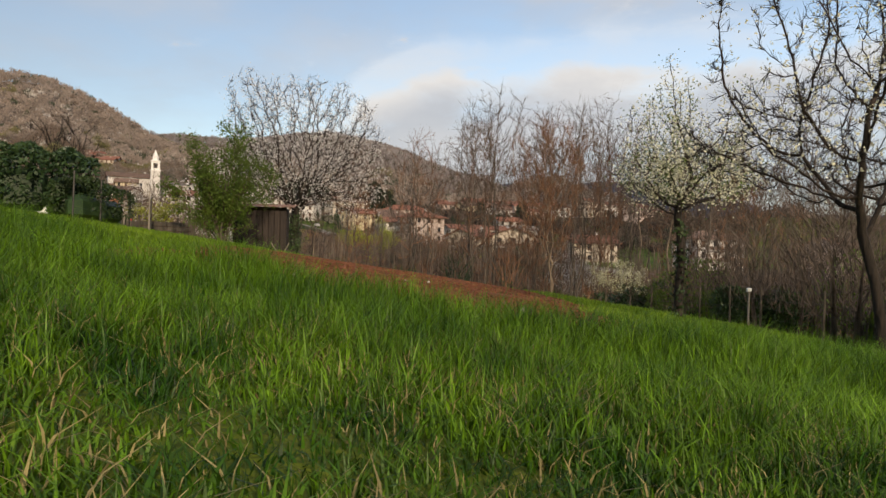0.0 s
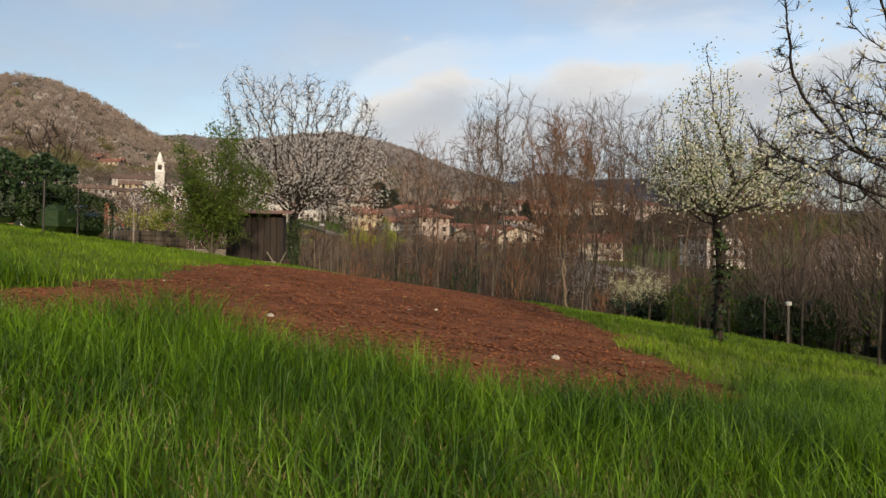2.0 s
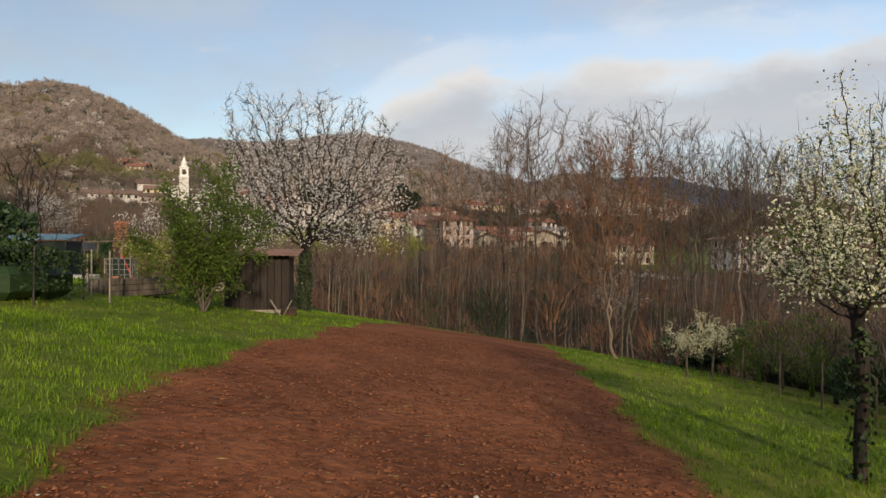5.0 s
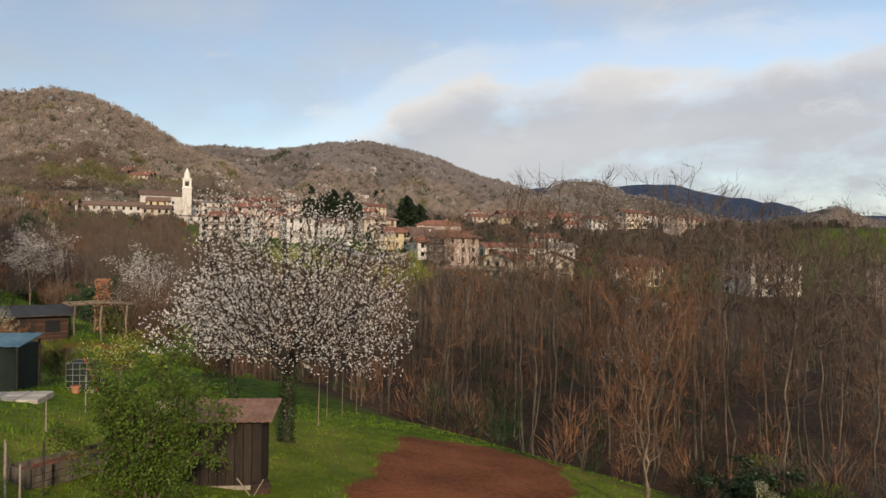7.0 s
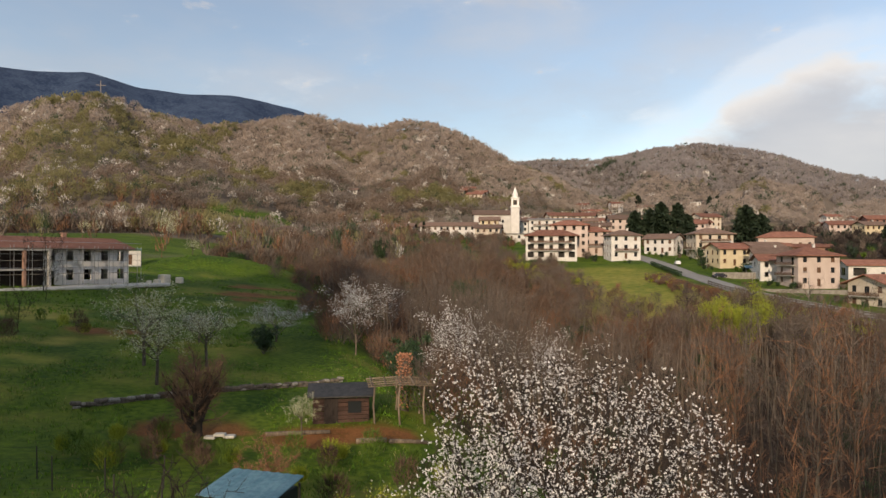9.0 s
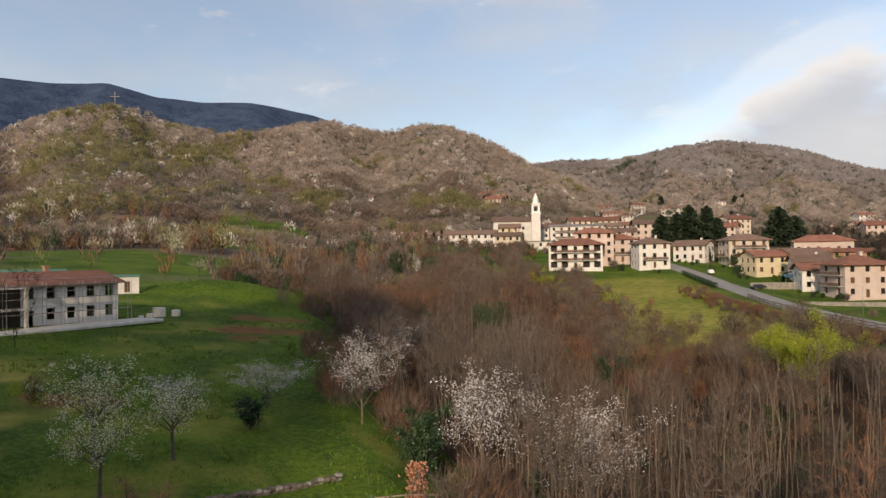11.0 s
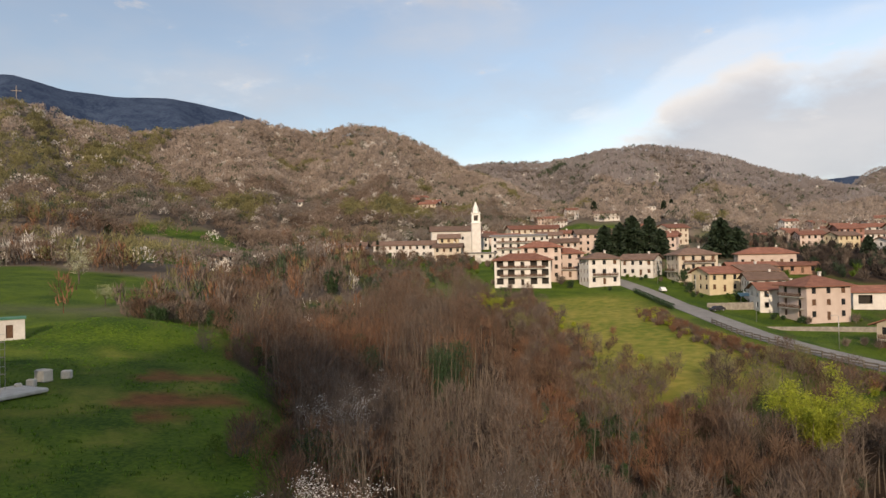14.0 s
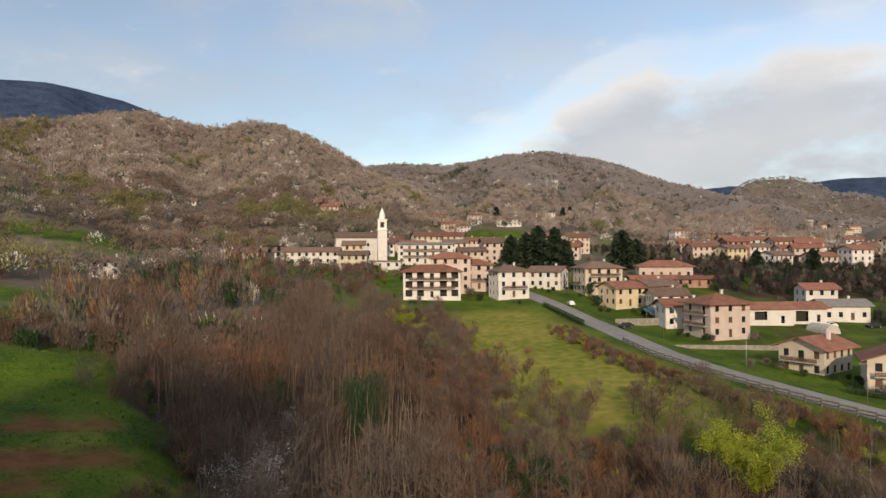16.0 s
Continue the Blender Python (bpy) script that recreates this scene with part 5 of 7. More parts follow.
def house(m, w, d, floors, wall, roof, label, seed=0, hip=False, ridge_x=True, storey=2.9, eave=0.95, pitch=0.38, shutters=True, balcony=None, chimney=True, cols=None,
          name="house", category="house", group="", plinth=1.2, open_holes=False, glass=True, detail=True, gape=(1.15, 1.5, 0.85)):
    """A house: walls with real openings, tiled roof with overhang, windows with frame and shutters, chimney, balconies."""
    rng = random.Random(seed)
    ob = thing(name, m, label, category, group)
    top = floors * storey + 0.25
    b = Build()
    corners = [(-w / 2, -d / 2), (w / 2, -d / 2), (w / 2, d / 2), (-w / 2, d / 2)]
    spots = []
    for side in range(4):
        a, c = corners[side], corners[(side + 1) % 4]
        run = math.dist(a, c)
        n = (cols or {}).get(side, max(1, round(run / 3.4)))
        holes = []
        for f in range(floors):
            for i in range(n):
                door = f == 0 and i == n // 2 and side == 0
                ww, hh, sill = (1.0, 2.1, 0.05) if door else gape
                if balcony and (side, f) in balcony and i == n // 2:
                    ww, hh, sill = 1.3, 2.15, 0.1
                holes.append((run * (i + 0.5) / n - ww / 2, f * storey + sill + 0.15, ww, hh))
        at = wall_sheet(b, a, c, -plinth, top, holes)
        spots.append((at, holes))
    # gable ends
    over = [(-w / 2 - eave, -d / 2 - eave), (w / 2 + eave, -d / 2 - eave), (w / 2 + eave, d / 2 + eave), (-w / 2 - eave, d / 2 + eave)]
    half = (d if ridge_x else w) / 2
    rise = half * pitch
    if not hip:
        if ridge_x:
            b.add([(-w / 2, -d / 2, top), (-w / 2, d / 2, top), (-w / 2, 0, top + rise)], [(0, 2, 1)])
            b.add([(w / 2, -d / 2, top), (w / 2, d / 2, top), (w / 2, 0, top + rise)], [(0, 1, 2)])
        else:
            b.add([(-w / 2, -d / 2, top), (w / 2, -d / 2, top), (0, -d / 2, top + rise)], [(0, 1, 2)])
            b.add([(-w / 2, d / 2, top), (w / 2, d / 2, top), (0, d / 2, top + rise)], [(0, 2, 1)])
    part("wall", b.mesh("wall", M[wall], weld=True), ob)
    # roof slab with thickness
    rb = Build()
    lowz, th = top - eave * pitch + 0.02, 0.22
    hi = top + rise + 0.02
    if ridge_x:
        e = (min(w, d) / 2 if hip else -eave)
        ridge = [(-w / 2 + e, 0), (w / 2 - e, 0)]
        planes = [(over[0], over[1], ridge[1], ridge[0]), (over[2], over[3], ridge[0], ridge[1])]
        ends = [(over[1], over[2], ridge[1]), (over[3], over[0], ridge[0])] if hip else []
    else:
        e = (min(w, d) / 2 if hip else -eave)
        ridge = [(0, -d / 2 + e), (0, d / 2 - e)]
        planes = [(over[1], over[2], ridge[1], ridge[0]), (over[3], over[0], ridge[0], ridge[1])]
        ends = [(over[0], over[1], ridge[0]), (over[2], over[3], ridge[1])] if hip else []
    for poly in planes + ends:
        zs = [lowz, lowz] + [hi] * (len(poly) - 2)
        n = len(poly)
        vs = [(*p, z + th) for p, z in zip(poly, zs)] + [(*p, z) for p, z in zip(poly, zs)]
        rb.add(vs, [tuple(range(n)), tuple(range(2 * n - 1, n - 1, -1))] + [(i, i + n, (i + 1) % n + n, (i + 1) % n) for i in range(n)])
    roof_ob = part("roof", rb.mesh("roof", M[roof]), ob)
    if chimney:
        cb = Build().box((w * 0.22, d * 0.12, hi + 0.1), (0.6, 0.6, 1.5)).box((w * 0.22, d * 0.12, hi + 0.9), (0.8, 0.8, 0.14))
        part("chimney", cb.mesh("chimney", M["wall_white"] if not open_holes else M["brick"]), roof_ob)
    if detail:
        for side, (at, holes) in enumerate(spots):
            for s, z, ww, hh in holes:
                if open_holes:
                    # a near-black sheet behind the hole paints the shade of the room
                    part("dark_opening", Build().add([at(s, z, 1.2), at(s + ww, z, 1.2), at(s + ww, z + hh, 1.2), at(s, z + hh, 1.2)], [(0, 1, 2, 3)]).mesh("dark_opening", M["shade_void"]), ob)
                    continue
                wb = Build()
                wb.add([at(s, z, 0.16), at(s + ww, z, 0.16), at(s + ww, z + hh, 0.16), at(s, z + hh, 0.16)], [(0, 1, 2, 3)])
                closed = hh < 2 and rng.random() < 0.35
                win = part("door" if z < 0.3 else "window", wb.mesh("window", M["shutter"] if closed or (z < 0.3) else M["glass"]), ob)
                if detail == 1:
                    continue
                sb = Build()
                q = [at(s - 0.1, z - 0.1, -0.1), at(s + ww + 0.1, z - 0.1, -0.1), at(s + ww + 0.1, z - 0.1, 0.05), at(s - 0.1, z - 0.1, 0.05)]
                sb.add(q + [(p[0], p[1], p[2] + 0.08) for p in q], [(3, 2, 1, 0), (4, 5, 6, 7), (0, 1, 5, 4), (1, 2, 6, 5), (2, 3, 7, 6), (3, 0, 4, 7)])
                part("sill", sb.mesh("sill", M["concrete"]), win)
                if shutters and hh < 2 and not closed and rng.random() < 0.75:
                    for s0 in (s - ww * 0.5 - 0.02, s + ww + 0.02):
                        o = [at(s0, z, -0.05), at(s0 + ww * 0.5, z, -0.05), at(s0 + ww * 0.5, z + hh, -0.05), at(s0, z + hh, -0.05)]
                        i = [at(s0, z, -0.004), at(s0 + ww * 0.5, z, -0.004), at(s0 + ww * 0.5, z + hh, -0.004), at(s0, z + hh, -0.004)]
                        hb = Build().add(o + i, [(0, 1, 2, 3), (0, 4, 5, 1), (1, 5, 6, 2), (2, 6, 7, 3), (3, 7, 4, 0)])
                        part("shutter", hb.mesh("shutter", M["shutter"]), win)
        for side, f in balcony or ():
            a, c = Vector((*corners[side], 0)), Vector((*corners[(side + 1) % 4], 0))
            dd = (c - a).normalized()
            out = Vector((dd.y, -dd.x, 0))
            run = (c - a).length
            mid = (a + c) / 2 + out * 0.62
            ang = math.atan2(dd.y, dd.x)
            z = f * storey + 0.1
            bb = Build().box((mid.x, mid.y, z), (run * 0.8, 1.2, 0.18), ang)
            bal = part("balcony", bb.mesh("balcony", M["concrete"]), ob)
            rl = Build()
            edge = (a + c) / 2 + out * 1.18
            rl.box((edge.x, edge.y, z + 1.0), (run * 0.8, 0.05, 0.06), ang)
            for h0 in (0.25, 0.5, 0.75):
                rl.box((edge.x, edge.y, z + h0), (run * 0.8, 0.03, 0.19), ang)
            for i in range(4):
                q = edge + dd * (run * 0.8 * (i / 3 - 0.5))
                rl.box((q.x, q.y, z + 0.52), (0.08, 0.08, 0.98), ang)
            part("railing", rl.mesh("railing", M["shutter"]), bal)
    return ob


def yard(x, y, rz, sink=0.0):
    return pose(x, y, ground_z(x, y) - sink, 0, 0, rz)


# beside the road
house(yard(9, 207, -40, 1.1), 9.6, 11, 2, "wall_cream", "roof", "cream two-storey house with red tile roof and brown shutters", 1, ridge_x=False, balcony={(0, 1)}, cols={0: 3, 1: 4}, plinth=2.5, eave=1.2)
house(yard(19.5, 191, -8), 11, 9, 2, "wall_cream", "roof", "cream house with wooden balcony and red roof", 31, ridge_x=False, balcony={(0, 0), (0, 1)}, plinth=2.5, eave=1.1)
house(yard(-7.6, 240, 33), 12, 11, 3, "wall_pink", "roof", "pale pink three-storey house with red roof and balconies", 2, hip=True, balcony={(3, 1), (3, 2)}, plinth=2.5, eave=1.2, cols={0: 3, 3: 2})
house(yard(-15, 251, 20), 14, 8, 2, "wall_white", "roof", "white house with red roof behind the pink house", 32, detail=False)
workshop = house(yard(7.5, 264, 17), 12.5, 9, 1, "wall_white", "roof", "low white workshop with wide dark bays and red roof", 33, storey=4.2, shutters=False, pitch=0.3, plinth=2.5, open_holes=True, gape=(3.6, 2.4, 1.0), cols={0: 2, 1: 1, 2: 2, 3: 1}, chimney=False)
house(yard(18.5, 270, 17), 9.5, 9, 1, "wall_white", "roof", "low open-fronted barn with red roof", 34, storey=4.0, shutters=False, pitch=0.3, plinth=2.5, open_holes=True, gape=(3.6, 3.0, 0.2), cols={0: 2, 1: 1, 2: 2, 3: 1}, chimney=False)
house(yard(30, 277, 10), 13, 9, 1, "wall_white", "roof_grey", "white shed with grey sheet roof", 35, storey=4.2, shutters=False, pitch=0.33, ridge_x=True, plinth=2.5)
house(yard(27, 294, 15), 10, 8, 2, "wall_white", "roof", "white house with red roof", 36)
house(yard(-19.5, 266, 16), 10, 9, 2, "wall_white", "roof_brown", "white house with blue awning over its terrace", 37)
house(yard(-33, 273, 40), 11, 9, 2, "wall_yellow", "roof", "yellow two-storey house with red tile roof", 3, ridge_x=True, plinth=2)
house(yard(-23, 281, 40), 12, 9, 2, "wall_pink", "roof_brown", "pinkish house with brown roof", 38)
house(yard(-42, 296, 30), 14, 10, 3, "wall_cream", "roof_brown", "three-storey cream house with long balconies", 39, hip=True, balcony={(0, 1), (0, 2), (3, 1)})
house(yard(-60, 301, -12), 12, 9, 2, "wall_white", "roof_brown", "white house with brown roof", 40)
house(yard(-70, 276, 34), 11, 9, 3, "wall_white", "roof_brown", "white three-storey house with brown shutters", 5, hip=True, balcony={(0, 1)})
house(yard(-85, 288, 16), 13, 9, 3, "wall_pink", "roof", "pinkish house with red tile roof", 41, hip=True, balcony={(0, 1)})
house(yard(-19, 343, 10), 21, 11, 1, "wall_pink", "roof", "long pale building with orange tile roof", 42, shutters=False, storey=4.6, hip=True)
house(yard(-24, 316, 18), 16, 6, 1, "brick", "roof", "low brick outbuilding with tile roof", 43, shutters=False, chimney=False)
house(yard(-9, 322, 18), 14, 5, 1, "brick", "roof", "low brick outbuilding with tile roof", 44, shutters=False, chimney=False)
rough = house(yard(-95, 269, 18), 19, 10, 3, "wall_white", "roof", "unfinished white house with open dark floors", 4, open_holes=True, shutters=False, hip=True, cols={0: 5, 1: 2, 2: 5, 3: 2}, plinth=3, gape=(2.3, 2.15, 0.4), balcony={(0, 1), (0, 2)})
house(yard(-92, 281, 18), 14, 9, 4, "wall_pink", "roof", "unfinished pinkish house with red roof", 45, open_holes=True, hip=True, chimney=False)
house(yard(70, 184, 20, 1.0), 15, 10, 3, "wall_white", "roof_brown", "white three-storey house with balconies below the road", 24, hip=True, balcony={(0, 1), (0, 2)}, plinth=3)
house(yard(41, 196, 10, 1.0), 13, 10, 2, "wall_cream", "roof", "cream house with red roof below the road", 25, plinth=3)
house(yard(96, 170, 30, 1.0), 12, 10, 3, "wall_pink", "roof", "pinkish three-storey house below the road", 26, balcony={(0, 1)}, plinth=3)
# village round the church
church = house(yard(-157, 353, 28), 24, 12, 2, "wall_white", "roof_brown", "white village church with brown roof", 7, name="church", category="church", shutters=False, storey=5.2, cols={0: 4}, plinth=3)
house(yard(-171, 326, 20), 28, 9, 2, "wall_white", "roof_brown", "long white terrace of houses with small windows", 46, cols={0: 9}, plinth=3)
house(yard(-195, 322, 22), 10, 9, 2, "wall_pink", "roof_brown", "orange plastered village house", 47, plinth=3)
house(yard(-207, 318, 22), 9, 9, 2, "brick", "roof_brown", "orange plastered village house", 48, plinth=3)
house(yard(-228, 318, 22), 10, 9, 2, "wall_white", "roof_brown", "white plastered house of the village", 49, plinth=3)
house(yard(-152, 334, 22), 9, 9, 3, "wall_yellow", "roof_brown", "yellow plastered house of the village", 50, plinth=3)
house(yard(-147, 322, 18), 12, 8, 2, "wall_cream", "roof_brown", "cream plastered house of the village", 51, plinth=3)
house(yard(-136, 326, 16), 18, 7, 1, "wall_white", "roof_grey", "low flat-roofed white building", 52, pitch=0.05, shutters=False, chimney=False, plinth=3)
house(yard(-123, 349, 16), 25, 10, 3, "wall_white", "roof_grey", "white apartment block with grey roof and balconies", 53, pitch=0.15, balcony={(0, 1), (0, 2)}, plinth=3)
house(yard(-103, 355, 20), 12, 9, 2, "wall_pink", "roof_brown", "pink plastered house of the village", 54, plinth=3)
house(yard(-93, 370, 24), 17, 11, 3, "wall_pink", "roof_brown", "large pink house with brown roof", 55, plinth=3)
house(yard(-217.8, 258, 25), 11, 9, 2, "wall_white", "roof_brown", "small white house among bare trees", 56, hip=True, plinth=3)
house(yard(-124, 741, 10), 19, 12, 2, "wall_white", "roof_grey", "white villa on the hillside", 57, pitch=0.1, plinth=4)
house(yard(-146, 662, 16), 22, 13, 2, "wall_white", "roof_brown", "large white villa on the hillside", 58, plinth=4)
house(yard(-336, 462, 30), 14, 9, 2, "wall_white", "roof_brown", "white farmhouse on the hillside", 59, plinth=5)
house(yard(-339, 495, 30), 18, 8, 1, "wall_white", "roof_brown", "farm outbuilding on the hillside", 60, plinth=5)
for k, (x0, y0) in enumerate(((-175, 921), (-162, 944), (-148, 961))):
    house(yard(x0, y0, 10), 18, 12, 2, "wall_white", "roof_grey", "pale building high on the wooded hill", 61 + k, pitch=0.1, chimney=False, shutters=False, plinth=6)
house(yard(-325, 235, 50), 9, 7, 2, "wall_white", "roof_brown", "pale house in the hillside woods", 65, plinth=5)
house(yard(-315, 250, 50), 7, 6, 1, "wall_cream", "roof_brown", "pale house in the hillside woods", 66, plinth=5)
house(yard(-330, 195, 60), 13, 8, 2, "brick", "roof", "brick barn above the terraces", 67, plinth=4)

# houses farther off, from five kinds
stock = []
for k, (wall, roof, w, d, floors) in enumerate((("wall_white", "roof_brown", 12, 9, 2), ("wall_cream", "roof", 13, 10, 3), ("wall_pink", "roof", 12, 9, 2), ("wall_white", "roof", 11, 9, 3), ("wall_yellow", "roof_brown", 12, 9, 2), ("wall_red", "roof", 12, 10, 3))):
    stock.append(house(pose(0, 0, 0), w, d, floors, wall, roof, ("white house with brown roof in the far village", "cream house with red roof in the far village", "pink house with red roof in the far village",
                       "tall white house with red roof in the far village", "yellow house with brown roof in the far village", "red house with red roof in the far village")[k], 70 + k, shutters=False, group="houses of the far village", plinth=5, detail=1))
tg = random.Random(12)
town = []


def settle(n, x0, x1, y0, y1, gap):
    tries = 0
    while n and tries < 4000:
        tries += 1
        x, y = tg.uniform(x0, x1), tg.uniform(y0, y1)
        if all((x - a) ** 2 + (y - b) ** 2 > gap * gap for a, b in town):
            town.append((x, y))
            n -= 1


settle(30, 0, 130, 395, 500, 14)
settle(34, -30, 180, 500, 640, 16)
settle(10, -215, -175, 632, 680, 15)
settle(9, -272, -245, 512, 545, 11)
settle(12, -130, -60, 395, 470, 17)
settle(9, -175, -125, 372, 420, 15)
settle(8, 120, 230, 980, 1120, 24)
for k, (x, y) in enumerate(town):
    src = stock[tg.choice((0, 1, 2, 2, 3, 4, 1, 2, 0, 4))]
    if k < 6:
        stock[k].matrix_world = pose(x, y, ground_z(x, y), 0, 0, tg.uniform(0, 40))
    else:
        copy_thing(src, pose(x, y, ground_z(x, y), 0, 0, tg.uniform(-5, 45)))

# bell tower
tx, ty = -142.0, 343.0
tower = thing("bell_tower", yard(tx, ty, 25), "pale stone bell tower with belfry and pointed spire", "tower")
part("shaft", Build().box((0, 0, 6.6), (4.3, 4.3, 17.2), bevel=0.15).mesh("shaft", M["wall_white"]), tower)
part("cornice", Build().box((0, 0, 15.4), (5.0, 5.0, 0.5), bevel=0.1).mesh("cornice", M["plaster_new"]), tower)
for i, j in ((-1, -1), (1, -1), (1, 1), (-1, 1)):
    part("belfry_pillar", Build().box((i * 1.5, j * 1.5, 17.7), (0.9, 0.9, 2.6)).mesh("belfry_pillar", M["plaster_new"]), tower)
part("belfry_lintel", Build().box((0, 0, 19.4), (3.9, 3.9, 0.8)).mesh("belfry_lintel", M["plaster_new"]), tower)
part("belfry_parapet", Build().box((0, 0, 16.0), (3.9, 3.9, 0.8)).mesh("belfry_parapet", M["plaster_new"]), tower)
part("bell", Build().tube([(0, 0, 16.8), (0, 0, 17.2), (0, 0, 18.0), (0, 0, 18.4)], [0.75, 0.6, 0.4, 0.15], 12).mesh("bell", M["steel_dark"], True), tower)
part("upper_cornice", Build().box((0, 0, 20.0), (4.7, 4.7, 0.45), bevel=0.1).mesh("upper_cornice", M["plaster_new"]), tower)
part("drum", Build().tube([(0, 0, 20.2), (0, 0, 22.0)], [1.5, 1.4], 8).mesh("drum", M["plaster_new"]), tower)
part("spire", Build().tube([(0, 0, 22.0), (0, 0, 22.2), (0, 0, 25.6)], [1.7, 1.4, 0.06], 8).mesh("spire", M["plaster_new"]), tower)


# ---- road, fences and street things ----
def road_mesh():
    """The road down the spur, with thickness, on the land."""
    us = np.linspace(105, 330, 120)
    b = Build()
    rows = []
    for u0 in us:
        v0 = float(road_v(u0))
        ring = []
        for dv, dz in ((-3.3, -0.6), (-3.3, 0.14), (3.3, 0.14), (3.3, -0.6)):
            x0, y0 = xy(u0, v0 + dv)
            xc, yc = xy(u0, v0)
            ring.append((x0, y0, ground_z(xc, yc) + dz))
        rows.append(ring)
    v = [p for r_ in rows for p in r_]
    f = [(4 * i + k, 4 * i + k + 1, 4 * i + k + 5, 4 * i + k + 4) for i in range(len(rows) - 1) for k in range(3)]
    return mesh_of("road", v, [tuple(reversed(q)) for q in f], M["asphalt"])


tagged(new("road", road_mesh()), "grey asphalt road running up the spur", "road", kind="structure")


def road_at(u0, dv):
    v0 = float(road_v(u0))
    x0, y0 = xy(u0, v0 + dv)
    xc, yc = xy(u0, v0)
    return x0, y0, ground_z(xc, yc) + 0.14


fence = thing("roadside_fence", pose(*road_at(120, -3.7)), "dark weathered timber guard rail along the road", "fence")
inv = fence.matrix_world.inverted()
post_me = Build().box((0, 0, 0.4), (0.22, 0.22, 1.5), bevel=0.02).mesh("post", M["rail_dark"])
fence_u = np.arange(114, 207, 2.8)
for i, u0 in enumerate(fence_u):
    p = part("post", post_me, fence)
    p.matrix_local = inv @ pose(*road_at(u0, -3.7), 0, 0, 25)
    if i:
        a, b = Vector(road_at(fence_u[i - 1], -3.7)), Vector(road_at(u0, -3.7))
        mid = (a + b) / 2
        for h0 in (0.45, 0.95):
            part("rail", Build().box(inv @ (mid + Vector((0, 0, h0))), ((b - a).length, 0.12, 0.26), math.atan2(b.y - a.y, b.x - a.x), bevel=0.02).mesh("rail", M["rail_dark"]), fence)


def street_lamp(x, y, rz, tall=6.5):
    ob = thing("street_lamp", yard(x, y, rz), "grey steel street lamp beside the road", "street lamp", "lamps along the road")
    part("pole", Build().tube([(0, 0, -0.3), (0, 0, tall * 0.6), (0, 0, tall)], [0.09, 0.07, 0.05], 8).mesh("pole", M["metal"], True), ob)
    part("arm", Build().tube([(0, 0, tall - 0.05), (0.4, 0, tall + 0.1), (0.9, 0, tall + 0.12)], 0.04, 6).mesh("arm", M["metal"], True), ob)
    part("head", Build().box((1.15, 0, tall + 0.1), (0.6, 0.25, 0.12), bevel=0.03).mesh("head", M["metal"]), ob)
    return ob


lamp0 = street_lamp(-6, 194, 200)
for x, y in ((-21, 229), (10.5, 176), (-38, 262), (-52, 284)):
    copy_thing(lamp0, yard(x, y, 200))


def car(m, paint, label):
    ob = thing("car", m, label, "car")
    b = Build()
    prof = [(-2.0, 0.35), (-2.05, 0.8), (-1.3, 0.92), (-0.7, 1.42), (0.9, 1.45), (1.55, 0.98), (2.0, 0.85), (2.05, 0.35)]
    n = len(prof)
    vs = [(px, s * (0.82 if pz < 1.2 else 0.66), pz) for s in (-1, 1) for px, pz in prof]
    b.add(vs, [tuple(range(n)), tuple(range(2 * n - 1, n - 1, -1))] + [(i, i + n, (i + 1) % n + n, (i + 1) % n) for i in range(n)])
    body = part("body", b.mesh("body", M[paint]), ob)
    for s in (-1, 1):
        part("side_window", Build().add([(-0.95, s * 0.80, 1.0), (1.2, s * 0.80, 1.0), (0.85, s * 0.70, 1.36), (-0.62, s * 0.70, 1.36)], [(0, 1, 2, 3) if s < 0 else (3, 2, 1, 0)]).mesh("side_window", M["glass"]), body)
        for px in (-1.25, 1.25):
            w = part("wheel", Build().tube([(px, s * 0.66, 0.32), (px, s * 0.86, 0.32)], 0.32, 16).mesh("wheel", M["rubber"]), ob)
            part("rim", Build().tube([(px, s * 0.86, 0.32), (px, s * 0.875, 0.32)], 0.19, 12).mesh("rim", M["metal"]), w)
    return ob


def on_road(u0, dv, rz):
    x0, y0, z0 = road_at(u0, dv)
    return pose(x0, y0, z0, 0, 0, rz)


car(on_road(226, 5.2, 40), "car_dark", "dark hatchback parked at the roadside")
car(on_road(262, 4.6, 110), "car_white", "white car parked at the roadside")
car(yard(24, 262, 30), "car_white", "white car parked beside the workshop")
car(yard(36, 266, 20), "car_dark", "dark car parked beside the sheds")


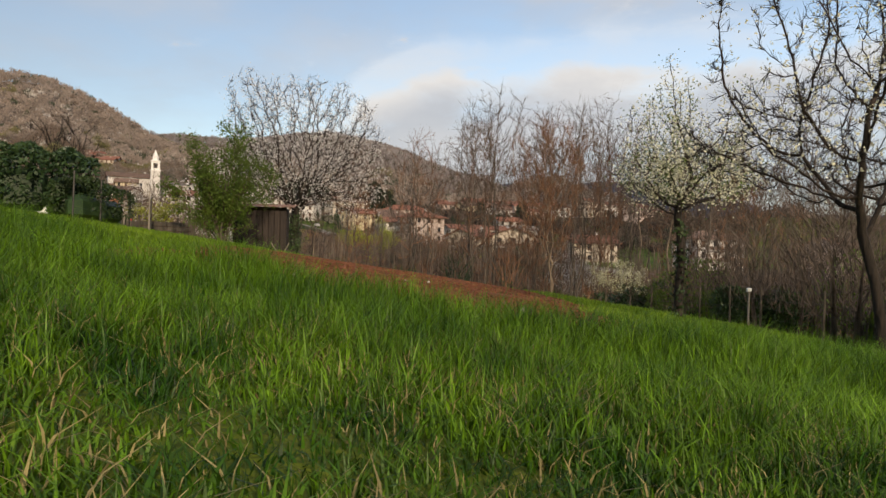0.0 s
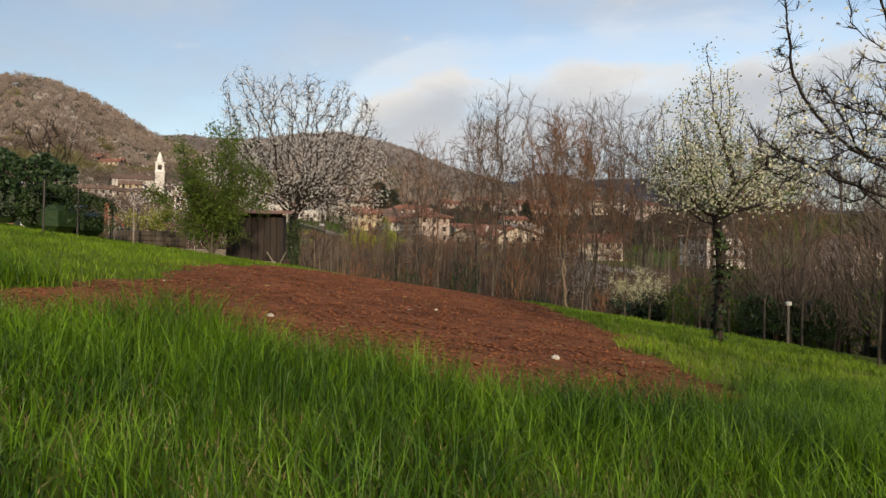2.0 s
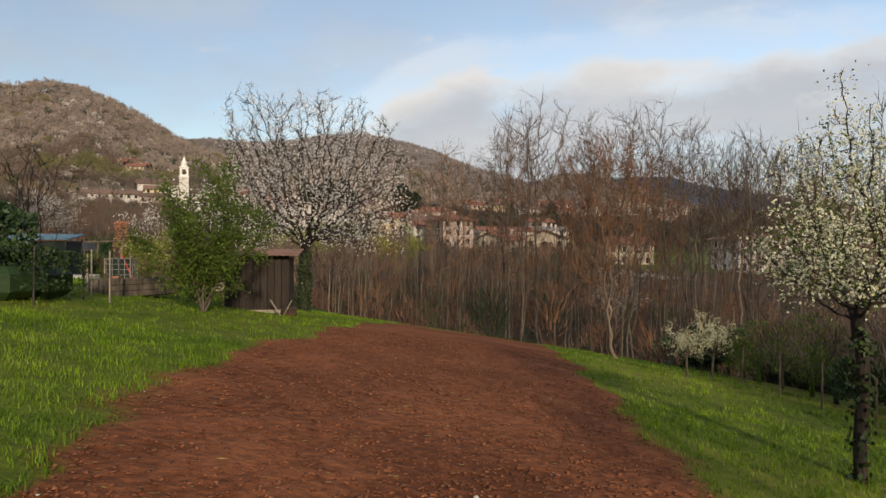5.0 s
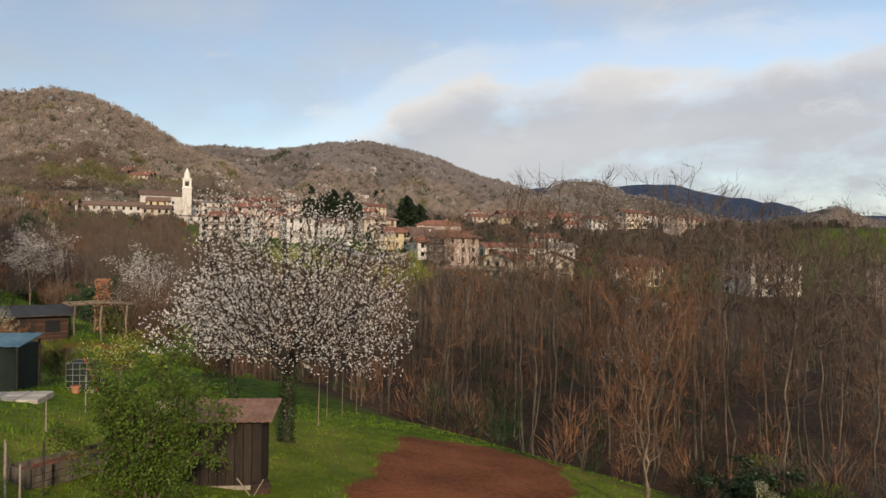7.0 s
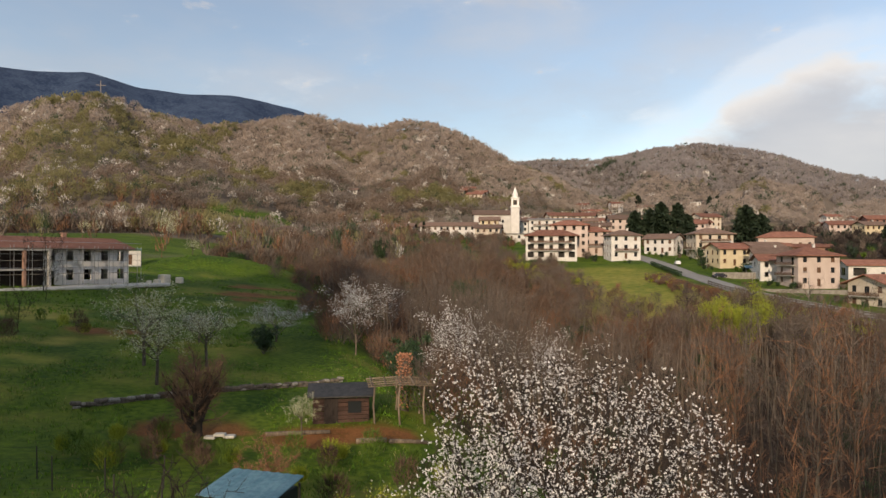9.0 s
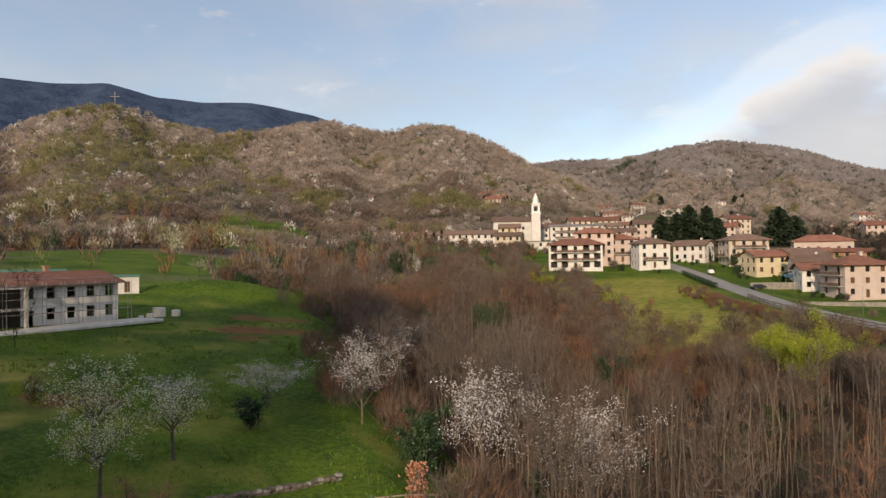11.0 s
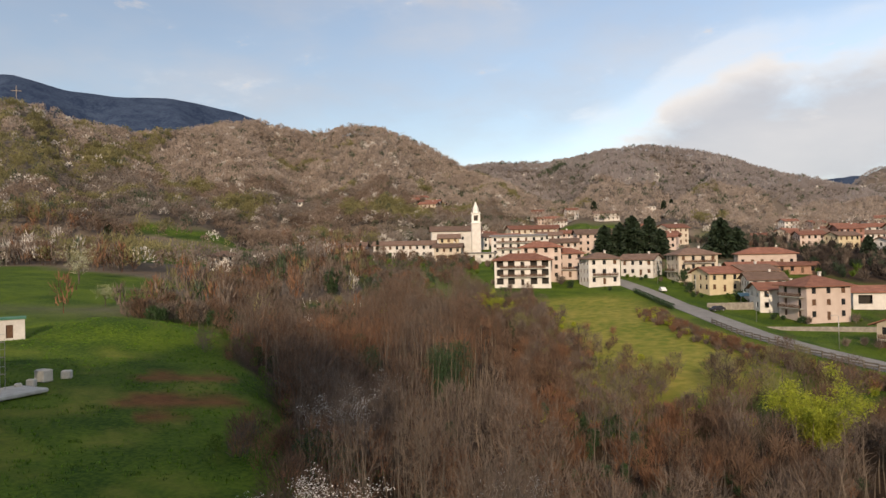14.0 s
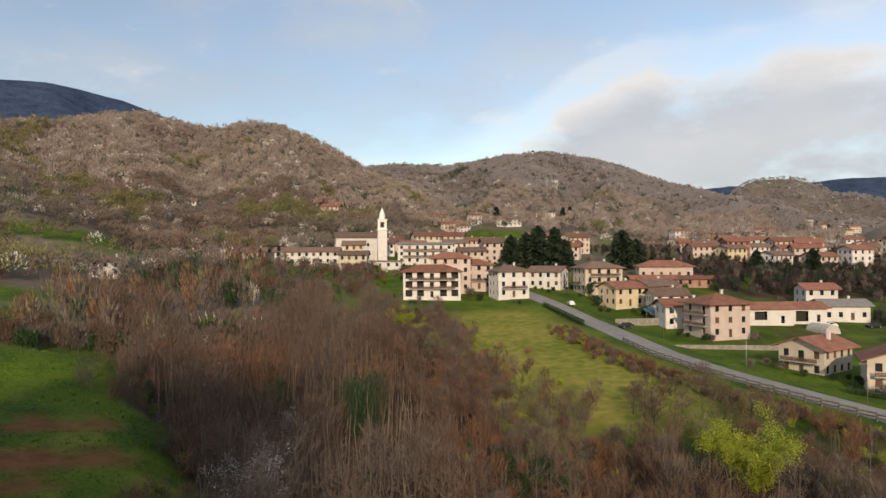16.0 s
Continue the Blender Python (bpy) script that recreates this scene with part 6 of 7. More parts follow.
def hedge(x0, y0, x1, y1, tall, wide, mat, label, count, size=0.07, seed=1, name="hedge", rough=0.1):
    """A clipped hedge: a leafy skin of small leaves round a dark core."""
    g = np.random.default_rng(seed)
    run = math.hypot(x1 - x0, y1 - y0)
    ob = thing(name, pose(x0, y0, ground_z(x0, y0), 0, 0, math.degrees(math.atan2(y1 - y0, x1 - x0))), label, "hedge")
    z1 = ground_z(x1, y1) - ground_z(x0, y0)
    n = count
    s = g.uniform(0, run, n)
    a = g.uniform(-0.25, math.pi + 0.25, n)
    bulge = 1 + (0.12 * np.sin(s * 1.7) + 0.08 * np.sin(s * 4.1) + 0.1 * np.sin(s * 7.3 + 2 * a)) * (1 + 3 * rough)
    k = g.uniform(0.82, 1.04 + rough, n) * bulge
    c = np.stack([s, np.cos(a) * wide / 2 * k, z1 * s / run + (tall * 0.45 + np.sign(np.sin(a)) * np.abs(np.sin(a)) ** 0.6 * tall * 0.55) * (0.75 + 0.25 * bulge)], -1)
    d1 = g.normal(0, 1, (n, 3))
    d1 /= np.linalg.norm(d1, axis=1, keepdims=True)
    d2 = np.cross(d1, g.normal(0, 1, (n, 3)))
    d2 /= np.linalg.norm(d2, axis=1, keepdims=True)
    q = size * g.uniform(0.7, 1.3, (n, 1))
    v = np.stack([c - d1 * q, c + d2 * q * 0.5, c + d1 * q, c - d2 * q * 0.5], 1).reshape(-1, 3)
    part("foliage", fast_mesh("foliage", v, np.arange(4 * n).reshape(-1, 4), M[mat], 4), ob)
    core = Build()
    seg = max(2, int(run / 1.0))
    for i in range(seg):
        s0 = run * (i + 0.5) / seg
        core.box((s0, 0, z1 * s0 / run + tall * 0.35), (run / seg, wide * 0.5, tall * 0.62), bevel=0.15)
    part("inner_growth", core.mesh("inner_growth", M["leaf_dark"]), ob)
    return ob


hx0, hy0, _ = road_at(232, -4.3)
hx1, hy1, _ = road_at(262, -4.3)
hedge(hx0, hy0, hx1, hy1, 1.4, 1.1, "leaf_dark", "dark green clipped hedge along the road", 4000, 0.12, 2)
hedge(10, 186, 32, 172, 1.2, 1.0, "leaf_dark", "dark green hedge in front of the houses", 3000, 0.12, 3)
hedge(-9.7, 19.4, -15.5, 15.6, 1.75, 1.5, "leaf_dark", "tall dark laurel hedge at the field's edge", 12000, 0.07, 4, rough=0.28)
hedge(-9.4, 17.6, -9.3, 19.9, 1.05, 0.9, "ivy", "low green bushes beside the fence", 3500, 0.04, 5, "bush", rough=0.3)


def conifer(m, tall, wide, seed, label, mat="needle", flakes=3600):
    g = np.random.default_rng(seed)
    ob = thing("conifer", m, label, "tree")
    part("trunk", Build().tube([(0, 0, -0.5), (0, 0, tall * 0.5), (0, 0, tall * 0.95)], [0.35, 0.2, 0.04], 8).mesh("trunk", M["bark"], True), ob)
    t = g.random(flakes) ** 0.75
    tier = np.round(t * 13) / 13
    a = g.uniform(0, 6.283, flakes)
    rad = wide / 2 * (1 - tier) ** 0.42 * (0.70 + 0.20 * np.sin(a * 3 + tier * 23 + seed) + 0.16 * np.sin(a * 5 - tier * 40)) * np.sqrt(g.uniform(0.35, 1.15, flakes))
    c = np.stack([np.cos(a) * rad, np.sin(a) * rad, tall * (0.06 + 0.94 * t) - rad * 0.18], -1)
    d1 = np.stack([np.cos(a), np.sin(a), np.full(flakes, -0.25)], -1) + g.normal(0, 0.35, (flakes, 3))
    d1 /= np.linalg.norm(d1, axis=1, keepdims=True)
    d2 = np.cross(d1, g.normal(0, 1, (flakes, 3)))
    d2 /= np.linalg.norm(d2, axis=1, keepdims=True)
    q = wide * 0.065
    v = np.stack([c - d1 * q, c + d2 * q * 0.5, c + d1 * q * 1.2, c - d2 * q * 0.5], 1).reshape(-1, 3)
    part("foliage", fast_mesh("foliage", v, np.arange(4 * flakes).reshape(-1, 4), M[mat], 4), ob)
    return ob


for k, (x, y, tall, wide) in enumerate(((-84, 353, 14, 12), (-78, 358, 15, 12), (-72, 354, 18.5, 13), (-65, 357, 18, 12), (-60, 353, 13, 11), (-36, 364, 17, 16), (-30, 368, 13, 12), (20, 372, 10, 8), (41, 366, 12, 9), (-160, 676, 14, 9), (-55, 300, 6, 4), (-108, 752, 18, 9), (-102, 762, 16, 9), (-212, 322, 9, 3), (-181, 318, 9, 3), (-189, 316, 8, 3))):
    conifer(yard(x, y, k * 50), tall, wide, 200 + k, "tall dark green conifer among the houses")

# ---- trees of the meadows ----
LOOSE = dict(FRUIT, count=(8, 6, 3, 2), steps=(4, 5, 3, 2, 2), height=2.0, radius=0.15, spread=((72, 30), 44, 44, 45))
WILD = dict(LOOSE, radius=0.09, height=3.4, spread=((60, 22), 40, 42, 45))
WILD["from"] = (0.35, 0.18, 0.15, 0.15)
SMALL = dict(SHRUB, count=(9, 4, 2), steps=(2, 4, 2, 2))
blossoming, _ = tree("blossom_tree", stand(-41.2, 70.2, 0), 41, WILD, 7.2, 7.6, "bark_pale", "twig_grey", "slender wild cherry in white blossom at the wood's edge",
                     group="wild cherries", sprays=(("blossom", "blossom", 3000, 0.034, 2, 2.2),), fine=2600, fine_size=(0.35, 0.008), loose=0.2)
for x, y, rz, k in ((-30.5, 70.5, 60, 1.4), (-23.4, 73.7, 130, 1.45), (-60.0, 102.0, 200, 1.3), (-38, 92, 20, 1.1), (12, 64, 80, 1.0), (-70, 128, 10, 1.0)):
    copy_at(blossoming, x, y, rz, k)
copy_at(blossoming, -49.4, 68.2, 40, 1.25, 0.42)
copy_at(blossoming, -52.6, 61.5, 140, 1.0, 0.4)
orchard, _ = tree("fruit_tree", stand(-47.0, 51.2, 0), 43, LOOSE, 6.0, 6.8, "bark", "twig", "fruit tree coming into white blossom on the meadow", group="fruit trees of the meadow",
                  sprays=(("blossom", "blossom_green", 2100, 0.042, 2, 1.6), ("foliage", "leaf_yellow", 900, 0.035, 2, 1.6)), fine=1800, loose=0.15)
for x, y, rz, k, kz in ((-44.0, 54.6, 120, 0.85, 0.95), (-41.5, 48.0, 200, 0.8, 1.0), (-205, 182, 0, 1.7, 1.0), (-196, 175, 90, 1.2, 1.0), (-228, 170, 30, 1.0, 0.8), (-236, 172, 80, 1.0, 0.8),
                        (-155, 150, 10, 0.8, 1.0), (5.6, 23.7, 70, 0.24, 1.0), (6.9, 25.6, 200, 0.3, 1.0), (-27.5, 46.5, 20, 0.35, 1.1)):
    copy_at(orchard, x, y, rz, k, kz)
oak = bare_tree(81, 7.6, 8.6, "bark_dark", "twig_black", "dark bare spreading tree on the meadow", 2200, "meadow_tree", "bare trees of the meadows", 0.6, 0.012, clear=0.2, goals=420)
oak.matrix_world = stand(-91.0, 70.0, 0)
for x, y, rz, k in ((-64.0, 51.5, 60, 0.5), (-24, 146, 120, 1.0), (-45, 158, 40, 0.85), (-14, 152, 80, 0.7), (-52, 172, 300, 0.9), (-8.9, 47.5, 60, 0.6), (-84, 66, 200, 0.6)):
    copy_at(oak, x, y, rz, k)
russet = bare_tree(83, 6.2, 8.0, "bark_pale", "twig_red", "young russet tree at the foot of the field", 6500, "russet_tree", "", 0.6, 0.0075, clear=0.14, stems=3, goals=900)
russet.matrix_world = stand(4.75, 28.4, 0)
hedge_tree = bare_tree(85, 5.2, 4.6, "bark_dark", "twig_black", "dark bare tree spreading behind the hedge", 2400, "bare_tree", "", 0.4, 0.006, clear=0.1, stems=3, goals=420)
hedge_tree.matrix_world = stand(-14.6, 26.9, 0)
pollard, _ = tree("pollard_willow", stand(-32.1, 43.2, 0), 47, dict(SHRUB, height=2.2, ratio=(1.3, 0.38, 0.45), spread=(45, 38, 40), radius=0.28), 4.2, 4.9, "bark_dark", "twig", "pollard tree with a ball of fine bare twigs", fine=5000, fine_size=(0.6, 0.008), crown=(2.1, 3.2, 1.9))
tree("budding_willow", stand(-13.5, 129.0, 0), 48, dict(SHRUB, spread=(50, 40, 40), count=(16, 6, 3), steps=(2, 5, 3, 2)), 12.0, 9.0, "bark", "twig", "large willow in fresh yellow-green leaf below the road", group="willows on the spur", sprays=(("foliage", "leaf_yellow", 30000, 0.105, 1, 0.6),), loose=0.4)
budding, _ = tree("budding_willow", stand(-88.0, 219.0, 0), 49, SMALL, 8.0, 6.5, "bark", "twig", "willow in fresh yellow-green leaf on the spur", group="willows on the spur", sprays=(("foliage", "leaf_yellow", 9000, 0.105, 1, 0.4),), loose=0.4)
for x, y, rz, k, kz in ((-4, 127, 70, 0.8, 0.7), (-81, 214, 100, 0.9, 0.7), (-74, 209, 200, 0.8, 0.6), (-66, 204, 10, 0.7, 0.6), (3, 138, 40, 0.7, 0.6), (-116, 208, 60, 0.55, 0.8)):
    copy_at(budding, x, y, rz, k, kz)
tree("budding_tree", stand(-14.0, 34.3, 0), 57, dict(LOOSE, radius=0.06, height=1.1), 2.6, 2.5, "bark", "twig", "small garden tree in fresh yellow-green leaf", sprays=(("foliage", "leaf_yellow", 1500, 0.035, 2, 0.9), ("blossom", "blossom_green", 260, 0.03, 2, 0.9)), fine=500, loose=0.1)
tree("budding_tree", stand(-20.3, 36.2, 0), 58, dict(LOOSE, radius=0.05, height=0.9), 3.2, 2.8, "bark", "twig_red", "small garden tree with reddish buds", sprays=(("foliage", "terracotta", 700, 0.022, 2, 0.9),), fine=2200, fine_size=(0.3, 0.006))
bush0, _ = tree("green_bush", stand(-45.5, 62.4, 0), 51, SMALL, 3.0, 2.6, "bark", "twig", "dark evergreen bush on the meadow", "shrub", "bushes of the meadow", sprays=(("foliage", "leaf_dark", 3600, 0.08, 1, 0.1),))
for x, y, rz, k, kz in ((-31, 63, 10, 1.2, 1.1), (-34, 68, 80, 1.4, 1.2), (-27, 70, 140, 1.3, 1.2), (8.5, 31, 10, 1.0, 0.7), (12, 27, 60, 1.0, 0.7), (-120, 188, 10, 1.8, 1.1), (-131, 196, 60, 1.6, 1.0), (-108, 176, 60, 2.0, 1.2), (-126, 224, 0, 2.2, 1.3), (-146, 228, 0, 2.4, 1.5), (-135, 232, 90, 2.2, 1.3), (-40, 268, 10, 1.4, 1.0), (-26, 262, 60, 1.3, 0.9), (-17, 236, 90, 0.9, 0.7), (-44, 288, 20, 1.6, 1.2), (-78, 268, 0, 1.2, 0.9)):
    copy_at(bush0, x, y, rz, k, kz)

# the iron cross on the hill
crs = thing("summit_cross", yard(-574.0, 411.0, 40, 1.0), "tall pale iron cross on the hilltop", "cross")
part("upright", Build().box((0, 0, 10), (0.4, 0.4, 22)).mesh("upright", M["rail_wood"]), crs)
part("crossbar", Build().box((0, 0, 16.5), (8, 0.4, 0.4)).mesh("crossbar", M["rail_wood"]), crs)

# scrub along the road's lower side and on the spur
qg = np.random.default_rng(15)
qu, qv = qg.uniform(118, 226, 360), -np.abs(qg.normal(0, 3.2, 360)) - 6.0
qv = qv + road_v(qu) - 4.5
qu2 = qg.uniform(122, 240, 110)
qv2 = 18 + 0.07 * (qu2 - 150) + qg.normal(0, 3.0, 110)
sx_, sy_ = xy(np.concatenate([qu, qu2]), np.concatenate([qv, qv2]))
pick_s = qg.random(len(sx_))
for mat, lo, hi, tall, label in (("twig_dark", 0, 0.4, 1.7, "brown scrub on the spur"), ("twig", 0.4, 0.7, 2.4, "olive-brown scrub on the spur"), ("twig_red", 0.7, 0.85, 3.0, "russet scrub on the spur"), ("leaf_yellow", 0.85, 1.01, 1.8, "fresh green scrub on the spur")):
    sel = (pick_s >= lo) & (pick_s < hi)
    stuff_trees("spur_scrub", np.stack([sx_[sel], sy_[sel]], -1), tall, 71, mat, label, flakes=120, trunk=False, wide=0.04, length=0.9, spread=0.5)


# ---- shed, field fence and garden ----
shed = thing("garden_shed", pose(-6.55, 25.2, ground_z(-6.55, 25.2), 0, 0, 8), "small dark wooden tool shed with rusty sheet roof", "shed")
for k in range(9):
    for yy, name in ((-0.6, "front_board"), (0.6, "back_board")):
        q = part("board", Build().box((-0.8 + k * 0.2, yy, 0.8), (0.19, 0.035, 1.75), bevel=0.006).mesh("board", M["shed_wood"]), shed)
for k in range(6):
    for xx in (-0.9, 0.9):
        part("side_board", Build().box((xx, -0.5 + k * 0.2, 0.78), (0.035, 0.19, 1.7), bevel=0.006).mesh("side_board", M["shed_wood"]), shed)
rf = Build()
for k in range(24):
    x0, x1 = -1.2 + k * 0.1, -1.1 + k * 0.1
    z0, z1 = (0.02 if k % 2 else 0.0), (0.0 if k % 2 else 0.02)
    vs = [(x0, -0.95, 1.66 + z0), (x1, -0.95, 1.66 + z1), (x1, 0.85, 1.84 + z1), (x0, 0.85, 1.84 + z0)]
    rf.add(vs + [(a, b, c - 0.012) for a, b, c in vs], [(0, 1, 2, 3), (7, 6, 5, 4), (0, 4, 5, 1), (2, 6, 7, 3)])
part("roof_sheet", rf.mesh("roof_sheet", M["rust"], weld=True), shed)
part("floor_beam", Build().box((0, -0.6, 0.03), (1.9, 0.08, 0.1)).mesh("floor_beam", M["rail_wood"]), shed)
box = thing("old_crate", pose(-5.55, 24.7, ground_z(-5.55, 24.7), 0, 0, 20), "old reddish crate beside the shed", "crate")
part("body", Build().box((0, 0, 0.13), (0.42, 0.33, 0.26), bevel=0.02).mesh("body", M["cabin_wood"]), box)
part("lath", Build().box((0, -0.19, 0.2), (0.47, 0.02, 0.08)).mesh("lath", M["shed_wood"]), box)
for k in range(2):
    stick = thing("leaning_stick", pose(-5.7 + 0.1 * k, 24.35, ground_z(-5.7, 24.35), 20, -28 + 60 * k, 0), "grey stick leaning by the shed", "stick")
    part("shaft", Build().tube([(0, 0, 0), (0, 0, 0.55)], 0.018, 6).mesh("shaft", M["rail_wood"]), stick)

planter = thing("raised_bed", pose(-9.6, 23.6, ground_z(-9.6, 23.6), 0, 0, 62), "raised bed of dark weathered planks", "planter")
for k in range(3):
    for yy in (-0.35, 0.35):
        part("plank", Build().box((0, yy, 0.10 + k * 0.16), (2.3, 0.05, 0.15), bevel=0.01).mesh("plank", M["bark"]), planter)
for xx in (-1.12, 1.12):
    part("end_plank", Build().box((xx, 0, 0.25), (0.05, 0.66, 0.48), bevel=0.01).mesh("end_plank", M["bark"]), planter)
    for yy in (-0.4, 0.4):
        part("corner_post", Build().box((xx, yy, 0.3), (0.07, 0.07, 0.75), bevel=0.01).mesh("corner_post", M["bark"]), planter)
part("soil_fill", Build().box((0, 0, 0.2), (2.2, 0.6, 0.4)).mesh("soil_fill", M["clod"]), planter)


def stake(x, y, tall, mat="rail_wood", label="slim wooden stake in the grass", lean=0.0, r=0.022, group="stakes"):
    ob = thing("stake", pose(x, y, ground_z(x, y), lean, lean * 0.6, 0), label, "stake", group)
    part("shaft", Build().tube([(0, 0, -0.2), (0, 0, tall * 0.5), (0, 0, tall)], [r, r * 0.9, r * 0.75], 6).mesh("shaft", M[mat]), ob)


for x, y, tall in ((-9.7, 21.6, 1.15), (-12.1, 26.7, 0.9), (-10.2, 22.3, 1.0), (-13.0, 30.2, 1.2), (-8.6, 20.4, 1.2)):
    stake(x, y, tall)
for x, y, tall in ((-6.45, 34.8, 1.9), (-6.7, 37.5, 2.0), (-6.3, 38.8, 2.0), (-5.9, 40.2, 2.1)):
    stake(x, y, tall, "bark_pale", "slim pale birch pole at the field's edge", 2.0, 0.022, "pale poles")


def wire_fence(spots, tall, label, mat="rail_wood", wires=3, r=0.035):
    x0, y0 = spots[0]
    ob = thing("wire_fence", pose(x0, y0, ground_z(x0, y0)), label, "fence")
    inv_ = ob.matrix_world.inverted()
    tops = []
    for x, y in spots:
        z = ground_z(x, y)
        p = part("post", Build().tube([(0, 0, -0.2), (0, 0, tall * 0.5), (0, 0, tall)], [r, r, r * 0.9], 7).mesh("post", M[mat]), ob)
        p.matrix_local = inv_ @ pose(x, y, z, random.uniform(-2, 2), random.uniform(-2, 2), 0)
        tops.append(Vector((x, y, z)))
    for a, b in zip(tops[:-1], tops[1:]):
        for k in range(wires):
            h0 = tall * (0.3 + 0.65 * k / max(1, wires - 1))
            mid = (a + b) / 2 + Vector((0, 0, h0 - 0.02))
            part("wire", Build().tube([inv_ @ (a + Vector((0, 0, h0))), inv_ @ mid, inv_ @ (b + Vector((0, 0, h0)))], 0.003, 4, cap=False).mesh("wire", M["steel_dark"]), ob)
    return ob


wire_fence([(7.4, 24.6), (7.5, 22.4), (7.6, 20.5), (7.7, 18.6), (7.65, 16.7), (7.9, 14.4), (8.3, 12.0), (8.7, 9.6)], 1.05, "wire fence with pale grey posts below the pear trees", "bark", 4, 0.026)
meter = thing("boxed_post", pose(7.45, 16.9, ground_z(7.45, 16.9)), "slim post with a small white box on top", "post")
part("post", Build().tube([(0, 0, -0.2), (0, 0, 0.9)], 0.025, 7).mesh("post", M["rail_wood"]), meter)
part("box", Build().box((0, 0, 0.94), (0.11, 0.08, 0.09), bevel=0.012).mesh("box", M["plastic_white"]), meter)
wire_fence([(-8.5, 16.0), (-8.8, 17.9), (-9.0, 20.0), (-9.3, 22.2)], 1.15, "thin wire fence with steel posts before the hedge", "steel_dark", 4, 0.022)
wire_fence([(-26.5, 25.5), (-24.3, 28.4), (-22.0, 30.8), (-20.7, 31.6)], 2.0, "tall dark garden fence with green net", "steel_dark", 5, 0.03)
wire_fence([(-33, 31.5), (-30.8, 33.5), (-28.6, 32.8), (-27.0, 34.0), (-26.0, 36.0)], 1.4, "thin dark garden fence", "steel_dark", 3, 0.03)

# netted hut with blue roof
hut = thing("netted_hut", pose(-18.3, 33.2, ground_z(-18.3, 32.6) - 0.1, 0, 0, 12) @ Matrix.Diagonal((0.86, 0.86, 0.9, 1)), "dark green netted hut with blue sheet roof", "hut")
part("netting", Build().box((0, 0, 0.9), (2.9, 2.2, 1.9), bevel=0.04).mesh("netting", M["tarp_green"]), hut)
rb = Build()
for k in range(14):
    x0, x1 = -1.6 + k * 3.2 / 14, -1.6 + (k + 1) * 3.2 / 14
    d0, d1_ = (0.03, 0.0) if k % 2 else (0.0, 0.03)
    vs = [(x0, -1.25, 1.92 + d0), (x1, -1.25, 1.92 + d1_), (x1, 1.25, 2.19 + d1_), (x0, 1.25, 2.19 + d0)]
    rb.add(vs + [(a, b, c - 0.03) for a, b, c in vs], [(0, 1, 2, 3), (7, 6, 5, 4), (0, 4, 5, 1), (2, 6, 7, 3)])
part("roof_sheet", rb.mesh("roof_sheet", M["tarp"], weld=True), hut)
for i, j in ((-1, -1), (1, -1), (1, 1), (-1, 1)):
    part("corner_post", Build().box((i * 1.48, j * 1.13, 0.95), (0.07, 0.07, 2.0)).mesh("corner_post", M["steel_dark"]), hut)
# caged water tank
tank = thing("caged_water_tank", yard(-15.5, 34.5, 10), "dark water tank in a steel cage", "water tank")
part("tank", Build().box((0, 0, 0.62), (0.95, 0.95, 1.0), bevel=0.08).mesh("tank", M["tarp_green"]), tank)
part("pallet", Build().box((0, 0, 0.06), (1.05, 1.05, 0.12)).mesh("pallet", M["rail_wood"]), tank)
for k in range(5):
    for s in (-1, 1):
        part("cage_bar", Build().tube([(-0.5 + k * 0.25, s * 0.5, 0.1), (-0.5 + k * 0.25, s * 0.5, 1.15)], 0.012, 5).mesh("cage_bar", M["metal"]), tank)
        part("cage_bar", Build().tube([(s * 0.5, -0.5 + k * 0.25, 0.1), (s * 0.5, -0.5 + k * 0.25, 1.15)], 0.012, 5).mesh("cage_bar", M["metal"]), tank)
        part("cage_hoop", Build().tube([(-0.5, s * 0.5, 0.2 + k * 0.23), (0.5, s * 0.5, 0.2 + k * 0.23)], 0.012, 5).mesh("cage_hoop", M["metal"]), tank)
pole = thing("red_pole", pose(-14.7, 34.1, ground_z(-14.7, 34.1), 0, -24, 0), "red painted pole leaning against the tank", "pole")
part("shaft", Build().tube([(0, 0, 0), (0, 0, 1.5)], 0.03, 8).mesh("shaft", M["red_paint"]), pole)
slab = thing("paved_terrace", yard(-16.9, 30.6, 12), "terrace of pale uneven stone slabs", "terrace")
for i in range(6):
    for j in range(2):
        part("slab", Build().box((-1.8 + i * 0.72, -0.45 + j * 0.72, -0.09 + 0.01 * ((i * 3 + j) % 3)), (0.68, 0.68, 0.22), bevel=0.02).mesh("slab", M["paving"]), slab)
edge = thing("bed_edging", yard(-19.6, 29.6, 20), "brown timber edging round a dug bed", "edging")
part("board", Build().box((0, 0, 0.06), (3.6, 0.07, 0.22), bevel=0.02).mesh("board", M["cabin_wood"]), edge)

def garden_table(m):
    ob = thing("garden_table", m, "white plastic garden table on the terrace", "table")
    part("tabletop", Build().tube([(0, 0, 0.68), (0, 0, 0.72)], 0.45, 20).mesh("tabletop", M["plastic_white"]), ob)
    for k in range(4):
        a = k * math.pi / 2 + 0.7
        part("leg", Build().tube([(math.cos(a) * 0.25, math.sin(a) * 0.25, 0.68), (math.cos(a) * 0.3, math.sin(a) * 0.3, 0.35), (math.cos(a) * 0.38, math.sin(a) * 0.38, 0)], 0.025, 6).mesh("leg", M["plastic_white"]), ob)
    return ob


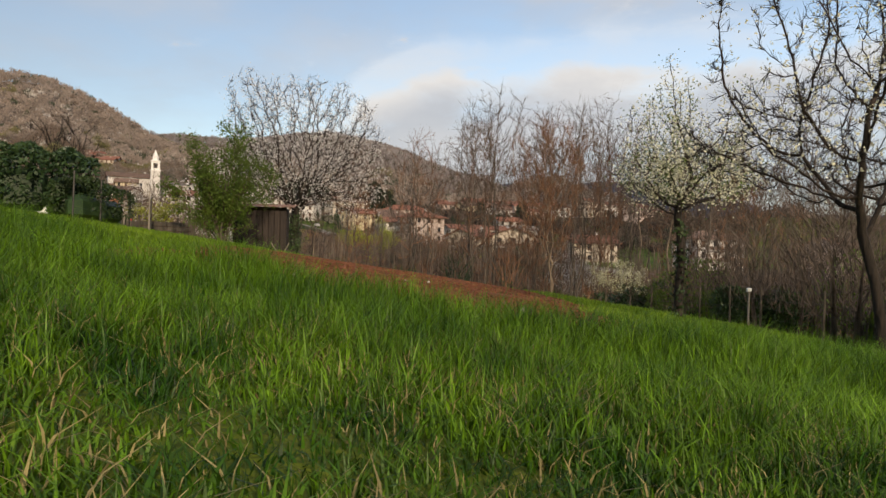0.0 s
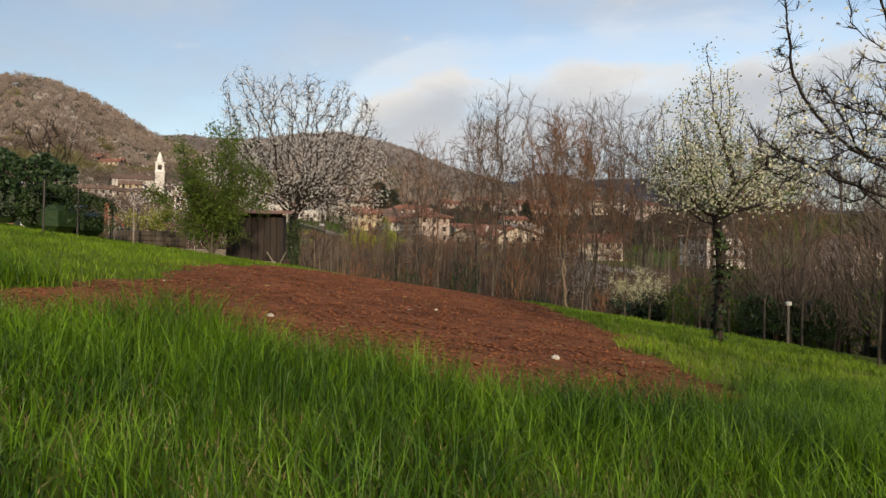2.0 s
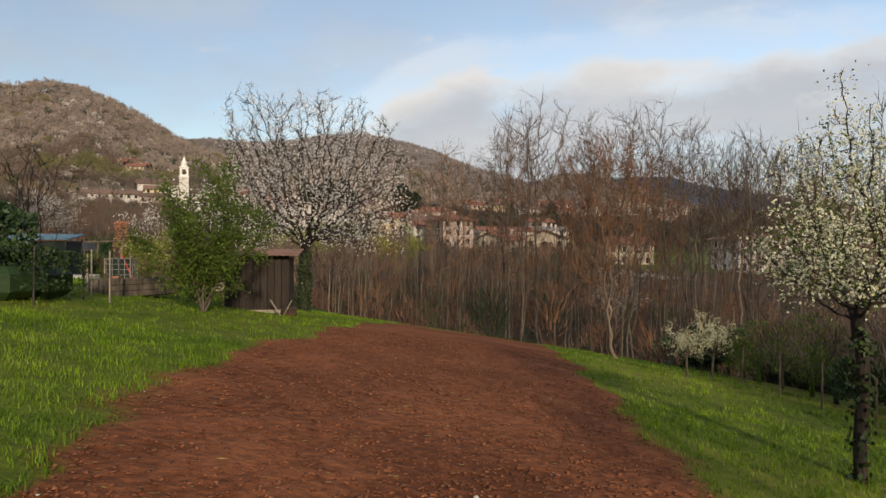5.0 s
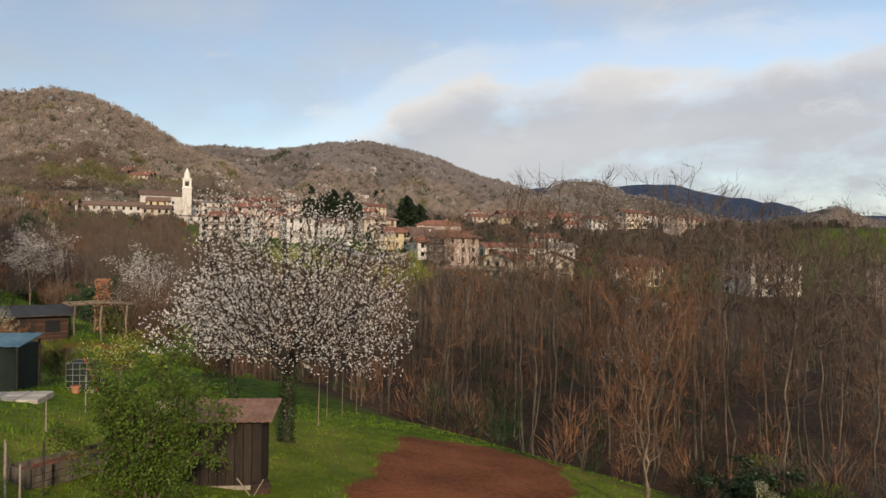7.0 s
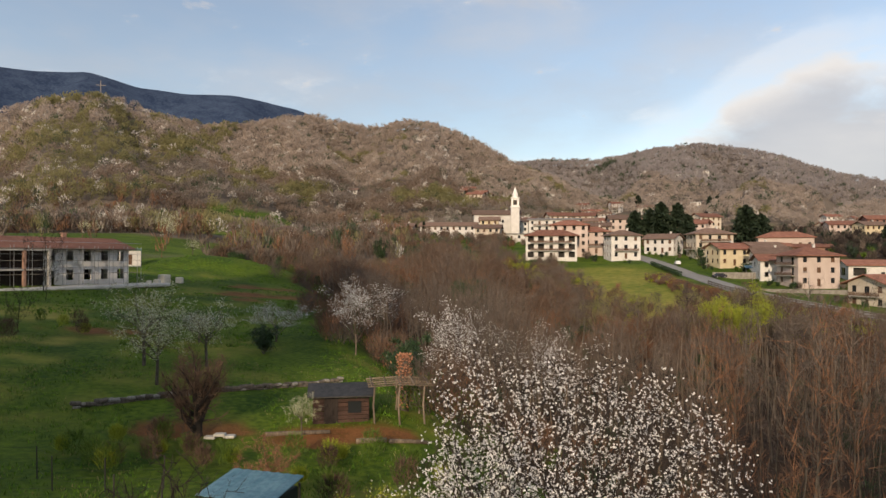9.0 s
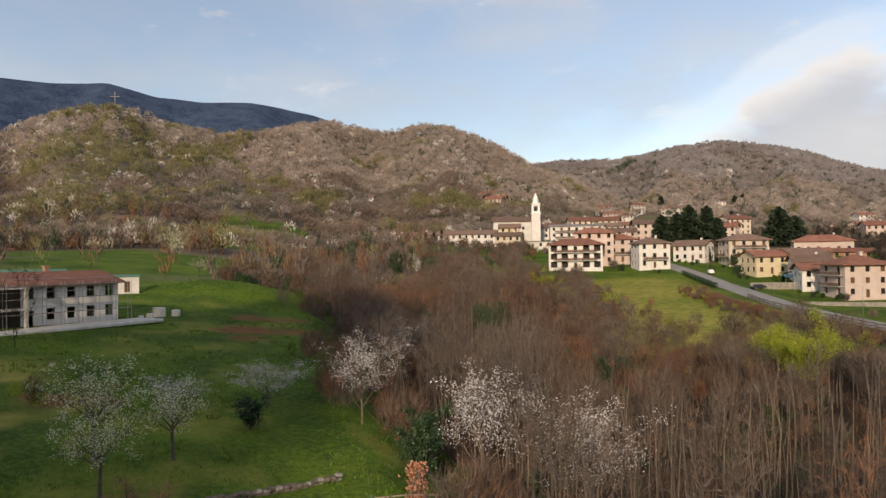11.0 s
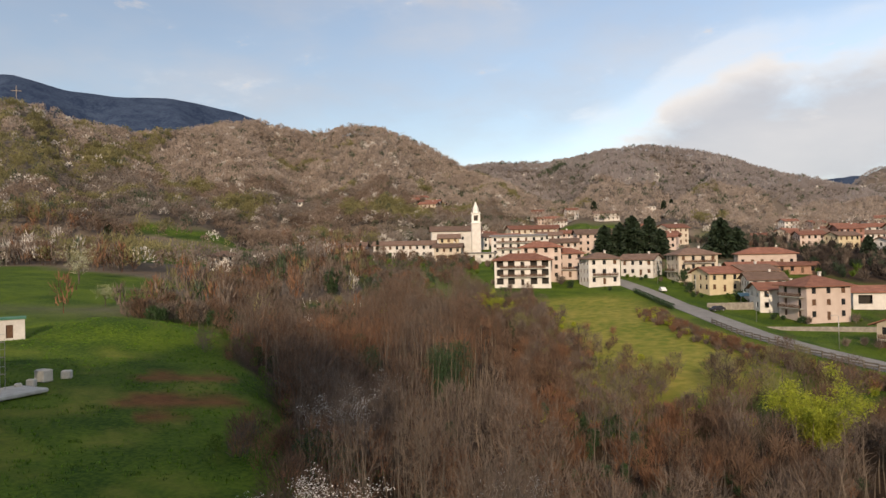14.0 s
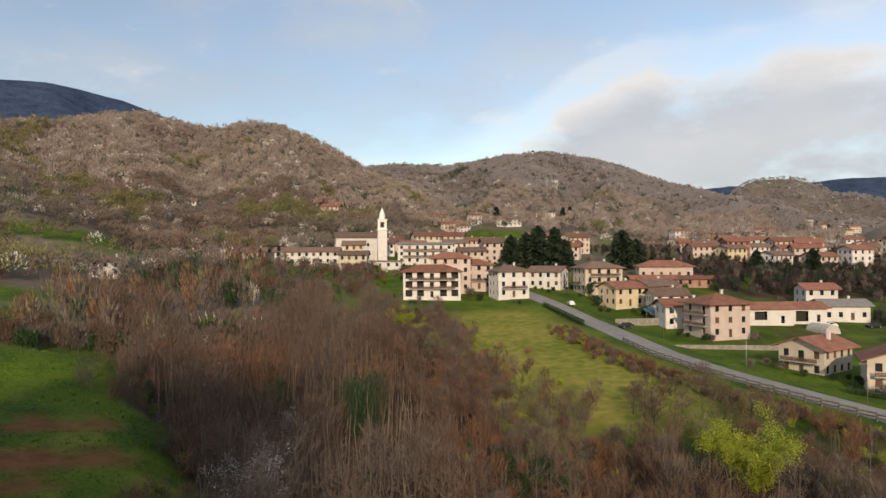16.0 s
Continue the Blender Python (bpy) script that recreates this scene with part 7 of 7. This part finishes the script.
def garden_chair(m):
    ob = thing("garden_chair", m, "white plastic garden chair on the terrace", "chair")
    part("seat", Build().box((0, 0, 0.42), (0.45, 0.45, 0.05), bevel=0.02).mesh("seat", M["plastic_white"]), ob)
    part("backrest", Build().box((0, 0.22, 0.68), (0.45, 0.05, 0.5), bevel=0.02).mesh("backrest", M["plastic_white"]), ob)
    for i in (-1, 1):
        for j in (-1, 1):
            part("leg", Build().tube([(i * 0.19, j * 0.19, 0.41), (i * 0.22, j * 0.22, 0)], 0.022, 6).mesh("leg", M["plastic_white"]), ob)
    return ob


garden_table(yard(-15.9, 28.2, 0) @ Matrix.Diagonal((0.75, 0.75, 0.85, 1)))
garden_chair(yard(-16.6, 28.9, 30) @ Matrix.Diagonal((0.9, 0.9, 0.9, 1)))


def pot(x, y, r, h, mat, label):
    ob = thing("flower_pot", yard(x, y, 0), label, "flower pot", "flower pots")
    b = Build().tube([(0, 0, 0), (0, 0, h * 0.85), (0, 0, h * 0.85), (0, 0, h)], [r * 0.7, r * 0.95, r * 1.05, r * 1.05], 14)
    part("pot", b.mesh("pot", M[mat]), ob)
    part("earth", Build().tube([(0, 0, h * 0.9), (0, 0, h * 1.004)], r * 0.9, 12).mesh("earth", M["clod"]), ob)


for x, y, r, h, mat in ((-18.4, 30.2, 0.16, 0.3, "plastic_white"), (-17.9, 30.0, 0.15, 0.28, "plastic_white"), (-17.8, 30.7, 0.16, 0.3, "terracotta"), (-15.2, 33.4, 0.18, 0.3, "terracotta"), (-16.4, 27.4, 0.14, 0.25, "terracotta")):
    pot(x, y, r, h, mat, "white plastic flower pot on the terrace" if mat == "plastic_white" else "terracotta flower pot beside the terrace")
steps = thing("white_blocks", yard(-15.2, 26.8, 10), "stack of white concrete blocks in the grass", "blocks")
for k in range(3):
    part("block", Build().box((0.12 * k, 0.05 * k, 0.1 + 0.17 * k), (1.1 - 0.25 * k, 0.6, 0.17), bevel=0.02).mesh("block", M["plastic_white"]), steps)
wb = thing("white_blocks", yard(-31.0, 43.6, 30), "pale stone slabs lying in the grass", "blocks")
for k in range(3):
    part("slab", Build().box((0.5 * k - 0.4, 0.1 * k, 0.08 + 0.12 * (k % 2)), (0.6, 0.45, 0.14), bevel=0.02).mesh("slab", M["gravel"]), wb)
# stacked planks below the cherry
stack = thing("plank_stack", yard(-10.9, 32.5, 35), "stack of weathered planks under the cherry tree", "plank stack")
for k in range(5):
    for j in range(3):
        part("plank", Build().box((random.uniform(-.1, .1), -0.35 + j * 0.33, 0.28 + k * 0.06), (1.7, 0.28, 0.045), random.uniform(-.05, .05), bevel=0.006).mesh("plank", M["rail_wood"]), stack)
for i in (-0.6, 0.6):
    part("bearer", Build().box((i, 0, 0.1), (0.12, 1.0, 0.3)).mesh("bearer", M["rail_wood"]), stack)
tb = thing("metal_trestle", yard(-7.9, 30.9, 20), "pale green metal trestle table under the tree", "table")
part("top_frame", Build().box((0, 0, 0.8), (1.3, 0.6, 0.04)).mesh("top_frame", M["metal"]), tb)
for i in (-1, 1):
    for j in (-1, 1):
        part("leg", Build().tube([(i * 0.6, j * 0.26, 0.8), (i * 0.64, j * 0.3, -0.05)], 0.02, 6).mesh("leg", M["metal"]), tb)
gi = np.random.default_rng(5)

# timber hut with pergola
cabin = thing("garden_cabin", yard(-27.9, 50.6, 38, 0.45), "reddish timber cabin with black felt roof", "hut")
for k in range(8):
    part("wall_board", Build().box((0, -1.25, 0.15 + k * 0.25), (3.3, 0.06, 0.23), bevel=0.01).mesh("wall_board", M["cabin_wood"]), cabin)
    part("wall_board", Build().box((0, 1.25, 0.15 + k * 0.25), (3.3, 0.06, 0.23), bevel=0.01).mesh("wall_board", M["cabin_wood"]), cabin)
    for s in (-1, 1):
        part("end_board", Build().box((s * 1.65, 0, 0.15 + k * 0.25), (0.06, 2.44, 0.23), bevel=0.01).mesh("end_board", M["cabin_wood"]), cabin)
part("roof_panel", Build().add([(-2.0, -1.7, 1.98), (2.0, -1.7, 1.98), (2.0, 0, 2.5), (-2.0, 0, 2.5), (-2.0, -1.7, 1.9), (2.0, -1.7, 1.9), (2.0, 0, 2.42), (-2.0, 0, 2.42)], [(0, 1, 2, 3), (7, 6, 5, 4), (0, 4, 5, 1), (1, 5, 6, 2), (3, 7, 4, 0)]).mesh("roof_panel", M["steel_dark"]), cabin)
part("roof_panel", Build().add([(-2.0, 1.7, 1.98), (2.0, 1.7, 1.98), (2.0, 0, 2.504), (-2.0, 0, 2.504), (-2.0, 1.7, 1.9), (2.0, 1.7, 1.9), (2.0, 0, 2.42), (-2.0, 0, 2.42)], [(3, 2, 1, 0), (4, 5, 6, 7), (1, 5, 4, 0), (2, 6, 5, 1), (0, 4, 7, 3)]).mesh("roof_panel", M["steel_dark"]), cabin)
part("door", Build().box((-0.6, -1.3, 0.95), (0.85, 0.04, 1.85)).mesh("door", M["shed_wood"]), cabin)
part("window", Build().box((0.8, -1.3, 1.25), (0.8, 0.04, 0.7)).mesh("window", M["glass"]), cabin)
perg = thing("pergola", yard(-25.2, 52.3, 38), "pergola of crooked pale poles beside the cabin", "pergola")
for i in (0, 1, 2):
    for j in (-1, 1):
        part("post", Build().tube([(i * 1.5 - 1.2, j * 1.4, -0.2), (i * 1.5 - 1.2 + 0.08 * j, j * 1.36, 1.0), (i * 1.5 - 1.2, j * 1.4, 2.1)], 0.06, 7).mesh("post", M["bark_pale"]), perg)
for j in (-1.4, -0.7, 0, 0.7, 1.4):
    part("beam", Build().tube([(-1.6, j, 2.12), (0.4, j + 0.05, 2.2), (2.3, j, 2.1)], 0.045, 6).mesh("beam", M["bark_pale"]), perg)
for i in range(5):
    part("cross_pole", Build().tube([(-1.4 + i * 0.85, -1.6, 2.24), (-1.35 + i * 0.85, 1.6, 2.22)], 0.035, 6).mesh("cross_pole", M["bark_pale"]), perg)
totem = thing("clad_stump", yard(-25.6, 54.2, 0), "tall stump overgrown with dry reddish ivy", "stump")
part("trunk", Build().tube([(0, 0, -0.3), (0.05, 0, 1.2), (-0.05, 0.05, 2.4), (0.08, 0, 3.3)], [0.35, 0.3, 0.28, 0.2], 9).mesh("trunk", M["bark"], True), totem)
ci = np.stack([gi.normal(0, 0.22, 1500), gi.normal(0, 0.22, 1500), gi.uniform(0.2, 3.6, 1500)], -1)
d1 = gi.normal(0, 1, (1500, 3)); d1 /= np.linalg.norm(d1, axis=1, keepdims=True)
d2 = np.cross(d1, gi.normal(0, 1, (1500, 3))); d2 /= np.linalg.norm(d2, axis=1, keepdims=True)
part("dry_ivy", fast_mesh("dry_ivy", np.stack([ci - d1 * .09, ci + d2 * .06, ci + d1 * .09, ci - d2 * .06], 1).reshape(-1, 3), np.arange(6000).reshape(-1, 4), M["terracotta"], 4), totem)


def log(x0, y0, x1, y1, r, label="pale log laid as a bed edge"):
    z0, z1 = ground_z(x0, y0) + r * 0.7, ground_z(x1, y1) + r * 0.7
    ob = thing("log", pose(x0, y0, z0), label, "log", "logs of the garden")
    part("stem", Build().tube([(0, 0, 0), ((x1 - x0) / 2, (y1 - y0) / 2 + 0.05, (z1 - z0) / 2), (x1 - x0, y1 - y0, z1 - z0)], [r, r * 0.95, r * 0.85], 8).mesh("stem", M["bark_pale"], True), ob)


log(-29.4, 45.6, -26.6, 47.9, 0.14)
log(-24.4, 47.4, -23.2, 48.6, 0.16)
log(-23.0, 48.6, -21.6, 50.4, 0.14)
# terrace wall of rough stones
wall = thing("terrace_wall", yard(-40.8, 41.8, 0), "low dry-stone terrace wall", "wall")
winv = wall.matrix_world.inverted()
st = [Build().box((0, 0, 0), (0.62, 0.4, 0.24), bevel=0.06).mesh("stone", M["bark"]), Build().box((0, 0, 0), (0.45, 0.42, 0.2), bevel=0.06).mesh("stone", M["old_stone"])]
rw = random.Random(3)
for k in range(48):
    t = k / 47
    x, y = -40.8 + 6.8 * t, 41.8 + 16.6 * t
    for row in range(2):
        q = part("stone", st[rw.random() < 0.3], wall)
        q.matrix_local = winv @ pose(x + rw.uniform(-.08, .08), y + rw.uniform(-.1, .1), ground_z(x, y) + 0.02 + 0.19 * row + rw.uniform(-.08, .05), rw.uniform(-8, 8), rw.uniform(-8, 8), 65 + rw.uniform(-15, 15))

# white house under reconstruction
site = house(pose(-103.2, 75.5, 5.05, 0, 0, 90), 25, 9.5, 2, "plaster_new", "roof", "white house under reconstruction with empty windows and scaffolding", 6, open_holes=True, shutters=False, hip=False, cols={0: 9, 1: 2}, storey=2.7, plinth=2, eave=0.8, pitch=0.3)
porch = thing("timber_porch", pose(-98.4, 69.0, 5.05, 0, 0, 90), "open two-storey loggia of the house under reconstruction", "porch")
for zz in (2.6, 5.3):
    part("deck", Build().box((0, -0.9, zz), (11, 2.0, 0.22), bevel=0.02).mesh("deck", M["concrete"]), porch)
for i in range(4):
    part("pillar", Build().box((-5.2 + i * 3.45, -1.7, 2.6), (0.4, 0.4, 5.6), bevel=0.03).mesh("pillar", M["brick" if i == 2 else "concrete"]), porch)
# near-black panel on the wall, standing for the loggia's deep shade
part("back_panel", Build().box((0, -0.05, 2.6), (10.6, 0.08, 5.2)).mesh("back_panel", M["shed_wood"]), porch)
scaf = thing("scaffolding", pose(-97.6, 75.5, 5.1, 0, 0, 90), "steel scaffolding along the house front", "scaffolding")
for i in range(12):
    for j in (0, -0.9):
        part("upright", Build().tube([(-13.5 + i * 2.45, j, -0.1), (-13.5 + i * 2.45, j, 5.9)], 0.035, 5).mesh("upright", M["metal"]), scaf)
for lev in (1.9, 3.8, 5.5):
    part("ledger", Build().tube([(-13.5, -0.9, lev + 0.9), (13.5, -0.9, lev + 0.9)], 0.03, 5).mesh("ledger", M["metal"]), scaf)
    part("deck", Build().box((0, -0.45, lev), (27, 0.85, 0.06)).mesh("deck", M["rail_wood"]), scaf)
pad = thing("gravel_pad", pose(-95.6, 75, ground_z(-95.6, 75) - 0.1, 0, 0, 90), "pale gravel pad before the building site", "gravel pad")
part("gravel", Build().box((0, 0, 0.0), (33, 5.5, 0.5), bevel=0.12).mesh("gravel", M["gravel"]), pad)
for k, (x, y, s) in enumerate(((-99.0, 95.2, 1.7), (-97.5, 92.6, 1.0), (-98.6, 98.0, 1.2), (-97.2, 90.8, 0.8))):
    ob = thing("rubble_block", yard(x, y, 20 * k), "pale concrete block on the building site", "block", "blocks of the building site")
    part("block", Build().box((0, 0, s * 0.4), (s, s * 0.8, s * 0.9), bevel=0.12).mesh("block", M["gravel"]), ob)
cabin2 = house(pose(-128, 110, ground_z(-128, 110), 0, 0, 60), 4.2, 2.4, 1, "wall_white", "roof_green", "white site cabin with green roof", 91, chimney=False, shutters=False, pitch=0.15, eave=0.2)
cabin3 = house(pose(-128, 92, ground_z(-128, 92), 0, 0, 80), 9, 5, 1, "rust", "roof_green", "low barn with green sheet roof", 92, chimney=False, shutters=False, pitch=0.3, storey=3.6)
# vine stakes on the glade
vines = thing("vine_rows", yard(-139, 212, 0), "rows of pale vine stakes on a green glade", "vineyard")
vinv = vines.matrix_world.inverted()
vm = Build().tube([(0, 0, -0.2), (0, 0, 1.5)], 0.06, 5).mesh("vine_stake", M["plastic_white"])
for i in range(9):
    for j in range(4):
        x, y = -139 + (i - 4) * 2.6, 212 + (j - 1.5) * 3.2
        q = part("vine_stake", vm, vines)
        q.matrix_local = vinv @ pose(x, y, ground_z(x, y))
# workshop yard: arched tarpaulin store
arch = thing("arched_store", yard(20.5, 254, 25), "white arched tarpaulin store beside the workshop", "store")
ab = Build()
pts = [(math.cos(a) * 2.2, math.sin(a) * 2.4) for a in np.linspace(0, math.pi, 11)]
vs = [(x0, s * 4, z0) for s in (-1, 1) for x0, z0 in pts]
ab.add(vs, [(i, i + 1, i + 12, i + 11) for i in range(10)] + [tuple(range(10, -1, -1)), tuple(range(11, 22))])
part("cover_sheet", ab.mesh("cover_sheet", M["paving"]), arch)
gw = thing("garden_wall", yard(-12, 222, 12), "low stone wall below the pink house", "wall")
part("stonework", Build().box((8, 0, 0.3), (38, 0.4, 1.3), bevel=0.05).mesh("stonework", M["old_stone"]), gw)
gp = thing("garden_wall", yard(-30, 246, 25), "pale retaining wall beside the road", "wall")
part("stonework", Build().box((6, 0, 0.6), (20, 0.4, 2.2), bevel=0.05).mesh("stonework", M["old_stone"]), gp)
aw = thing("blue_awning", pose(-22, 258.5, ground_z(-22, 260) + 2.4, 12, 0, 16), "blue awning over the terrace", "awning")
part("sheet", Build().box((0, 0, 0), (8, 3.5, 0.12), bevel=0.03).mesh("sheet", M["tarp"]), aw)
for i in (-1, 1):
    part("support", Build().tube([(i * 3.8, -1.6, -2.6), (i * 3.8, -1.6, 0)], 0.06, 6).mesh("support", M["metal"]), aw)

# budding shrubs of the garden
gs = np.random.default_rng(61)
shrub_at = np.concatenate([np.stack([gs.uniform(-36, -27, 16), gs.uniform(36, 41, 16)], -1), np.stack([gs.uniform(-26, -12, 12), gs.uniform(37, 46, 12)], -1), np.stack([gs.uniform(-75, -60, 12), gs.uniform(48, 58, 12)], -1)])
for k, (mat, tall, label) in enumerate((("leaf", 1.7, "budding green shrubs of the garden"), ("twig", 1.9, "bare brown shrubs of the garden"), ("leaf_yellow", 1.1, "yellow-green shrubs of the garden"))):
    stuff_trees("garden_shrubs", shrub_at[k::3], tall, 62 + k, mat, label, flakes=420, trunk=False, wide=0.014, length=0.35, spread=0.42)

# shrubs and hedges in the yards of the houses
yg = np.random.default_rng(71)
homes = ((9, 207), (25.5, 193), (-7.6, 240), (-15, 251), (-19.5, 266), (-33, 273), (-23, 281), (-42, 296), (-60, 301), (-70, 276), (-85, 288), (-95, 269), (-19, 343), (-24, 316), (27, 294), (-103, 355), (-123, 349), (-147, 322), (-93, 370))
hx_, hy_ = [], []
for a, b in homes:
    for _ in range(13):
        ang, rad = yg.uniform(0, 6.283), yg.uniform(8.5, 14)
        qx, qy = a + math.cos(ang) * rad, b + math.sin(ang) * rad
        qu_, qv_ = uv(qx, qy)
        if abs(qv_ - road_v(qu_)) > 6 and all(math.hypot(qx - i, qy - j) > 8.2 for i, j in homes):
            hx_.append(qx)
            hy_.append(qy)
yards_ = np.stack([hx_, hy_], -1)
for k, (mat, tall, label) in enumerate((("leaf_dark", 2.2, "dark evergreen shrubs beside the houses"), ("leaf_dark", 3.4, "tall dark evergreens beside the houses"), ("leaf", 1.8, "fresh green shrubs beside the houses"), ("twig_dark", 4.0, "small bare trees beside the houses"), ("twig_grey", 3.6, "small grey trees beside the houses"))):
    stuff_trees("yard_shrubs", yards_[k::5], tall, 72 + k, mat, label, flakes=230, wide=0.07 if k < 3 else 0.04, length=0.5 if k < 3 else 0.9, spread=0.5 if k < 3 else 0.4)

# ---- soil and grass ----
sg = np.random.default_rng(21)


def clods(name, n, size, mat, label, ymax, flat=(1.0, 1.0, 0.45)):
    """Loose lumps on the dug bed: small uneven eight-sided stones."""
    x, y = sg.uniform(-4.5, 3.2, n * 2), 6 + (ymax - 6) * sg.random(n * 2) ** 1.5
    ok_ = inside_soil(x, y) > 0.03
    x, y = x[ok_][:n], y[ok_][:n]
    n = len(x)
    c = np.stack([x, y, height(x, y) + 0.01], -1)
    s = size * np.minimum(np.exp(sg.normal(0, 0.55, (n, 1, 1))), 2.2)
    octa = np.array([(1, 0, 0), (0, 1, 0), (-1, 0, 0), (0, -1, 0), (0, 0, 0.8), (0, 0, -0.8)])
    v = c[:, None] + octa[None] * s * flat * sg.uniform(0.5, 1.4, (n, 6, 1)) + sg.normal(0, 0.28, (n, 6, 3)) * s * flat
    f = np.array([(0, 1, 4), (1, 2, 4), (2, 3, 4), (3, 0, 4), (1, 0, 5), (2, 1, 5), (3, 2, 5), (0, 3, 5)])
    tri = (np.arange(n)[:, None, None] * 6 + f[None]).reshape(-1, 3)
    tagged(new(name, fast_mesh(name, v.reshape(-1, 3), tri, M[mat])), label, "soil", kind="stuff")


clods("soil_clods", 26000, 0.015, "clod", "loose brown clods on the dug bed", 24)
clods("straw_bits", 500, 0.030, "dry_blade", "dry stalks scattered on the dug bed", 16, (1.0, 0.09, 0.09))
clods("pebbles", 60, 0.011, "stone", "small pale stones on the dug bed", 18)
for x, y, s in ((-1.6, 7.6, 0.035), (0.9, 7.65, 0.05), (-0.2, 10.5, 0.03)):
    ob = thing("field_stone", pose(x, y, ground_z(x, y) + 0.02, 10, 5, 30), "pale stone lying on the dug soil", "stone", "stones on the bed")
    part("stone", Build().box((0, 0, 0), (s * 1.6, s * 1.1, s), bevel=s * 0.35).mesh("stone", M["stone"]), ob)


def blades(name, n, x0, x1, y0, y1, tall, wide, mat, label, clump=0.0, bend=0.5, low=None):
    """Grass, blade by blade: each a bent strip with a point."""
    x, y = sg.uniform(x0, x1, n), sg.uniform(y0, y1, n)
    if clump:
        k = sg.integers(0, n, n // 9)
        hub = sg.integers(0, len(k), n)
        take = sg.random(n) < clump
        x, y = np.where(take, x[k][hub] + sg.normal(0, 0.05, n), x), np.where(take, y[k][hub] + sg.normal(0, 0.05, n), y)
    ok_ = (inside_soil(x, y) < 0.02 + 0.12 * sg.random(n) ** 3) & (y + 0.9 * x < 39.5) & (np.hypot(x, y) > 0.45)
    x, y = x[ok_], y[ok_]
    n = len(x)
    patch = np.array([noise.noise((a * 0.9, b * 0.9, 7.0)) for a, b in zip(x, y)])
    h = tall * (1 + 0.5 * patch) * sg.uniform(0.45, 1.15, n)
    if low is not None:
        h = h * np.interp(y, *low)
    c = np.stack([x, y, height(x, y) - 0.02], -1)
    a = sg.uniform(0, 6.283, n)
    lean = np.stack([np.cos(a), np.sin(a), np.zeros(n)], -1) * (h * bend * sg.uniform(0.1, 1.1, n))[:, None]
    b = a + 1.57 + sg.normal(0, 0.5, n)
    side = np.stack([np.cos(b), np.sin(b), np.zeros(n)], -1) * (wide * sg.uniform(0.6, 1.3, n))[:, None]
    up = np.stack([np.zeros(n), np.zeros(n), h], -1)
    m1 = c + up * 0.55 + lean * 0.3
    tip = c + up * sg.uniform(0.75, 1.0, (n, 1)) + lean
    v = np.stack([c - side, c + side, m1 - side * 0.75, m1 + side * 0.75, tip], 1).reshape(-1, 3)
    f = np.array([(0, 1, 3), (0, 3, 2), (2, 3, 4)])
    tri = (np.arange(n)[:, None, None] * 5 + f[None]).reshape(-1, 3)
    tagged(new(name, fast_mesh(name, v, tri, M[mat])), label, "grass", kind="stuff")


blades("near_grass", 105000, -4.2, 5.2, 0.7, 7.6, 0.27, 0.0030, "blade", "lush green grass blades of the field", 0.7, 0.95, low=([0.7, 1.5, 3.2, 4.2, 4.9], [0.34, 0.5, 0.85, 1.0, 1.35]))
blades("short_grass", 22000, -2.6, 3.0, 0.6, 3.4, 0.10, 0.006, "blade", "short grass between the taller tufts", 0.3, 1.3)
blades("dry_grass", 9000, -3.2, 3.6, 0.6, 4.6, 0.13, 0.0035, "dry_blade", "dry pale stalks among the grass", 0.6, 1.5)
blades("field_grass", 90000, -10.5, 7.5, 5.0, 17.0, 0.25, 0.006, "meadow_blade", "lush green grass of the slope", 0.6, 0.8, low=([5, 7, 9.5, 17], [1.0, 0.75, 0.5, 0.45]))
blades("slope_grass", 78000, -17.0, 8.5, 15.0, 41.0, 0.11, 0.009, "meadow_blade", "green grass of the upper field", 0.6, 0.7)


def tufts(name, n, area, tall, wide, mat, label, seed):
    """Rough tufts on the meadows: slim single blades in clumps."""
    g = np.random.default_rng(seed)
    x, y = g.uniform(area[0], area[1], n // 8), g.uniform(area[2], area[3], n // 8)
    x, y = np.repeat(x, 8) + g.normal(0, 0.25, n // 8 * 8), np.repeat(y, 8) + g.normal(0, 0.25, n // 8 * 8)
    patch = np.array([noise.noise((a * 0.12, b * 0.12, 2.0)) for a, b in zip(x, y)])
    ok_ = (wooded(x, y) < 0.3) & (inside_soil(x, y) < 0) & (bare_earth(x, y) < 0.6) & (patch > -0.15)
    x, y = x[ok_], y[ok_]
    n = len(x)
    c = np.stack([x, y, height(x, y) - 0.03], -1)
    a = g.uniform(0, 6.283, n)
    side = np.stack([np.cos(a), np.sin(a), np.zeros(n)], -1) * wide
    tip = c + np.stack([g.normal(0, 0.35, n), g.normal(0, 0.35, n), g.uniform(0.5, 1.2, n)], -1) * tall
    v = np.stack([c - side, c + side, tip], 1).reshape(-1, 3)
    tagged(new(name, fast_mesh(name, v, np.arange(3 * n).reshape(-1, 3), M[mat])), label, "grass", kind="stuff")


tufts("meadow_tufts", 44000, (-62, -10, 22, 72), 0.24, 0.022, "blade", "rough green tufts on the garden meadow", 31)
tufts("dry_tufts", 7000, (-62, -10, 22, 72), 0.18, 0.02, "dry_blade", "dry straw-coloured tufts on the garden meadow", 32)
tufts("meadow_tufts", 36000, (-130, -45, 55, 135), 0.30, 0.045, "blade", "rough green tufts on the far meadow", 33)
